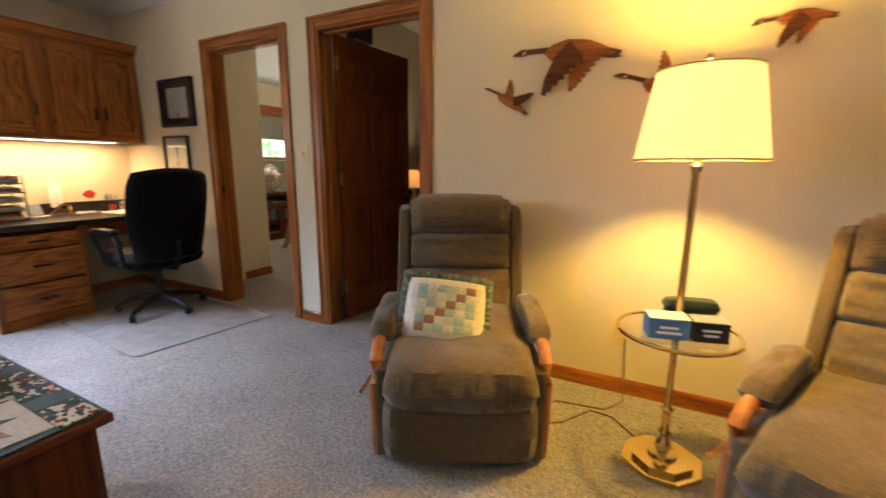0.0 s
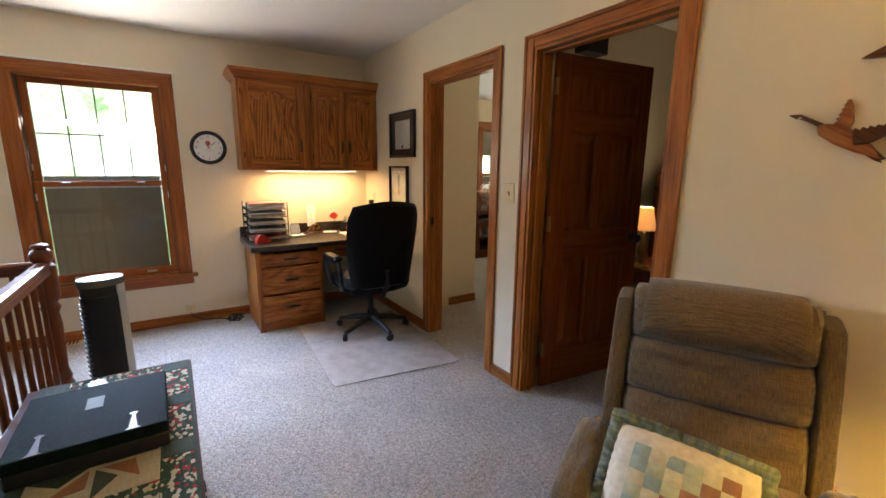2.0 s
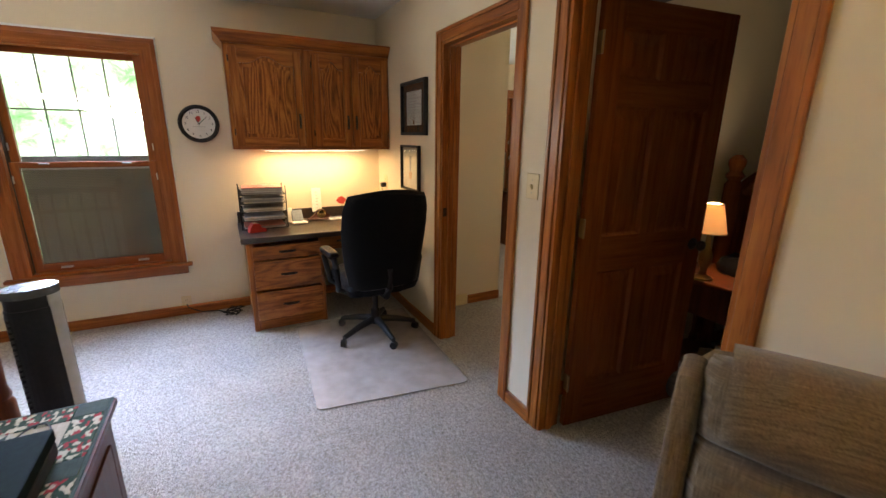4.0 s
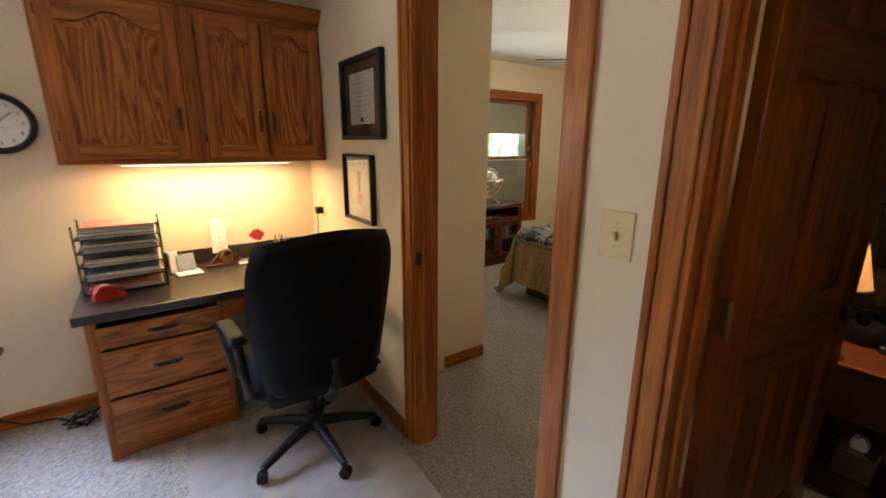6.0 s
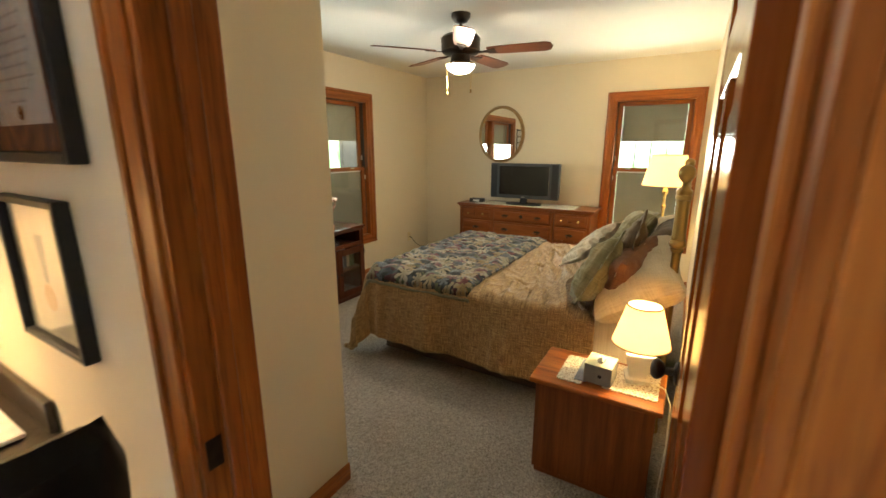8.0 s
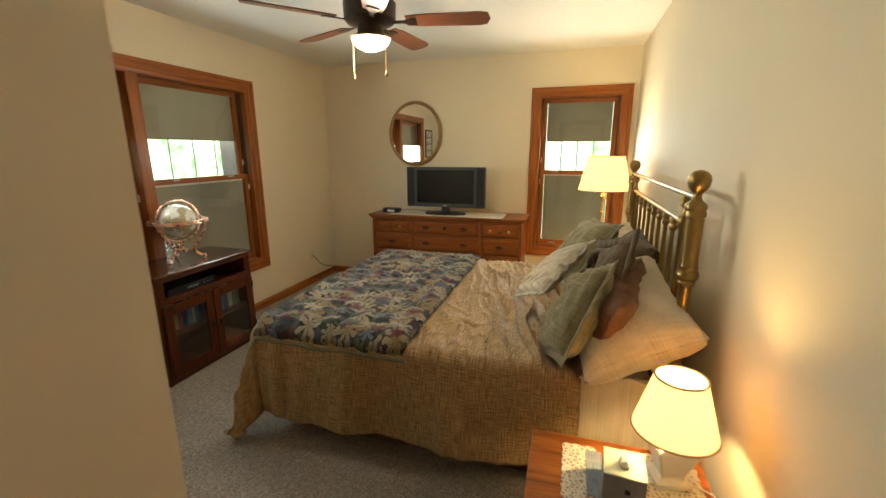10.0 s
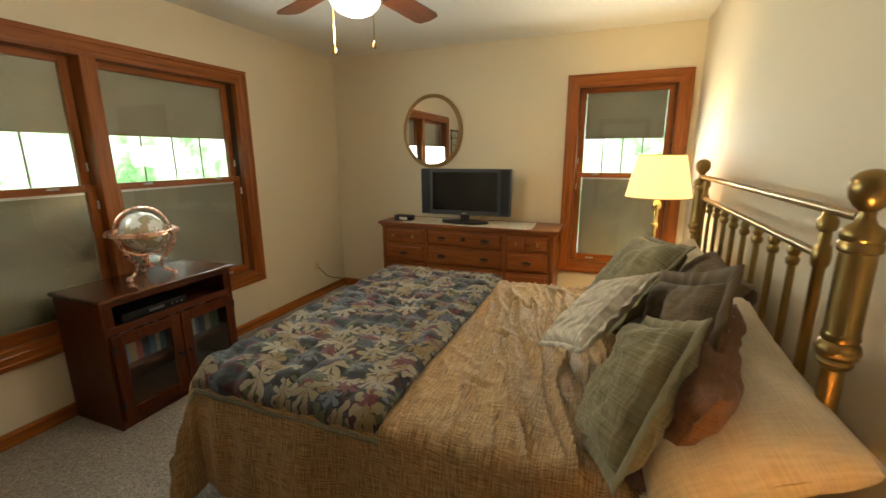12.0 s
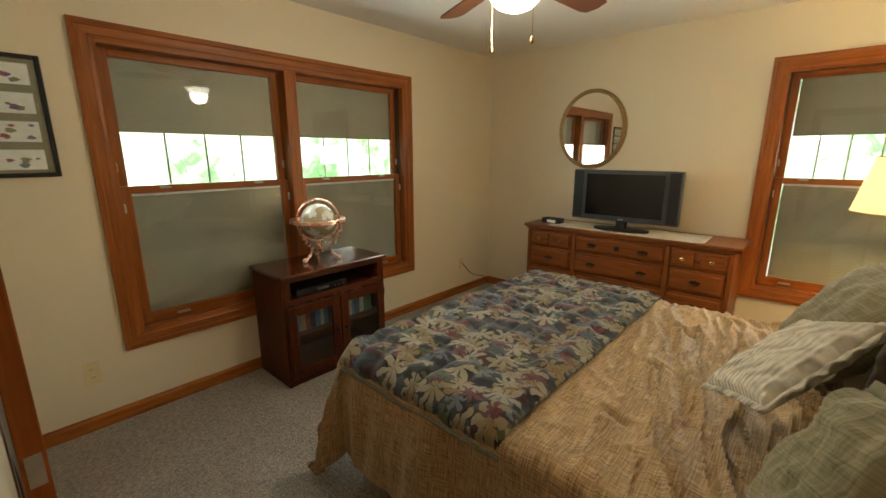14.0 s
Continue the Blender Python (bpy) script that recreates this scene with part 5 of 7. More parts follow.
# ---- ceiling fan ----
FN = thing("ceiling_fan", pose(0.46, 2.57, CEIL), "dark bronze ceiling fan with five wooden blades and lit bowl", "ceiling fan")
part("canopy", lathe([(0.018, -0.065), (0.045, -0.055), (0.068, -0.025), (0.070, 0.0)], 24), M_DARKMETAL, FN, "", True)
part("downrod", lathe([(0.012, -0.13), (0.012, -0.06)], 12), M_DARKMETAL, FN)
part("motor", lathe([(0.06, -0.275), (0.125, -0.265), (0.140, -0.25), (0.143, -0.165), (0.125, -0.145), (0.05, -0.125), (0.02, -0.12)], 32), M_DARKMETAL, FN, "", True)
part("switch_housing", lathe([(0.065, -0.335), (0.07, -0.325), (0.07, -0.275), (0.06, -0.27)], 24), M_DARKMETAL, FN, "", True)
part("light_rim", lathe([(0.112, -0.345), (0.116, -0.338), (0.09, -0.325), (0.06, -0.32)], 28), M_BRASS, FN, "", True)
part("light_bowl", lathe([(0.004, -0.405), (0.04, -0.400), (0.075, -0.385), (0.098, -0.362), (0.106, -0.345)], 28), glow("lit_bowl", (1.0, 0.93, 0.80), 9), FN, "lit frosted glass bowl", True)
M_BLADE = wood("fan_blade_wood", (0.10, 0.035, 0.018), (0.15, 0.055, 0.028), (0.20, 0.08, 0.04), "x", 0.35, 1.0, 0.3, 0.2)
for k in range(5):
    a = 12 + 72 * k
    m = pose(0, 0, -0.255, 0, 0, a) @ pose(0, 0, 0, -11, 0, 0)
    out = [(0.20, -0.048), (0.30, -0.060), (0.60, -0.068), (0.64, -0.055), (0.655, 0.0), (0.64, 0.055), (0.60, 0.068), (0.30, 0.060), (0.20, 0.048)]
    bl = part("blade", prism(out, 0.007, "z", -0.003), M_BLADE, FN, "", False, m)
    part("blade_arm", prism([(0.10, -0.014), (0.18, -0.012), (0.24, -0.036), (0.26, -0.03), (0.26, 0.03), (0.24, 0.036), (0.18, 0.012), (0.10, 0.014)], 0.005, "z", -0.009), M_DARKMETAL, bl)
for x, l in ((-0.10, 0.175), (0.098, 0.17)):
    ch = part("pull_chain", lathe([(0.0022, -0.345 - l), (0.0022, -0.335)], 6, (x, -0.02, 0)), M_BRASS_BRIGHT, FN)
    part("chain_pull", lathe([(0.003, -0.03), (0.008, -0.026), (0.007, -0.008), (0.002, 0)], 10, (x, -0.02, -0.345 - l)), M_BRASS, ch, "", True)


# ---- wall fittings ----
def plate(name, m, kind, label):
    """Cover plate on a wall; local y points into the wall."""
    ob = thing(name, m, label, "switch" if kind == "switch" else "outlet")
    hw = 0.044 if kind == "switch" else 0.037
    part("plate", box(-hw, hw, -0.005, 0.0, -0.060, 0.060, 0.003, 2), M_IVORY, ob)
    if kind == "switch":
        part("toggle", moved(box(-0.005, 0.005, -0.013, 0.0, -0.011, 0.011, 0.002), pose(0, -0.003, 0, 18)), M_IVORY, ob)
        for z in (-0.03, 0.03):
            part("screw", lathe([(0.003, 0), (0.003, 0.001)], 8), M_STEEL, ob, "", False, pose(0, -0.005, z, 90, 0, 0))
    else:
        for z in (-0.024, 0.024):
            soc = part("socket", prism([(0.016 * math.cos(a), z + 0.014 * math.sin(a)) for a in E2[::4]], 0.002, "y", -0.0068), M_IVORY, ob)
            for x in (-0.006, 0.006):
                part("slot", box(x - 0.001, x + 0.001, -0.0072, -0.0065, z - 0.004, z + 0.006, 0), M_BLACK, soc)
    return ob


plate("light_switch", pose(2.272, 0, 1.240), "switch", "ivory toggle light switch plate between the doors")
plate("wall_outlet", pose(4.405, 0, 0.318), "outlet", "ivory wall outlet above the baseboard")
plate("wall_outlet", pose(WX, 1.215, 0.325, 0, 0, 90), "outlet", "ivory wall outlet above the baseboard")
plate("wall_outlet", pose(WX, 4.31, 0.325, 0, 0, 90), "outlet", "ivory wall outlet with a black plug")
plate("wall_outlet", pose(0.20, 0, 1.06), "outlet", "ivory wall outlet above the desk with black charger")
plate("wall_outlet", pose(0, -1.70, 0.10, 0, 0, 90), "outlet", "ivory wall outlet low beside the desk")
tagged(part("power_cord", tube([(WX + 0.008, 4.31, 0.33), (WX + 0.05, 4.31, 0.30), (WX + 0.06, 4.38, 0.22), (WX + 0.05, 4.50, 0.16), (WX + 0.06, 4.62, 0.13), (WX + 0.05, 4.70, 0.06), (WX + 0.08, 4.72, 0.008)], 0.004, 6), M_BLACK, None, "", True),
       "black power cord running from the outlet", "cord")


def framed(name, m, w, h, border, bar, mat_c, label, proud=0.022, frame_m=None):
    """Picture frame hung flat: local x along the wall, y into it."""
    ob = thing(name, m, label, "picture")
    bm = bmesh.new()
    add_box(bm, -w / 2, -w / 2 + bar, -proud, 0, -h / 2, h / 2, 0.003)
    add_box(bm, w / 2 - bar, w / 2, -proud, 0, -h / 2, h / 2, 0.003)
    add_box(bm, -w / 2 + bar, w / 2 - bar, -proud + 0.0005, 0, -h / 2, -h / 2 + bar, 0.003)
    add_box(bm, -w / 2 + bar, w / 2 - bar, -proud + 0.0005, 0, h / 2 - bar, h / 2, 0.003)
    part("frame", bm, frame_m or M_BLACK, ob)
    part("mount", box(-w / 2 + bar, w / 2 - bar, -0.010, -0.002, -h / 2 + bar, h / 2 - bar, 0), mat_c, ob)
    g = part("glass", box(-w / 2 + bar, w / 2 - bar, -0.016, -0.0145, -h / 2 + bar, h / 2 - bar, 0), M_GLASS, ob)
    g.visible_shadow = False
    return ob


M_KHAKI = plain("khaki_mount", (0.20, 0.175, 0.11), 0.8, 0, 0.08)
P3 = framed("bird_print_picture", pose(WX, 1.055, 1.635, 0, 0, 90), 0.40, 0.54, 0, 0.020, M_KHAKI, "four small bird prints in one dark frame", 0.02, M_BLACK)
rp = random.Random(9)
INK = [plain("print_ink", c_, 0.8) for c_ in ((0.30, 0.05, 0.06), (0.10, 0.13, 0.14), (0.18, 0.17, 0.08), (0.14, 0.06, 0.16))]
for k in range(4):
    z = 0.185 - 0.125 * k
    card = part("print", box(-0.13, 0.155, -0.0125, -0.0102, z - 0.045, z + 0.045, 0), M_PAPER, P3, "pale card with a small bird print")
    for j in range(9):
        x, dz, r = rp.uniform(-0.1, 0.13), rp.uniform(-0.028, 0.028), rp.uniform(0.006, 0.016)
        out = [(x + r * (1.3 + 0.4 * math.sin(3 * a + j)) * math.cos(a), z + dz + r * 0.8 * math.sin(a)) for a in E2[::5]]
        part("ink_shape", prism(out, 0.0004, "y", -0.0131 - 0.0004 * (j % 3)), INK[(k + j) % 4], card)

CLOSET = panel_door("closet_door", pose(-0.10, 0.90, 0, 0, 0, 3.5), 0.68, "dark wooden closet door beside the room's entry", 1, False)
tagged(part("wall_register", box(0.80, 0.822, 0.14, 0.53, 0.0, 0.10, 0.004), M_IVORY), "ivory metal heating register at the wall's foot", "register", "", "structure")


# ---- office: built-in desk ----
CAB = (0.31, -1.225, -0.002, 1.352, 2.085)
WC = thing("wall_cabinet", pose(0, 0, 0), "golden oak wall cabinet with three arched panel doors", "cabinet")
cx, cy0, cy1, cz0, cz1 = CAB
part("body", box(0.001, cx - 0.020, cy0, cy1, cz0, cz1, 0.002), M_OAK_Z, WC)
for a, b in ((cy0, cy0 + 0.045), (-0.70, -0.632), (cy1 - 0.03, cy1)):
    part("frame_stile", box(cx - 0.0195, cx - 0.001, a, b, cz0, cz1, 0.001), M_OAK_Z, WC)
for a, b in ((cy0 + 0.045, -0.70), (-0.632, cy1 - 0.03)):
    for p, q in ((cz0, cz0 + 0.035), (cz1 - 0.04, cz1)):
        part("frame_rail", box(cx - 0.0194, cx - 0.0012, a, b, p, q, 0.001), M_OAK_Y, WC)
# crown moulding with a mitred return at the free end
prof = [(0.0, 0.0), (0.008, 0.0), (0.012, 0.012), (0.030, 0.030), (0.050, 0.055), (0.056, 0.062), (0.056, 0.080), (0.0, 0.080)]
bm = bmesh.new()
r3 = []
for e in range(3):
    ring = []
    for o, h in prof:
        p = ((0.0, cy0 - o), (cx + o, cy0 - o), (cx + o, cy1))[e]
        ring.append(bm.verts.new((p[0] + (0.002 if e == 0 else 0), p[1], cz1 - 0.002 + h)))
    r3.append(ring)
for p, q in zip(r3, r3[1:]):
    for i in range(len(prof) - 1):
        bm.faces.new((p[i], p[i + 1], q[i + 1], q[i]))
bm.faces.new(r3[0][::-1])
bm.faces.new(r3[-1])
bmesh.ops.recalc_face_normals(bm, faces=bm.faces)
part("crown", bm, M_OAK_Y, WC)
part("cap", box(0.002, cx, cy0, cy1, cz1 + 0.0, cz1 + 0.070, 0), M_OAK_Y, WC)


def bar_pull(parent, m, l):
    bm = bmesh.new()
    add_tube(bm, [(0, 0, -l / 2), (0.020, 0, -l / 2 + 0.008), (0.024, 0, -l / 6), (0.024, 0, l / 6), (0.020, 0, l / 2 - 0.008), (0, 0, l / 2)], 0.005, 8)
    add_box(bm, 0, 0.004, -0.008, 0.008, -l / 2 - 0.012, l / 2 + 0.012, 0.001)
    bmesh.ops.recalc_face_normals(bm, faces=bm.faces)
    part("handle", bm, M_DARKMETAL, parent, "dark metal pull", True, m)


def arched_door(parent, y0, y1, z0, z1, pull_y):
    fr, x = 0.055, cx
    n = 18
    ya, yb = y0 + fr, y1 - fr
    w = yb - ya

    def arch(f):
        s = abs(f - 0.5) * 2
        k = 0.5 * (1 + math.cos(math.pi * min(1, s / 0.72))) if s < 0.72 else 0
        return z1 - 0.105 + 0.055 * k
    d = part("door", box(x + 0.0005, x + 0.004, ya, yb, z0 + fr, z1 - 0.06, 0), M_OAK_Z, parent)
    part("stile", box(x, x + 0.019, y0, ya, z0, z1, 0.003), M_OAK_Z, d)
    part("stile", box(x, x + 0.019, yb, y1, z0, z1, 0.003), M_OAK_Z, d)
    part("rail", box(x + 0.0005, x + 0.0185, ya, yb, z0, z0 + fr + 0.008, 0.003), M_OAK_Y, d)
    out = [(ya + w * i / n, arch(i / n)) for i in range(n + 1)] + [(yb, z1), (ya, z1)]
    part("rail", prism(out, 0.018, "x", x + 0.0005), M_OAK_Y, d)
    # raised panel under the arch, with a groove round its field
    for g, lo, hi in ((0.006, 0.003, 0.006), (0.028, 0.006, 0.014)):
        ua, ub = ya + g, yb - g
        zs = [(ua + (ub - ua) * i / n, arch(i / n) - g) for i in range(n + 1)]
        part("panel", prism([(ua, z0 + fr + 0.008 + g), (ub, z0 + fr + 0.008 + g)] + zs[::-1], hi - lo, "x", x + lo + 0.0003, 0.003), M_OAK_PANEL, d)
    bar_pull(d, pose(x + 0.019, pull_y, z0 + 0.19), 0.085)
    for z in (z0 + 0.08, z1 - 0.10):
        e = y0 - 0.004 if pull_y > (y0 + y1) / 2 else y1 + 0.004
        part("hinge", lathe([(0.005, 0), (0.005, 0.045)], 8, (x + 0.008, e, z)), M_DARKMETAL, d)


arched_door(WC, -1.195, -0.705, 1.375, 2.06, -0.735)
arched_door(WC, -0.625, -0.330, 1.375, 2.06, -0.358)
arched_door(WC, -0.318, -0.018, 1.375, 2.06, -0.290)
UL = thing("under_cabinet_light", pose(0.20, -0.60, 1.350), "lit fluorescent strip beneath the wall cabinet", "light strip")
part("housing", box(-0.045, 0.045, -0.42, 0.42, -0.010, 0.001, 0.002), M_WHITE, UL)
part("tube", box(-0.03, 0.03, -0.40, 0.40, -0.013, -0.0102, 0.001), glow("lit_tube", (1.0, 0.86, 0.60), 7), UL, "glowing tube")

DK = thing("desk", pose(0, 0, 0), "built-in oak desk with three drawers and dark top", "desk")
part("worktop", box(0.001, 0.645, -1.255, -0.003, 0.700, 0.742, 0.005, 2), M_DESKTOP, DK, "dark brown laminate worktop")
part("backsplash", box(0.001, 0.020, -1.250, -0.003, 0.7425, 0.835, 0.003), M_DESKTOP, DK)
part("backsplash", box(0.021, 0.60, -0.022, -0.003, 0.7425, 0.835, 0.003), M_DESKTOP, DK)
part("side_panel", box(0.001, 0.590, -1.222, -1.204, 0.0, 0.699, 0.002), M_OAK_Z, DK)
part("side_panel", box(0.001, 0.590, -0.700, -0.682, 0.0, 0.699, 0.002), M_OAK_Z, DK)
part("back_panel", box(0.002, 0.012, -1.203, -0.701, 0.02, 0.698, 0), M_OAK_Z, DK)
part("plinth", box(0.30, 0.592, -1.203, -0.701, 0.0, 0.075, 0.001), M_OAK_Y, DK)
for a, b in ((-1.222, -1.178), (-0.712, -0.676)):
    part("frame_stile", box(0.5905, 0.605, a, b, 0.0, 0.699, 0.001), M_OAK_Z, DK)
part("frame_rail", box(0.5905, 0.6045, -1.178, -0.712, 0.02, 0.078, 0.001), M_OAK_Y, DK)
for z0, z1 in ((0.565, 0.668), (0.325, 0.552), (0.085, 0.312)):
    d = part("drawer", box(0.597, 0.620, -1.186, -0.704, z0, z1, 0.006, 2), M_OAK_DRAWER, DK)
    bar_pull(d, pose(0.620, -0.945, (z0 + z1) / 2, 90, 0, 0), 0.095)
d = part("drawer", box(0.545, 0.566, -0.674, -0.03, 0.60, 0.690, 0.005, 2), M_OAK_Y, DK)
bar_pull(d, pose(0.566, -0.50, 0.645, 90, 0, 0), 0.095)
part("apron", box(0.53, 0.544, -0.680, -0.002, 0.575, 0.698, 0.001), M_OAK_Y, DK)

# chair mat
M_MAT = plain("clear_vinyl", (0.33, 0.29, 0.26), 0.14, 0, 0.14, 9, 0.35, 0.05)
bm = prism([(0.66, -0.93), (1.77, -0.985), (1.79, -0.97), (1.905, -0.13), (1.89, -0.09), (0.66, -0.04)], 0.004, "z", 0.004)
tagged(part("chair_mat", bm, M_MAT), "clear vinyl chair mat lying on the carpet", "chair mat")

# office chair
OC = thing("office_chair", pose(1.02, -0.40, 0, 0, 0, -86), "high-backed black leather office chair at the desk", "office chair")
for k in range(5):
    a = radians(20 + 72 * k)
    ca, sa = math.cos(a), math.sin(a)
    part("base_arm", tube([(0.03 * ca, 0.03 * sa, 0.125), (0.16 * ca, 0.16 * sa, 0.11), (0.30 * ca, 0.30 * sa, 0.075)], [0.028, 0.024, 0.017], 10), M_BLACK, OC, "", True)
    cst = part("caster", moved(lathe([(0.008, -0.02), (0.026, -0.018), (0.028, 0), (0.026, 0.018), (0.008, 0.02)], 16), pose(0.305 * ca, 0.305 * sa, 0.036, 90, 0, math.degrees(a) + 40)), M_BLACK, OC, "", True)
    part("caster_stem", lathe([(0.010, 0.03), (0.010, 0.075)], 8, (0.30 * ca, 0.30 * sa, 0)), M_BLACK, cst)
part("gas_lift", lathe([(0.032, 0.09), (0.032, 0.20), (0.022, 0.205), (0.022, 0.36)], 16), M_BLACK, OC, "", True)
part("tilt_plate", box(-0.11, 0.11, -0.13, 0.13, 0.355, 0.395, 0.01, 2), M_BLACK, OC)
part("seat", moved(cushion(0.54, 0.52, 0.15, 20, 6, 0.3, 0.01, 3), pose(0, -0.02, 0.455)), M_LEATHER, OC, "padded black leather seat", True)


def chair_back():
    bm = bmesh.new()
    nx, nz = 22, 30
    sides = []
    for f in (1, -1):
        g = []
        for i in range(nx + 1):
            col = []
            u = -1 + 2 * i / nx
            for k in range(nz + 1):
                v = k / nz
                hw = 0.245 + 0.058 * math.sin(v * 2.3) - 0.02 * max(0, v - 0.85) / 0.15
                top = 0.035 * (1 - u * u)
                e = (1 - abs(u) ** 7) * (1 - abs(2 * v - 1) ** 14)
                lean_ = 0.230 + 0.105 * v - 0.02 * math.sin(v * math.pi)
                wrap = -0.055 * abs(u) ** 3
                th = 0.055 * max(0, e) ** 0.35
                roll = 0.010 * math.sin(v * 14) if f < 0 else 0.0
                crumple = 0.004 * noise.fractal(Vector((u * 3, v * 5, f * 2)), 1, 2, 3)
                col.append(bm.verts.new((u * hw, lean_ + wrap + f * (th + roll * max(0, e)) + crumple, 0.44 + v * 0.66 + top * v ** 6)))
            g.append(col)
        sides.append(g)
    for g in sides:
        for i in range(nx):
            for k in range(nz):
                bm.faces.new((g[i][k], g[i + 1][k], g[i + 1][k + 1], g[i][k + 1]))
    bmesh.ops.remove_doubles(bm, verts=bm.verts, dist=0.004)
    bmesh.ops.recalc_face_normals(bm, faces=bm.faces)
    return bm


part("backrest", chair_back(), M_LEATHER, OC, "tall padded black leather back", True)
part("back_bar", tube([(0, 0.08, 0.375), (0, 0.22, 0.38), (0, 0.275, 0.46), (0, 0.285, 0.60)], 0.026, 8), M_BLACK, OC, "", True)
for s in (-1, 1):
    arm = part("arm", tube([(s * 0.22, 0.10, 0.40), (s * 0.30, 0.10, 0.44), (s * 0.315, 0.12, 0.60), (s * 0.315, 0.08, 0.655), (s * 0.315, -0.14, 0.66), (s * 0.31, -0.19, 0.62), (s * 0.29, -0.12, 0.44), (s * 0.22, -0.08, 0.40)], 0.020, 10), M_BLACK, OC, "", True)
    part("arm_pad", moved(cushion(0.075, 0.27, 0.05, 12, 4, 0.3), pose(s * 0.315, -0.03, 0.680)), M_LEATHER, arm, "glossy black padded armrest", True)

# desk clutter
LT = thing("letter_tray", pose(0.235, -1.06, 0.743), "black wire letter tray stacked with papers on desk", "letter tray")
for k in range(5):
    z = 0.004 + 0.066 * k
    bm = bmesh.new()
    add_box(bm, -0.13, 0.13, -0.165, 0.165, z, z + 0.004, 0.001)
    add_box(bm, -0.13, -0.126, -0.165, 0.165, z, z + 0.022, 0.001)
    part("tray", bm, M_BLACK, LT)
for x in (-0.12, 0.12):
    for y in (-0.166, 0.166):
        part("tray_post", box(x - 0.004, x + 0.004, y - 0.004, y + 0.004, 0, 0.335, 0.001), M_BLACK, LT)
rt = random.Random(12)
M_SHEETS = [plain("sheet_stack", c_, 0.8, 0, 0.1, 40) for c_ in ((0.62, 0.60, 0.57), (0.30, 0.29, 0.28), (0.48, 0.44, 0.37), (0.52, 0.50, 0.47), (0.45, 0.18, 0.14), (0.35, 0.40, 0.50))]
for k in range(5):
    z = 0.0085 + 0.066 * k
    n = (4, 5, 6, 6, 9)[k]
    for j in range(n):
        t_ = rt.uniform(0.003, 0.009)
        ob = part("paper", box(-0.105, 0.118, -0.142, 0.148, 0, t_, 0.001), rt.choice(M_SHEETS[:4] if j < n - 1 else M_SHEETS))
        ob.matrix_world = pose(0.235 + rt.uniform(0, 0.012), -1.06 + rt.uniform(-0.008, 0.008), 0.743 + z, 0, 0, rt.uniform(-3, 3))
        tagged(ob, "sheaf of loose sheets lying in the letter tray", "paper", "papers in the letter tray")
        z += t_ + 0.0005
M_RED = plain("red_plastic", (0.42, 0.030, 0.022), 0.35)
RD = thing("tape_dispenser", pose(0.44, -1.13, 0.743, 0, 0, 15), "red tape dispenser at the desk's corner", "tape dispenser")
part("body", prism([(-0.06, 0), (0.06, 0), (0.065, 0.02), (0.03, 0.035), (0.015, 0.065), (-0.03, 0.068), (-0.055, 0.035)], 0.055, "x", -0.028, 0.003), M_RED, RD)
part("roll", moved(lathe([(0.024, -0.012), (0.024, 0.012)], 20), pose(0, -0.01, 0.05, 0, 90, 0)), M_IVORY, RD)
PH = thing("phone_stand", pose(0.19, -0.79, 0.743, 0, 0, 8), "white phone on a charging stand on desk", "phone")
part("stand", box(-0.03, 0.075, -0.06, 0.06, 0.0, 0.012, 0.004, 2), M_WHITE, PH)
part("cradle", moved(box(-0.012, 0.012, -0.045, 0.045, 0, 0.10, 0.006, 2), pose(-0.005, 0, 0.01, 0, -28, 0)), M_BLUEGREY, PH)
part("handset", moved(box(-0.012, 0.010, -0.022, 0.022, 0, 0.12, 0.006, 2), pose(-0.03, -0.055, 0.005, 0, -12, 0)), M_WHITE, PH)
DC = thing("desk_clock", pose(0.115, -0.585, 0.743), "small wooden mantel clock with brass face on desk", "desk clock")
M_MAHOG = wood("mahogany", (0.05, 0.015, 0.008), (0.08, 0.025, 0.012), (0.12, 0.04, 0.02), "y")
part("base", box(-0.025, 0.03, -0.115, 0.115, 0.0, 0.014, 0.003), M_MAHOG, DC)
part("hump", prism([(-0.10, 0.014), (0.10, 0.014), (0.075, 0.03), (0.048, 0.058), (0.032, 0.082), (0, 0.092), (-0.032, 0.082), (-0.048, 0.058), (-0.075, 0.03)], 0.04, "x", -0.018), M_MAHOG, DC)
part("dial", moved(lathe([(0.036, 0), (0.036, 0.005), (0.030, 0.007)], 24), pose(0.022, 0, 0.052, 0, 90, 0)), M_BRASS_BRIGHT, DC, "round brass dial", True)
CC = thing("paper_card", pose(0.030, -0.60, 0.80), "tall white card propped against the backsplash", "card")
part("card", moved(box(-0.002, 0.002, -0.042, 0.042, 0.0, 0.21, 0.001), pose(0, 0, 0, 0, -4, 0)), M_PAPER, CC)
for k in range(6):
    part("printed_bar", moved(box(0.0022, 0.0028, -0.006, 0.010, 0.03 + 0.028 * k, 0.036 + 0.028 * k, 0), pose(0, 0, 0, 0, -4, 0)), M_STEEL, CC)
PT = thing("pen_tray", pose(0.155, -0.46, 0.743), "white pen tray with pens on the desk", "pen tray")
part("tray", box(-0.03, 0.03, -0.065, 0.065, 0, 0.012, 0.004), M_WHITE, PT)
for k in range(3):
    part("pen", tube([(-0.015 + 0.012 * k, -0.06, 0.018), (0.0 + 0.008 * k, 0.06, 0.020)], 0.004, 8), (M_BLACK, M_STEEL, M_BLUEGREY)[k], PT)
RF = thing("red_bird_ornament", pose(0.10, -0.40, 0.743), "red folded ornament on a thin wire stand", "ornament")
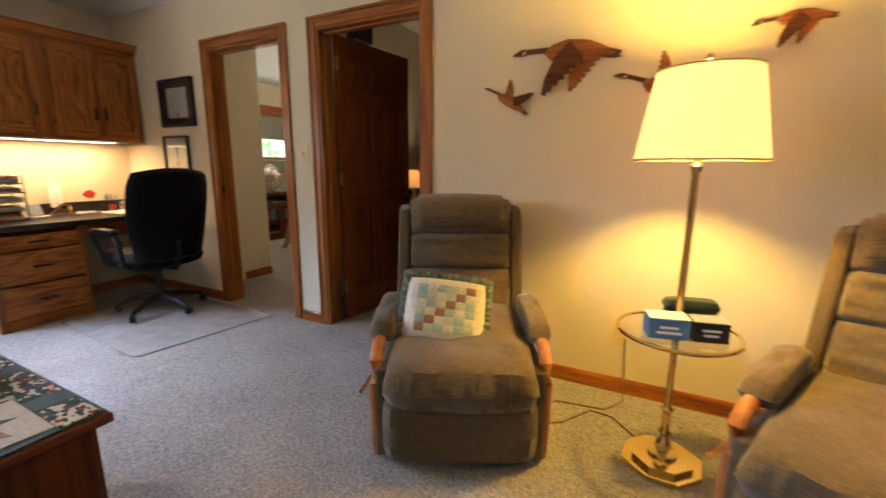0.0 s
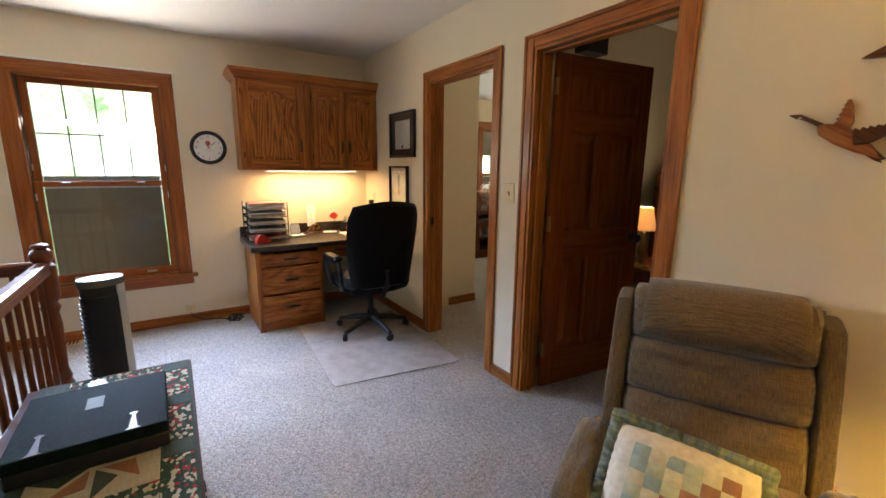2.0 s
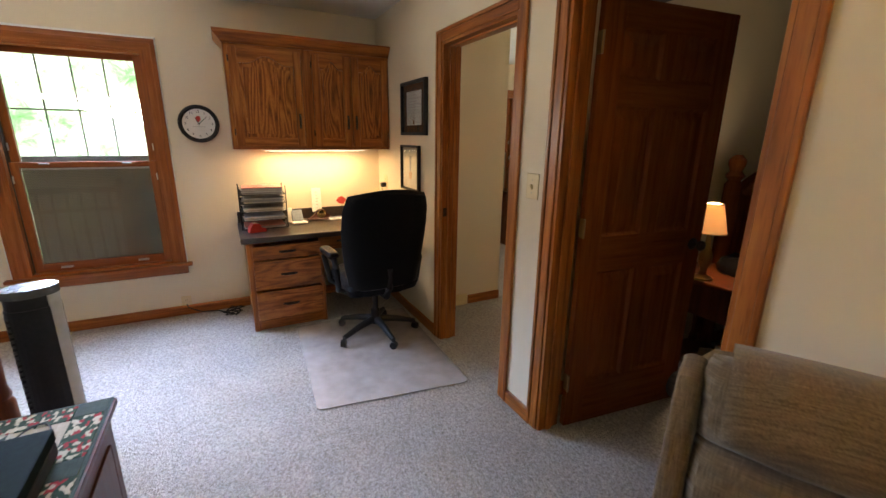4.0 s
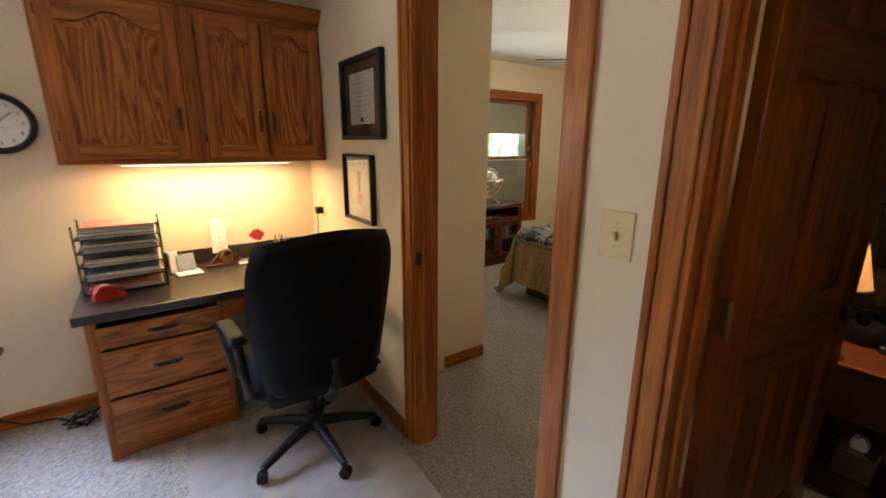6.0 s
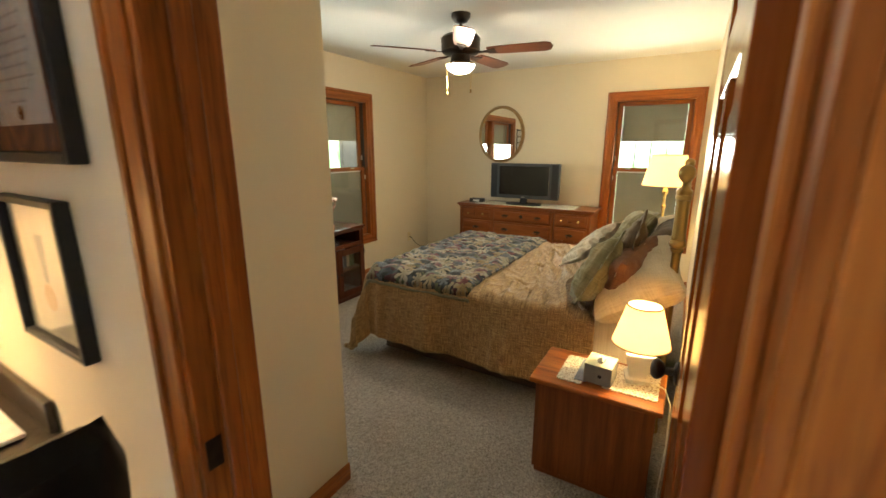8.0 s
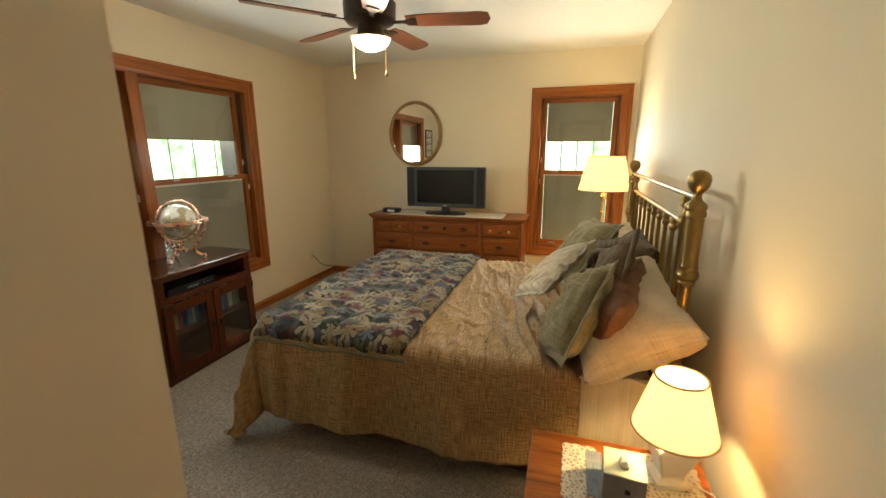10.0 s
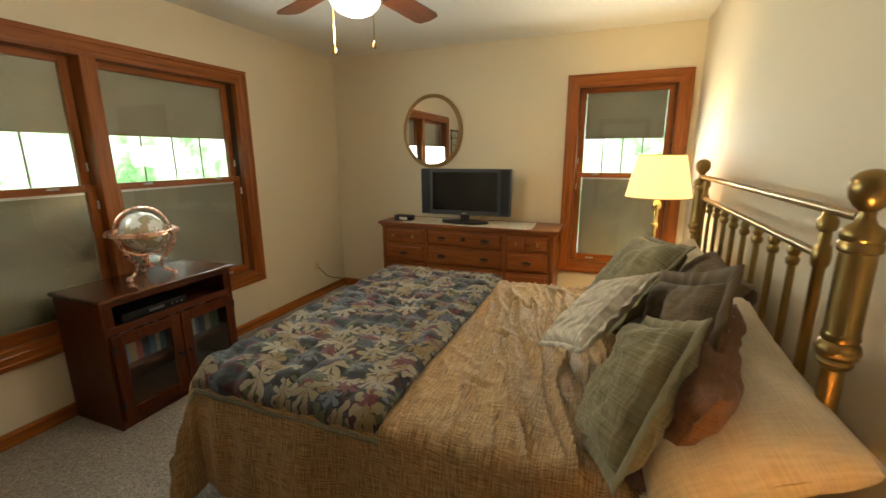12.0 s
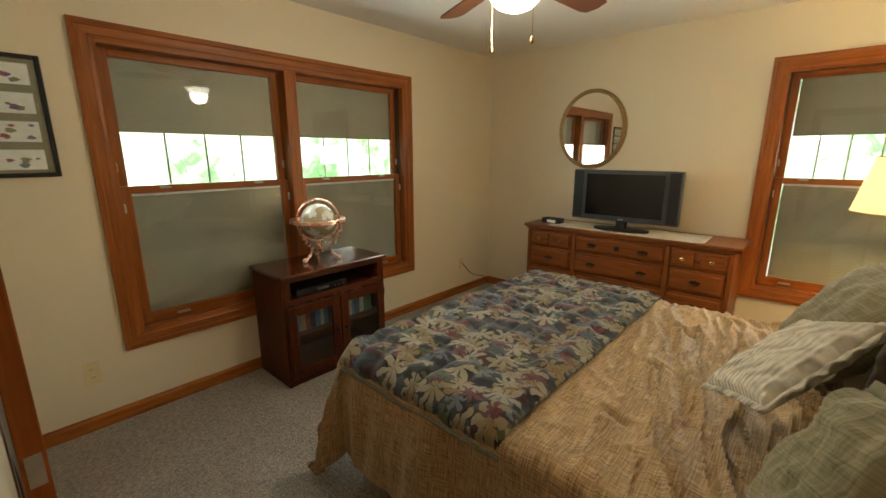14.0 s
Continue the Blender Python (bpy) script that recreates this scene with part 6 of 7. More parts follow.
part("wire", tube([(0, 0, 0.002), (0.0, 0, 0.06), (0.01, 0.01, 0.13)], 0.002, 6), M_BLACK, RF)
part("base", lathe([(0.02, 0), (0.02, 0.004)], 16), M_BLACK, RF)
part("wing", prism([(-0.045, 0.155), (-0.02, 0.185), (0.01, 0.195), (0.045, 0.165), (0.02, 0.125), (-0.015, 0.130)], 0.02, "x", 0.0, 0.004), plain("red_paper", (0.55, 0.045, 0.03), 0.7), RF, "bright red folded paper")
PC = thing("pencil_cup", pose(0.19, -0.30, 0.743, 0, 0, 10), "black square pencil cup full of pens", "pencil cup")
bm = box(-0.045, 0.045, -0.045, 0.045, 0, 0.105, 0.003)
part("cup", bm, M_BLACK, PC)
part("label", box(0.0455, 0.0465, -0.03, 0.03, 0.02, 0.07, 0), M_RED, PC, "red picture on the cup")
rk = random.Random(2)
for k in range(9):
    x, y = rk.uniform(-0.03, 0.03), rk.uniform(-0.03, 0.03)
    part("pen", tube([(x, y, 0.10), (x * 1.5, y * 1.5, 0.10 + rk.uniform(0.03, 0.07))], 0.004, 6), (M_BLACK, M_STEEL, M_BLUEGREY, M_IVORY)[k % 4], PC)


def mug(m, material, label, full):
    ob = thing("mug", m, label, "mug")
    part("body", lathe([(0.030, 0), (0.038, 0.004), (0.040, 0.09), (0.036, 0.09), (0.034, 0.02)], 24), material, ob, "", True)
    part("handle", tube([(0, -0.038, 0.075), (0, -0.062, 0.07), (0, -0.066, 0.045), (0, -0.058, 0.02), (0, -0.038, 0.018)], 0.006, 8), material, ob, "", True)
    if full:
        part("print", box(0.039, 0.0405, -0.012, 0.014, 0.03, 0.065, 0.0005), M_RED, ob)
        for k in range(6):
            x, y = rk.uniform(-0.02, 0.02), rk.uniform(-0.02, 0.02)
            part("pen", tube([(x, y, 0.05), (x * 1.6, y * 1.6, 0.10 + rk.uniform(0.01, 0.05))], 0.004, 6), (M_BLUEGREY, M_WHITE, M_IVORY)[k % 3], ob)


mug(pose(0.13, -0.12, 0.743), M_CERAMIC, "white mug with a red print, holding pens", True)
bw = thing("small_bowl", pose(0.24, -0.17, 0.743), "small white bowl on the desk", "bowl")
part("bowl", lathe([(0.02, 0), (0.035, 0.012), (0.042, 0.03), (0.038, 0.03), (0.03, 0.012)], 20), M_CERAMIC, bw, "", True)
tagged(part("desk_pad", box(0.26, 0.56, -0.40, -0.06, 0.744, 0.758, 0.003), M_PAPER), "thick white paper pad lying on the desk", "paper pad")
CH = thing("charger", pose(0.20, -0.012, 1.035), "black phone charger plugged into the outlet", "charger")
part("block", box(-0.022, 0.022, -0.038, 0.004, -0.02, 0.02, 0.004), M_BLACK, CH)
part("lead", tube([(0, -0.03, -0.02), (0.005, -0.03, -0.08), (-0.02, -0.028, -0.16), (-0.01, -0.03, -0.26)], 0.0025, 6), M_BLACK, CH)
rc = random.Random(6)
pts = [(0.14 + 0.07 * math.cos(k * 1.3) + rc.uniform(-0.02, 0.02), -1.36 + 0.07 * math.sin(k * 1.7) + rc.uniform(-0.02, 0.02), 0.010 + 0.012 * (k % 3)) for k in range(16)]
pts += [(0.05, -1.48, 0.01), (0.03, -1.60, 0.012), (0.02, -1.69, 0.06), (0.012, -1.70, 0.09)]
tagged(part("cable_tangle", tube(pts, 0.005, 6), M_BLACK, None, "", True), "tangle of black cables on carpet beside the desk", "cables")
VR = thing("floor_register", pose(0.05, -2.60, 0.0), "ivory floor register on the carpet by the wall", "register")
part("plate", box(-0.03, 0.05, -0.15, 0.15, 0.0, 0.006, 0.002), M_IVORY, VR)
for k in range(12):
    part("slat", box(-0.02, 0.04, -0.135 + 0.0225 * k, -0.125 + 0.0225 * k, 0.006, 0.009, 0), M_DARKMETAL, VR)

# ---- wall clock and pictures ----
WK = thing("wall_clock", pose(0.0, -1.44, 1.535, 0, 90, 0), "round wall clock with black rim and white dial", "clock")
part("rim", lathe([(0.118, 0.0), (0.136, 0.004), (0.140, 0.018), (0.134, 0.030), (0.122, 0.034), (0.112, 0.026), (0.110, 0.012)], 48), M_BLACK, WK, "glossy black rim", True)
part("dial", lathe([(0.111, 0.008), (0.111, 0.014)], 48), M_WHITE, WK, "white dial")
for h in range(1, 13):
    a = 2 * math.pi * h / 12
    cu = bpy.data.curves.new("numeral", "FONT")
    cu.body, cu.size, cu.align_x, cu.align_y, cu.extrude = str(h), 0.026, "CENTER", "CENTER", 0.0004
    ob = new("numeral", cu)
    ob.parent = WK
    u, w = 0.090 * math.sin(a), 0.090 * math.cos(a)
    ob.matrix_local = pose(0, 0, 0, 0, 0, 90) @ pose(u, w, 0.0148)
    cu.materials.append(M_BLACK)
for ang, l, wd in ((-25, 0.05, 0.005), (48, 0.078, 0.004)):
    part("hand", box(-wd / 2, wd / 2, -0.01, l, 0.0165, 0.018, 0), M_BLACK, WK, "", False, pose(0, 0, 0, 0, 0, 90) @ pose(0, 0, 0, 0, 0, -ang))
part("red_emblem", prism([(0.0, 0.012), (0.016, 0.03), (0.012, 0.055), (-0.004, 0.06), (-0.018, 0.045), (-0.016, 0.022)], 0.001, "z", 0.0145), M_RED, WK, "", False, pose(0, 0, 0, 0, 0, 90))
part("printed_bar", box(-0.045, 0.045, -0.022, -0.019, 0.0142, 0.0148, 0), M_STEEL, WK, "", False, pose(0, 0, 0, 0, 0, 90))

M_BROWNMOUNT = plain("brown_mount", (0.055, 0.030, 0.020), 0.7)
P1 = framed("certificate_picture", pose(0.872, 0, 1.663), 0.455, 0.385, 0, 0.022, M_BROWNMOUNT, "framed certificate in a black frame with dark mount", 0.030)
part("certificate", box(-0.135, 0.135, -0.0115, -0.0105, -0.12, 0.12, 0), M_PAPER, P1, "cream certificate sheet")
for k in range(9):
    wd = (0.05, 0.09, 0.07, 0.10, 0.10, 0.08, 0.10, 0.06, 0.04)[k]
    part("text_bar", box(-wd, wd, -0.0124, -0.0116, 0.090 - 0.021 * k, 0.094 - 0.021 * k, 0), M_STEEL, P1)
part("seal", lathe([(0.014, 0), (0.014, 0.001)], 16), M_BRASS_BRIGHT, P1, "", False, pose(0.0, -0.0118, -0.098, 90, 0, 0))
P2 = framed("medal_picture", pose(0.800, 0, 1.225), 0.345, 0.345, 0, 0.016, plain("pale_mount", (0.62, 0.58, 0.50), 0.7), "framed medal print in a black shadow frame", 0.030)
part("ribbon", prism([(-0.025, 0.09), (0.025, 0.09), (0.010, -0.02), (-0.010, -0.02)], 0.0008, "y", -0.0115), M_BLUEGREY, P2)
part("medal", lathe([(0.032, 0), (0.032, 0.001)], 20), plain("peach_print", (0.55, 0.33, 0.20), 0.7), P2, "", False, pose(0.0, -0.0108, -0.055, 90, 0, 0) @ pose(0, 0, 0, 0, 0, 0))

# ---- recliners ----
M_RECL = fabric("brown_corduroy", (0.070, 0.046, 0.022), (0.112, 0.077, 0.039), (0.165, 0.118, 0.065), 300, 520, 4, 0.95, 0.5, 0.25, space="UV")
M_RECL_FLAT = fabric("brown_corduroy_flat", (0.070, 0.046, 0.022), (0.112, 0.077, 0.039), (0.165, 0.118, 0.065), 300, 520, 4, 0.95, 0.5, 0.25)
M_ARMWOOD = wood("honey_arm_wood", (0.22, 0.075, 0.022), (0.34, 0.125, 0.036), (0.42, 0.17, 0.052), "z", 0.28, 1, 0.3, 0.2)
BACK = pose(0, 0.14, 0.40, -17, 0, 0)


def recliner(m, label):
    ob = thing("recliner", m, label, "recliner", "recliners in the office")
    part("base", box(-0.27, 0.27, -0.26, 0.26, 0.02, 0.12, 0.01), M_BLACK, ob)
    part("footrest", moved(cushion(0.60, 0.27, 0.08, 18, 8, 0.22, 0.004, 2), pose(0, -0.450, 0.165, 90, 0, 0)), M_RECL, ob, "padded front panel", True)
    part("seat", moved(cushion(0.60, 0.74, 0.23, 26, 6, 0.34, 0.008, 1), pose(0, -0.17, 0.372, 4)), M_RECL, ob, "plump ribbed fabric seat", True)
    for s in (-1, 1):
        part("side_panel", box(min(s * 0.285, s * 0.325), max(s * 0.285, s * 0.325), -0.44, 0.28, 0.03, 0.40, 0.012, 2), M_RECL_FLAT, ob)
    # stacked cushions of the back
    for z, h, d, nm in ((0.135, 0.25, 0.17, 11.0), (0.335, 0.19, 0.19, 12.0), (0.515, 0.20, 0.21, 13.0)):
        part("back_cushion", moved(cushion(0.53, h, d, 20, 5, 0.36, 0.012, nm), BACK @ pose(0, -0.02, z, 90, 0, 0)), M_RECL, ob, "", True)
    part("back_shell", moved(cushion(0.60, 0.66, 0.13, 18, 9, 0.25, 0.004, 5), BACK @ pose(0, 0.07, 0.29, 90, 0, 0)), M_RECL, ob, "", True)
    for s in (-1, 1):
        part("back_wing", moved(cushion(0.065, 0.60, 0.19, 14, 6, 0.3, 0.004, s), BACK @ pose(s * 0.285, 0.025, 0.29, 90, 0, 0)), M_RECL, ob, "", True)
    cov = bmesh.new()
    n = 14
    rows = []
    for k, (y, z) in enumerate(((-0.150, 0.455), (-0.151, 0.50), (-0.146, 0.55), (-0.120, 0.595), (-0.06, 0.627), (0.02, 0.638), (0.10, 0.632), (0.155, 0.58))):
        rows.append([cov.verts.new(BACK @ Vector((-0.215 + 0.43 * i / n, y + 0.012 * (abs(i / n - 0.5) * 2) ** 2, z - 0.006 * (abs(i / n - 0.5) * 2) ** 2))) for i in range(n + 1)])
    for p, q in zip(rows, rows[1:]):
        for i in range(n):
            cov.faces.new((p[i], p[i + 1], q[i + 1], q[i]))
    c_ = part("headrest_cover", cov, M_RECL_FLAT, ob, "loose matching headrest cover", True)
    s_ = c_.modifiers.new("thick", "SOLIDIFY")
    s_.thickness, s_.offset = 0.006, 1
    for s in (-1, 1):
        arm = part("arm", tube([(s * 0.325, -0.40, 0.02), (s * 0.330, -0.415, 0.18), (s * 0.330, -0.415, 0.34), (s * 0.328, -0.40, 0.415), (s * 0.325, -0.35, 0.462), (s * 0.325, -0.26, 0.482), (s * 0.325, 0.0, 0.475), (s * 0.325, 0.20, 0.46)], [0.021, 0.022, 0.024, 0.026, 0.026, 0.024, 0.022, 0.02], 12), M_ARMWOOD, ob, "curved honey-coloured wooden arm", True)
        part("arm_pad", moved(cushion(0.105, 0.40, 0.11, 16, 4, 0.36, 0.006, s * 2), pose(s * 0.318, -0.125, 0.505, 4)), M_RECL, arm, "stuffed fabric arm pad", True)
    part("lever", tube([(-0.32, -0.22, 0.26), (-0.385, -0.25, 0.265), (-0.40, -0.36, 0.26)], 0.009, 8), M_ARMWOOD, ob, "wooden recliner lever", True)
    return ob


R1 = recliner(pose(3.725, -0.495, 0, 0, 0, 26), "brown ribbed fabric recliner with wooden arms")
R2 = copy_thing(R1, pose(5.256, -0.625, 0, 0, 0, -26))

# patchwork cushion with a ruffle
M_RUFFLE = fabric("green_ruffle", (0.09, 0.115, 0.085), (0.16, 0.19, 0.145), (0.24, 0.27, 0.21), 90, 90, 12)
PATCH = {c_: plain("patch_cotton", v_, 0.9, 0, 0.12, 60) for c_, v_ in
         {"w": (0.62, 0.55, 0.42), "t": (0.30, 0.38, 0.34), "m": (0.42, 0.44, 0.30), "b": (0.26, 0.13, 0.075), "c": (0.55, 0.50, 0.34)}.items()}
PWM = pose(3.725, -0.495, 0, 0, 0, 26) @ pose(-0.066, -0.214, 0.555, 58, 0, 3) @ pose(0, 0, 0, 0, 0, -7)
PW = thing("patchwork_pillow", PWM, "patchwork cushion with green ruffled edge on the recliner", "pillow")
part("cushion", cushion(0.34, 0.28, 0.10, 22, 4, 0.4, 0.004, 9), PATCH["w"], PW, "", True)
for jr in range(6):
    for ic in range(6):
        k = ic - jr
        key = "b" if k == 0 else ("c" if (ic + jr) % 3 == 0 else ("t" if (ic * 2 + jr) % 4 < 2 else "m"))
        bm = bmesh.new()
        n = 4
        g = []
        for i in range(n + 1):
            row = []
            for j in range(n + 1):
                u = (-0.72 + 1.44 * (ic + i / n) / 6)
                v = (-0.72 + 1.44 * (jr + j / n) / 6)
                e = (1 - abs(u) ** 4) * (1 - abs(v) ** 4)
                q = min(i, j, n - i, n - j)
                row.append(bm.verts.new((u * 0.170 * (1 - 0.05 * abs(v) ** 3), v * 0.140 * (1 - 0.05 * abs(u) ** 3), 0.050 * e ** 0.4 + 0.004 + 0.002 * q)))
            g.append(row)
        for i in range(n):
            for j in range(n):
                bm.faces.new((g[i][j], g[i + 1][j], g[i + 1][j + 1], g[i][j + 1]))
        part("patch", bm, PATCH[key], PW, "", True)
bm = bmesh.new()
n = 220
ra, rb_ = [], []
for k in range(n):
    a = 2 * math.pi * k / n
    s = max(abs(math.cos(a)), abs(math.sin(a)))
    u, v = math.cos(a) / s, math.sin(a) / s
    ra.append(bm.verts.new((u * 0.163, v * 0.134, 0)))
    rb_.append(bm.verts.new((u * 0.195, v * 0.166, 0.011 * math.sin(k * 1.05) + 0.005 * math.sin(k * 0.4))))
for k in range(n):
    bm.faces.new((ra[k], ra[(k + 1) % n], rb_[(k + 1) % n], rb_[k]))
rf = part("ruffle", bm, M_RUFFLE, PW, "gathered green ruffle", True)
md = rf.modifiers.new("thick", "SOLIDIFY")
md.thickness, md.offset = 0.003, 0

# ---- brass tray floor lamp ----
FL = thing("tray_floor_lamp", pose(4.625, -0.50, 0), "polished brass floor lamp with tray and cream shade", "floor lamp")
part("base", prism([((0.155 if i % 2 == 0 else 0.145) * math.cos(radians(22.5 + 45 * i)), 0.150 * math.sin(radians(22.5 + 45 * i))) for i in range(8)], 0.022, "z", 0.0, 0.006), M_BRASS_BRIGHT, FL, "octagonal stepped brass base")
part("base_step", prism([(0.115 * math.cos(radians(22.5 + 45 * i)), 0.115 * math.sin(radians(22.5 + 45 * i))) for i in range(8)], 0.018, "z", 0.0225, 0.006), M_BRASS_BRIGHT, FL)
part("pole", lathe([(0.055, 0.040), (0.050, 0.055), (0.026, 0.065), (0.022, 0.085), (0.030, 0.092), (0.020, 0.105), (0.016, 0.13), (0.024, 0.14), (0.016, 0.15), (0.018, 0.23), (0.026, 0.24), (0.014, 0.25), (0.0125, 0.26), (0.0125, 1.14), (0.018, 1.15), (0.022, 1.165), (0.012, 1.175), (0.008, 1.45)], 20), M_BRASS_BRIGHT, FL, "", True)
part("tray_rim", tube([(0.205 * math.cos(a_), 0.205 * math.sin(a_), 0.558) for a_ in E2], 0.008, 8, True), M_BRASS_BRIGHT, FL, "round polished brass tray rim", True)
part("tray_hub", lathe([(0.014, 0.520), (0.030, 0.530), (0.045, 0.550), (0.014, 0.553)], 20), M_BRASS_BRIGHT, FL, "", True)
tray_glass = part("tray_glass", lathe([(0.012, 0.5545), (0.199, 0.5545), (0.199, 0.5605), (0.012, 0.5605)], 48), M_GLASS, FL, "clear glass tray")
tray_glass.visible_shadow = False
open_shade(FL, 0.204, 0.155, 1.185, 1.475, M_SHADE_WARM, M_TRIM)
part("finial", lathe([(0.006, 1.45), (0.006, 1.505), (0.012, 1.51), (0.010, 1.525), (0.003, 1.53)], 12), M_BRASS_BRIGHT, FL, "", True)
part("spider", tube([(-0.155, 0, 1.49), (0, 0, 1.492), (0.155, 0, 1.49)], 0.0025, 6), M_BRASS, FL)
M_NAVY = plain("blue_carton", (0.05, 0.16, 0.34), 0.5)


def carton(m, w, d, h, side, top, label, bars):
    ob = thing("carton", m, label, "box")
    part("box", box(-w / 2, w / 2, -d / 2, d / 2, 0, h, 0.002), side, ob)
    part("lid", box(-w / 2 + 0.001, w / 2 - 0.001, -d / 2 + 0.001, d / 2 - 0.001, h, h + 0.002, 0.0005), top, ob)
    for z, a in bars:
        part("printed_bar", box(-w * a, w * a, -d / 2 - 0.0008, -d / 2, h * z, h * (z + 0.12), 0), M_WHITE, ob)


carton(pose(4.585, -0.565, 0.561, 0, 0, 14), 0.135, 0.09, 0.075, M_NAVY, M_WHITE, "blue and white carton on the brass tray", ((0.25, 0.30), (0.5, 0.22)))
carton(pose(4.715, -0.535, 0.561, 0, 0, 14), 0.115, 0.09, 0.072, M_BLACK, M_BLUEGREY, "black printed carton on the brass tray", ((0.3, 0.2), (0.55, 0.25)))
GC = thing("eyeglass_case", pose(4.665, -0.400, 0.561, 0, 0, 14), "dark green hard case on the brass tray", "case")
part("shell", moved(cushion(0.20, 0.07, 0.055, 14, 6, 0.3), pose(0, 0, 0.075)), plain("dark_green_case", (0.02, 0.035, 0.022), 0.45), GC, "", True)
part("stand", box(-0.09, 0.09, -0.025, 0.025, 0.0, 0.055, 0.006), M_BLACK, GC)
cord_pts = [(4.62, -0.36, 0.006), (4.52, -0.38, 0.006), (4.42, -0.27, 0.006), (4.32, -0.26, 0.006), (4.22, -0.42, 0.006), (4.10, -0.50, 0.006), (4.02, -0.42, 0.006), (4.16, -0.25, 0.006), (4.38, -0.22, 0.006), (4.45, -0.10, 0.006), (4.44, -0.03, 0.10), (4.43, -0.012, 0.30)]
tagged(part("power_cord", tube(cord_pts, 0.0035, 6), M_BRASS, None, "", True), "thin tan lamp cord winding over the carpet", "cord")


# ---- wooden geese on the wall ----
M_GOOSE = wood("goose_red_wood", (0.15, 0.045, 0.014), (0.25, 0.085, 0.026), (0.36, 0.15, 0.05), "x", 0.3, 0.6, 0.5, 0.3)
M_GOOSE_DARK = wood("goose_dark_wood", (0.045, 0.016, 0.008), (0.08, 0.028, 0.013), (0.12, 0.045, 0.02), "x", 0.3, 0.6, 0.5, 0.3)
M_GOOSE_PALE = wood("goose_pale_wood", (0.50, 0.34, 0.16), (0.58, 0.41, 0.21), (0.64, 0.48, 0.27), "x", 0.35, 0.6, 0.3, 0.2)


def feathered(root, tip, width, n=7):
    """A wing outline from root to tip with a stepped trailing edge."""
    r, t_ = Vector(root), Vector(tip)
    d = t_ - r
    nrm = Vector((-d.y, d.x)).normalized() * width
    pts = [tuple(r + nrm * 0.5), tuple(r + d * 0.35 + nrm * 0.62), tuple(r + d * 0.75 + nrm * 0.35), tuple(t_)]
    for k in range(n):
        f = 1 - (k + 0.6) / n
        pts.append(tuple(r + d * (f + 0.06) - nrm * (0.20 + 0.48 * (1 - f))))
        pts.append(tuple(r + d * f - nrm * (0.11 + 0.37 * (1 - f))))
    return pts


def goose(x, z, s, tilt, wings, label):
    ob = thing("wooden_goose", pose(x, 0, z) @ pose(0, 0, 0, 0, tilt, 0), label, "wall ornament", "flying geese on the wall")
    ob.scale = (s, 1, s)
    part("body", prism([(-0.14, 0.012), (-0.10, 0.050), (-0.02, 0.072), (0.08, 0.062), (0.17, 0.025), (0.21, -0.005), (0.10, -0.028), (0.0, -0.035), (-0.10, -0.025)], 0.016, "y", -0.022, 0.004), M_GOOSE, ob)
    part("tail", prism([(0.17, 0.024), (0.235, 0.006), (0.22, -0.012), (0.235, -0.02), (0.20, -0.024), (0.14, -0.018)], 0.012, "y", -0.018, 0.003), M_GOOSE_DARK, ob)
    part("neck", prism([(-0.14, 0.015), (-0.12, 0.040), (-0.20, 0.036), (-0.235, 0.034), (-0.238, 0.014), (-0.20, 0.014)], 0.014, "y", -0.020, 0.003), M_GOOSE_DARK, ob)
    h = part("head", prism([(-0.225, 0.034), (-0.255, 0.036), (-0.280, 0.022), (-0.305, 0.006), (-0.285, 0.004), (-0.255, 0.004), (-0.232, 0.012)], 0.016, "y", -0.022, 0.003), M_GOOSE_DARK, ob)
    part("cheek", prism([(-0.232, 0.026), (-0.246, 0.022), (-0.250, 0.006), (-0.238, 0.008)], 0.003, "y", -0.0255), M_GOOSE_PALE, h)
    for k, (root, tip, wd) in enumerate(wings):
        part("wing", prism(feathered(root, tip, wd), 0.012, "y", -0.036 if k == 0 else -0.012, 0.002), M_GOOSE if k else M_GOOSE_DARK, ob, "", False)


DOWN = (((0.03, 0.03), (-0.13, -0.19), -0.10), ((0.10, 0.02), (0.0, -0.17), -0.085))
UP = (((0.05, 0.03), (0.19, 0.19), -0.080), ((-0.03, 0.03), (-0.10, 0.20), -0.070))
goose(4.075, 1.692, 0.97, 3, DOWN, "dark carved wooden goose gliding with lowered wings")
goose(3.765, 1.487, 0.52, 30, UP, "small carved wooden goose with raised wings")
goose(4.50, 1.49, 0.80, 20, UP, "carved wooden goose with raised wings behind the lamp")
goose(4.935, 1.728, 0.50, -2, DOWN, "small dark carved wooden goose gliding")

# ---- chest with quilted runner ----
CT = thing("wooden_chest", pose(2.72, -2.005, 0), "low reddish wooden chest with doors by the railing", "chest")
part("top", box(-0.60, 0.60, -0.27, 0.268, 0.500, 0.525, 0.006, 2), M_CHERRY_Y, CT)
part("body", box(-0.565, 0.565, -0.24, 0.232, 0.05, 0.4995, 0.003), M_CHERRY, CT)
part("plinth", box(-0.575, 0.575, -0.25, 0.242, 0.0, 0.05, 0.004), M_CHERRY, CT)
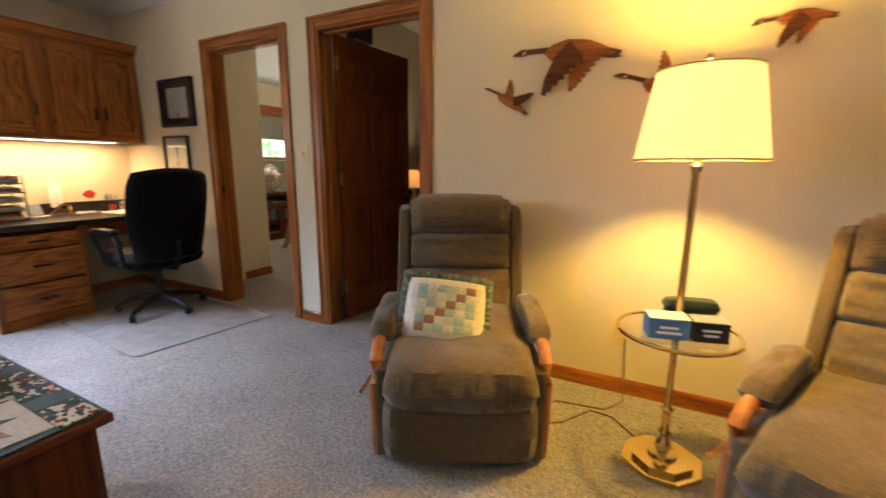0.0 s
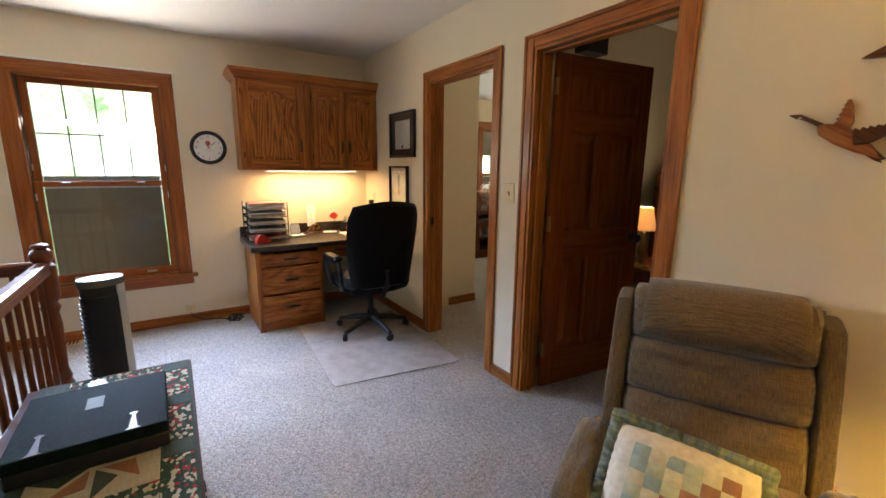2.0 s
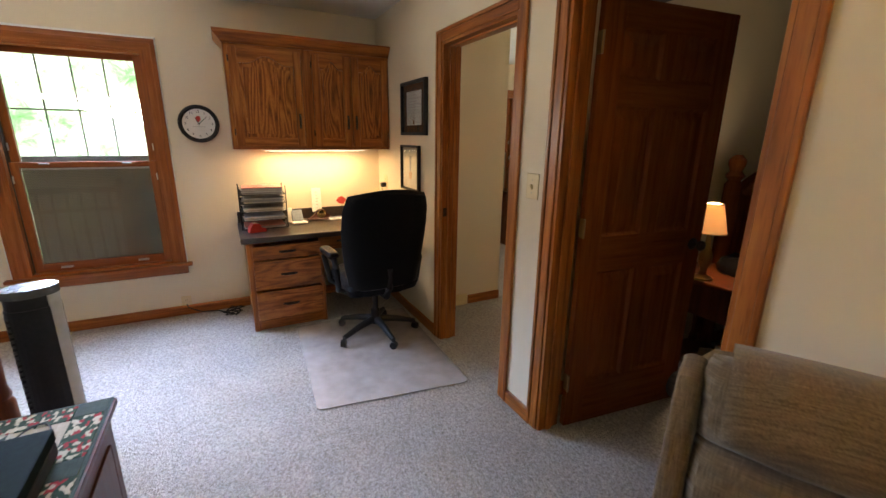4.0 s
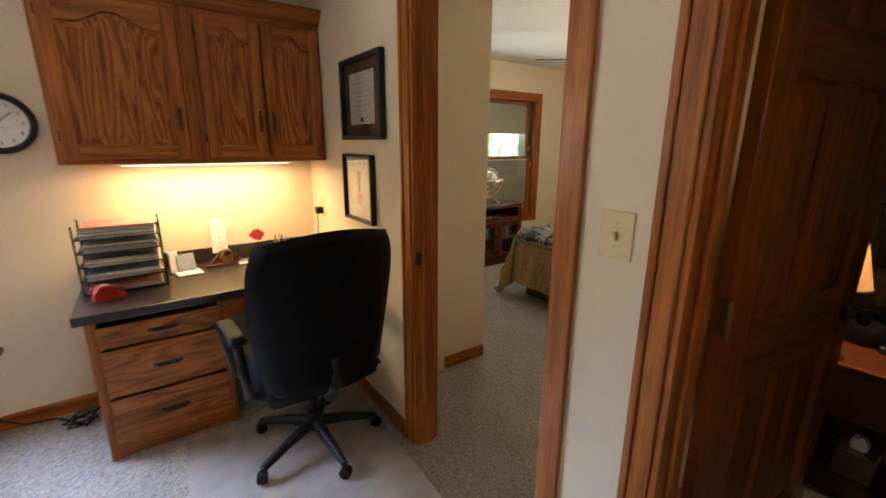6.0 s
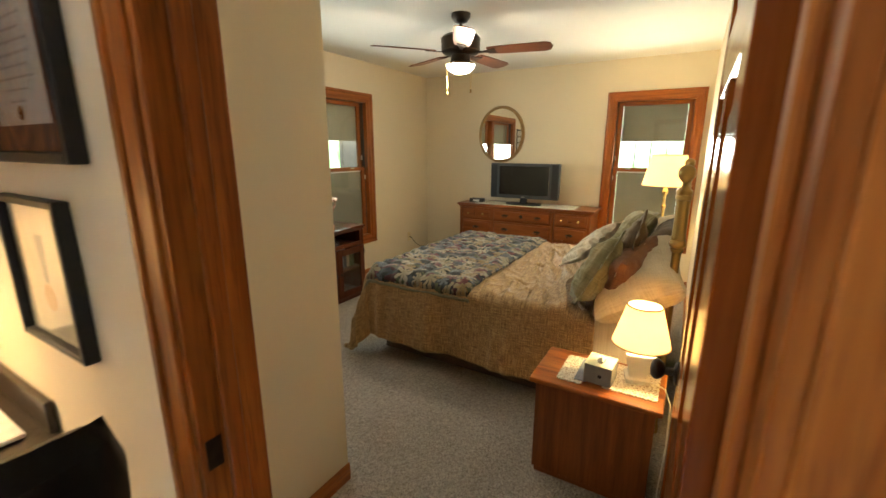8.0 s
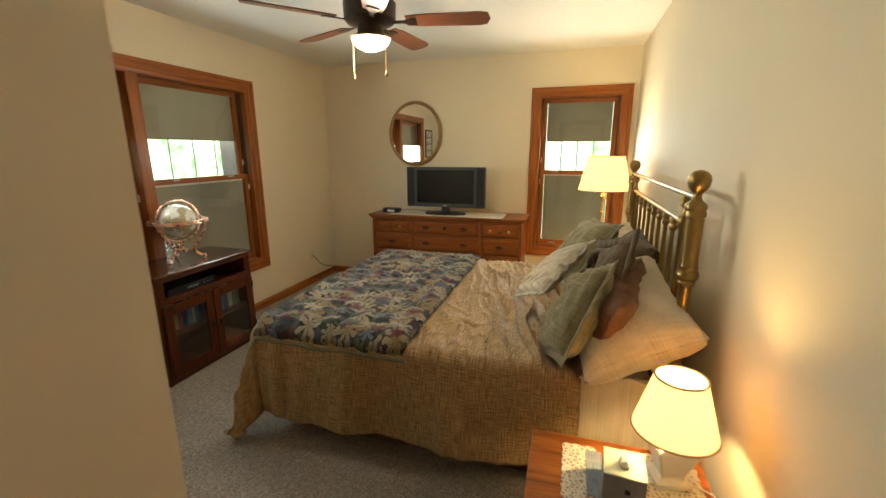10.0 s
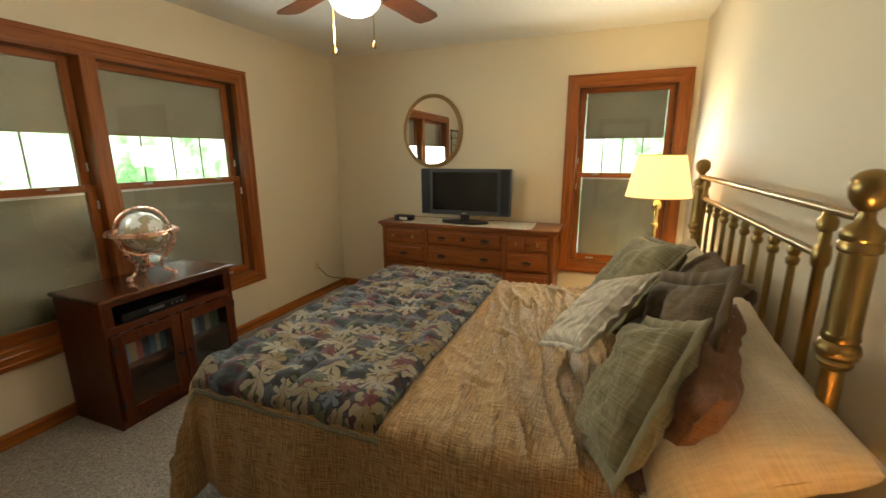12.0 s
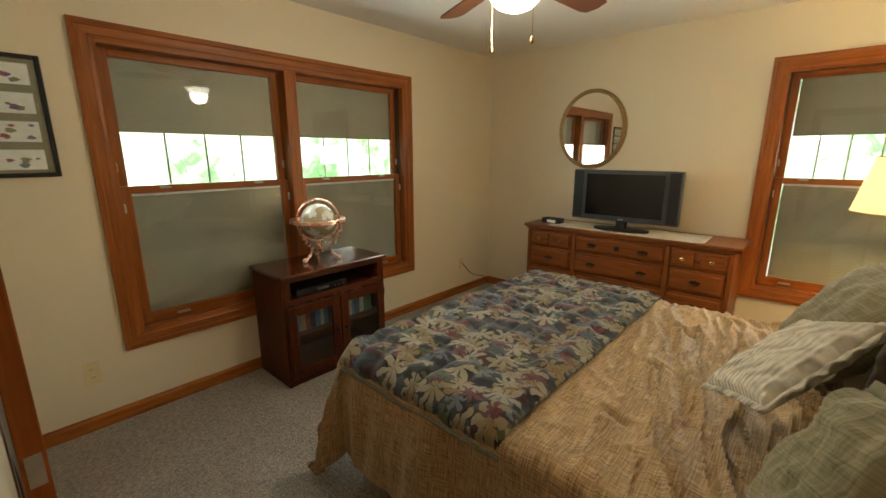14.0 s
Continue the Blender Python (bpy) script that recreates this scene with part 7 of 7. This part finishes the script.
for k in range(2):
    a = -0.545 + k * 0.55
    d = part("door", box(a, a + 0.535, 0.2325, 0.250, 0.07, 0.48, 0.004), M_CHERRY, CT)
    part("field", box(a + 0.07, a + 0.465, 0.2505, 0.256, 0.13, 0.42, 0.006), M_CHERRY, d)
    x = a + (0.50 if k == 0 else 0.035)
    part("drop_pull", tube([(x, 0.250, 0.30), (x, 0.266, 0.29), (x, 0.268, 0.25), (x, 0.252, 0.245)], 0.005, 8), M_DARKMETAL, d, "", True)
    part("pull_plate", box(x - 0.014, x + 0.014, 0.2503, 0.253, 0.225, 0.325, 0.001), M_DARKMETAL, d)


def holly_build(t, b):
    v = t.nodes.new("ShaderNodeTexVoronoi")
    v.inputs["Scale"].default_value = 62
    t.links.new(coords(t, (1, 1.6, 1)), v.inputs["Vector"])
    s = t.nodes.new("ShaderNodeSeparateColor")
    t.links.new(v.outputs["Color"], s.inputs[0])
    c = ramp(t, s.outputs[0], (0.0, (0.025, 0.05, 0.03)), (0.42, (0.04, 0.07, 0.04)), (0.5, (0.46, 0.40, 0.27)), (0.72, (0.52, 0.45, 0.31)), (0.78, (0.30, 0.03, 0.03)), (0.9, (0.03, 0.06, 0.035)))
    colour(t, b, c)
    r = c.node
    r.color_ramp.interpolation = "CONSTANT"
    bump(t, b, noise_tex(t, coords(t), 200, 2), 0.3, 0.002)


M_HOLLY = mat("holly_print", holly_build, 0.9, 0, 0.2)
M_DKGREEN = fabric("dark_green_cotton", (0.018, 0.035, 0.024), (0.028, 0.05, 0.035), (0.04, 0.065, 0.046), 300, 300)
M_MUSLIN = fabric("muslin", (0.38, 0.32, 0.22), (0.46, 0.39, 0.27), (0.52, 0.45, 0.33), 300, 300)
M_TERRA = fabric("terracotta_cotton", (0.24, 0.10, 0.045), (0.30, 0.13, 0.06), (0.35, 0.16, 0.08), 300, 300)
RN = thing("quilted_runner", pose(2.72, -2.005, 0.526), "patchwork runner with holly border on the chest", "table runner")
part("backing", box(-0.595, 0.585, -0.235, 0.262, 0.0, 0.005, 0.002), M_DKGREEN, RN, "dark green backing and binding")
x = -0.58
for k, w in enumerate((0.09, 0.31, 0.09, 0.31, 0.09, 0.25)):
    if w < 0.1:
        part("patch", box(x, x + w - 0.002, -0.14, 0.165, 0.005, 0.009, 0.0015), M_HOLLY, RN)
    else:
        part("patch", box(x, x + w - 0.002, -0.14, 0.165, 0.005, 0.008, 0.0015), M_MUSLIN, RN)
        cx_, r_ = x + w / 2, min(w, 0.30) / 2
        for j in range(8):
            a0 = j * math.pi / 4
            tri = [(cx_ + 0.02 * math.cos(a0), 0.012 + 0.02 * math.sin(a0)), (cx_ + r_ * math.cos(a0), 0.012 + r_ * math.sin(a0)), (cx_ + r_ * 0.62 * math.cos(a0 + 0.62), 0.012 + r_ * 0.62 * math.sin(a0 + 0.62))]
            part("star_point", prism(tri, 0.0012, "z", 0.0082), M_TERRA if j % 2 else M_DKGREEN, RN)
    x += w
for y0, y1 in ((-0.225, -0.142), (0.167, 0.252)):
    x = -0.585
    while x < 0.55:
        sq = 0.085
        part("patch", box(x, x + sq - 0.002, y0, y1, 0.005, 0.0088, 0.0015), M_DKGREEN, RN)
        part("patch", box(x + sq, min(0.578, x + sq + 0.228), y0, y1, 0.005, 0.009, 0.0015), M_HOLLY, RN)
        x += sq + 0.23

M_BOXTOP = plain("green_black_leather", (0.006, 0.013, 0.011), 0.65, 0, 0.2, 60, 0.025, 0.08)
GB = thing("game_case", pose(2.60, -2.005, 0.536, 0, 0, 1.5), "flat dark green case with brass corners on the chest", "case")
part("lower_shell", box(-0.19, 0.19, -0.185, 0.185, 0.0, 0.045, 0.004), M_BLACK, GB)
part("lid", box(-0.192, 0.192, -0.187, 0.187, 0.047, 0.085, 0.005, 2), M_BOXTOP, GB, "dark green lid")
part("plaque", box(-0.09, -0.01, -0.03, 0.015, 0.0852, 0.0862, 0.0003), plain("pale_brass_plaque", (0.11, 0.12, 0.07), 0.6, 0.0, 0.1, 14, 0.2), GB, "pale brass name plaque")
for y in (-0.12, 0.10):
    part("hinge", prism([(0.10, y - 0.004), (0.175, y - 0.010), (0.188, y - 0.020), (0.188, y + 0.020), (0.175, y + 0.010), (0.10, y + 0.004), (0.088, y + 0.012), (0.080, y), (0.088, y - 0.012)], 0.0012, "z", 0.0852), M_DARKMETAL, GB, "ornate brass strap hinge")
GD = thing("small_camera", pose(2.30, -2.04, 0.536, 0, 0, 25), "small dark green gadget with cord on the runner", "gadget")
part("body", box(-0.045, 0.045, -0.03, 0.03, 0.0, 0.04, 0.008, 2), plain("teal_plastic", (0.02, 0.07, 0.06), 0.35), GD)
part("lens", moved(lathe([(0.018, 0), (0.018, 0.012), (0.012, 0.014)], 16), pose(0.02, 0.03, 0.02, -90, 0, 0)), M_BLACK, GD)
tagged(part("cord_loop", tube([(2.30 + 0.11 * math.cos(a) + 0.03, -1.92 + 0.05 * math.sin(a), 0.540) for a in [0.4 * i for i in range(15)]], 0.003, 6), M_BLACK, None, "", True), "thin dark cord looped on the runner", "cord")

# ---- air purifier ----
AP = thing("air_purifier", pose(1.60, -2.08, 0, 0, 0, 112), "tall black and silver tower air purifier on carpet", "air purifier")


def oval(w, d, n=28, a0=0.0):
    return [(w * math.cos(a0 + 2 * math.pi * i / n), d * math.sin(a0 + 2 * math.pi * i / n)) for i in range(n)]


part("foot", prism(oval(0.13, 0.10), 0.03, "z", 0.0, 0.005), M_BLACK, AP)
part("body", prism(oval(0.092, 0.072), 0.72, "z", 0.03, 0.0), M_BLACK, AP, "", False)
part("silver_front", prism([(0.094 * math.cos(a), 0.074 * math.sin(a)) for a in [radians(-60 + 5 * i) for i in range(9)]] + [(0.06 * math.cos(a), 0.05 * math.sin(a)) for a in [radians(-20 - 5 * i) for i in range(9)]], 0.76, "z", 0.06), plain("silver_plastic", (0.42, 0.42, 0.41), 0.4, 0.0, 0.1, 14, 0.3), AP, "curved silver front")
part("top", prism(oval(0.095, 0.075), 0.035, "z", 0.80, 0.006), plain("silver_plastic_top", (0.14, 0.15, 0.15), 0.25, 0.3, 0.1, 14, 0.4), AP, "silver control top")
part("neck", prism(oval(0.088, 0.068), 0.05, "z", 0.75, 0.0), M_BLACK, AP)
for k in range(26):
    part("grille_slat", box(-0.094, -0.080, -0.035, 0.035, 0.08 + 0.025 * k, 0.09 + 0.025 * k, 0.001), M_BLACK, AP)

# ---- stair railing ----
RL = thing("stair_railing", pose(0, 0, 0), "reddish wooden stair railing with turned newel post", "railing")
RAILW = ((0.075, 0.019, 0.005), (0.135, 0.036, 0.009), (0.19, 0.058, 0.015))
M_RAIL_X, M_RAIL_Y, M_RAIL_Z = [wood("rail_wood", *RAILW, along=k_, figure=0.3, pores=0.2) for k_ in "xyz"]
NX, NY = 1.50, -2.30
NEWEL = [(0.045, 0.0), (0.045, 0.28), (0.034, 0.30), (0.040, 0.32), (0.030, 0.36), (0.036, 0.60), (0.030, 0.66), (0.042, 0.69), (0.030, 0.71), (0.047, 0.74), (0.047, 0.90), (0.030, 0.915), (0.044, 0.93), (0.048, 0.955), (0.040, 0.975), (0.024, 0.985), (0.036, 0.995), (0.033, 1.005), (0.010, 1.012)]
part("newel_post", lathe(NEWEL, 20, (NX, NY, 0)), M_RAIL_Z, RL, "turned newel post with ball cap", True)
RAILP = [(-0.030, 0.0), (-0.030, 0.012), (-0.026, 0.022), (-0.031, 0.034), (-0.026, 0.050), (-0.012, 0.058), (0.012, 0.058), (0.026, 0.050), (0.031, 0.034), (0.026, 0.022), (0.030, 0.012), (0.030, 0.0)]
part("handrail", prism([(NY + a, 0.865 + b) for a, b in RAILP], 3.2, "x", NX + 0.03), M_RAIL_X, RL)
part("handrail", prism([(NX + a, 0.865 + b) for a, b in RAILP], -2.25, "y", NY - 0.03), M_RAIL_Y, RL)
BAL = [(0.016, 0.0), (0.016, 0.14), (0.011, 0.16), (0.015, 0.20), (0.012, 0.45), (0.010, 0.70), (0.012, 0.866)]
bal = finish(lathe(BAL, 12), "baluster", True)
for k in range(1, 27):
    part("baluster", bal, M_RAIL_Z, RL, "", False, pose(NX + 0.115 * k, NY, 0))
for k in range(1, 19):
    part("baluster", bal, M_RAIL_Z, RL, "", False, pose(NX, NY - 0.115 * k, 0))

# ---- the dark room beyond the second door ----
DT = thing("side_table", pose(2.56, 1.26, 0), "dark red wooden side table with lower shelf", "side table")
part("top", box(-0.29, 0.29, -0.22, 0.22, 0.66, 0.69, 0.008, 2), M_CHERRY, DT)
part("frieze", box(-0.26, 0.26, -0.19, 0.19, 0.47, 0.659, 0.004), M_CHERRY, DT)
part("drawer", box(0.2605, 0.274, -0.16, 0.16, 0.50, 0.64, 0.005), M_CHERRY, DT)
part("shelf", box(-0.25, 0.25, -0.18, 0.18, 0.14, 0.16, 0.003), M_CHERRY, DT)
for sx in (-0.235, 0.235):
    for sy in (-0.165, 0.165):
        part("leg", lathe([(0.014, 0.0), (0.022, 0.02), (0.024, 0.05), (0.016, 0.07), (0.026, 0.12), (0.026, 0.18), (0.018, 0.22), (0.024, 0.40), (0.027, 0.47)], 14, (sx, sy, 0)), M_CHERRY, DT, "", True)
LM = thing("table_lamp", pose(2.505, 1.085, 0.691), "small lamp with fluted beige shade on side table", "table lamp")
part("base", lathe([(0.055, 0), (0.055, 0.012), (0.02, 0.03), (0.016, 0.06), (0.034, 0.10), (0.036, 0.14), (0.018, 0.19), (0.012, 0.26)], 20), M_BRASS, LM, "", True)
open_shade(LM, 0.082, 0.044, 0.275, 0.435, shade_cloth("lit_shade_dim", (1.0, 0.80, 0.52), 0.12, 0.3), M_TRIM)
DP = thing("cordless_phone", pose(2.66, 1.29, 0.691), "pale cordless phone standing in a dark cradle", "phone")
part("cradle", box(-0.04, 0.04, -0.035, 0.035, 0, 0.03, 0.006), M_BLACK, DP)
part("handset", box(-0.022, 0.022, -0.012, 0.012, 0.02, 0.18, 0.008, 2), M_STEEL, DP)
BS = thing("black_bag", pose(2.56, 1.33, 0.691), "black soft bag lying on the side table", "bag")
part("bag", moved(cushion(0.20, 0.12, 0.11, 12, 4, 0.3, 0.01), pose(0, 0, 0.055)), M_LEATHER, BS, "", True)
part("strap", tube([(-0.08, 0, 0.08), (-0.03, 0.0, 0.13), (0.03, 0, 0.13), (0.08, 0, 0.08)], 0.006, 6), M_BLACK, BS)
TX = thing("tissue_box", pose(2.64, 1.28, 0.161), "pale tissue box on the table's lower shelf", "tissue box")
part("carton", box(-0.06, 0.06, -0.06, 0.06, 0, 0.11, 0.003), M_STEEL, TX)
part("tissue", moved(cushion(0.06, 0.05, 0.07, 8, 3, 0.5, 0.012), pose(0, 0, 0.13)), M_PAPER, TX, "", True)
tagged(part("round_cushion", moved(cushion(0.24, 0.22, 0.20, 16, 2.5, 0.5, 0.01), pose(2.63, 0.93, 0.10)), fabric("grey_plush", (0.06, 0.05, 0.045), (0.10, 0.085, 0.075), (0.14, 0.12, 0.10), 120, 120), None, "", True), "round grey plush cushion lying on the carpet", "cushion")
DB = thing("dark_bed", pose(2.26, 2.35, 0), "dark wooden bed with arched panel headboard", "bed")
for y in (-0.80, 0.80):
    part("post", lathe([(0.05, 0), (0.05, 1.20), (0.035, 1.22), (0.055, 1.25), (0.035, 1.28), (0.048, 1.32), (0.048, 1.35), (0.02, 1.38)], 16, (0.07, y, 0)), M_DOOR_Z, DB, "", True)
out = [(-0.76, 0.45)] + [(-0.76 + 1.52 * i / 20, 1.16 + 0.20 * math.sin(math.pi * i / 20) ** 0.8) for i in range(21)] + [(0.76, 0.45)]
part("headboard", prism(out, 0.03, "x", 0.05), M_DOOR_Z, DB)
arc = [(0.10, -0.74 + 1.48 * i / 20, 1.13 + 0.20 * math.sin(math.pi * i / 20) ** 0.8) for i in range(21)]
part("arch_moulding", tube(arc, 0.020, 8), M_DOOR_X, DB, "", True)
for k in range(6):
    part("headboard_panel", box(0.0805, 0.092, -0.70 + 0.235 * k, -0.50 + 0.235 * k, 0.50, 1.12, 0.006), M_DOOR_Z, DB)
part("mattress", moved(cushion(1.95, 1.50, 0.36, 14, 12, 0.2), pose(1.10, 0, 0.45)), M_BROWN, DB, "", True)
part("duvet", moved(cushion(1.75, 1.66, 0.16, 20, 6, 0.3, 0.02), pose(1.25, 0, 0.66)), fabric("dark_grey_duvet", (0.05, 0.046, 0.042), (0.075, 0.07, 0.062), (0.10, 0.095, 0.085), 120, 120), DB, "rumpled dark grey duvet", True)
for sx in (0.3, 1.9):
    for sy in (-0.6, 0.6):
        part("bed_leg", box(sx - 0.03, sx + 0.03, sy - 0.03, sy + 0.03, 0, 0.30, 0.003), M_DOOR_Z, DB)
tagged(part("pillow", moved(cushion(0.45, 0.65, 0.18, 16, 4, 0.4, 0.02), pose(2.62, 2.0, 0.80, 0, -25, 0)), M_BROWN, None, "", True), "dark brown pillow on the dark bed", "pillow")
WB = thing("wall_speaker", pose(2.24, 0.62, 2.12), "small dark speaker box high on the wall", "speaker")
part("case", box(0.001, 0.10, -0.09, 0.12, 0.0, 0.20, 0.004), M_BLACK, WB)
part("grille", box(0.012, 0.088, -0.0915, -0.0905, 0.012, 0.188, 0.0003), M_DARKMETAL, WB)
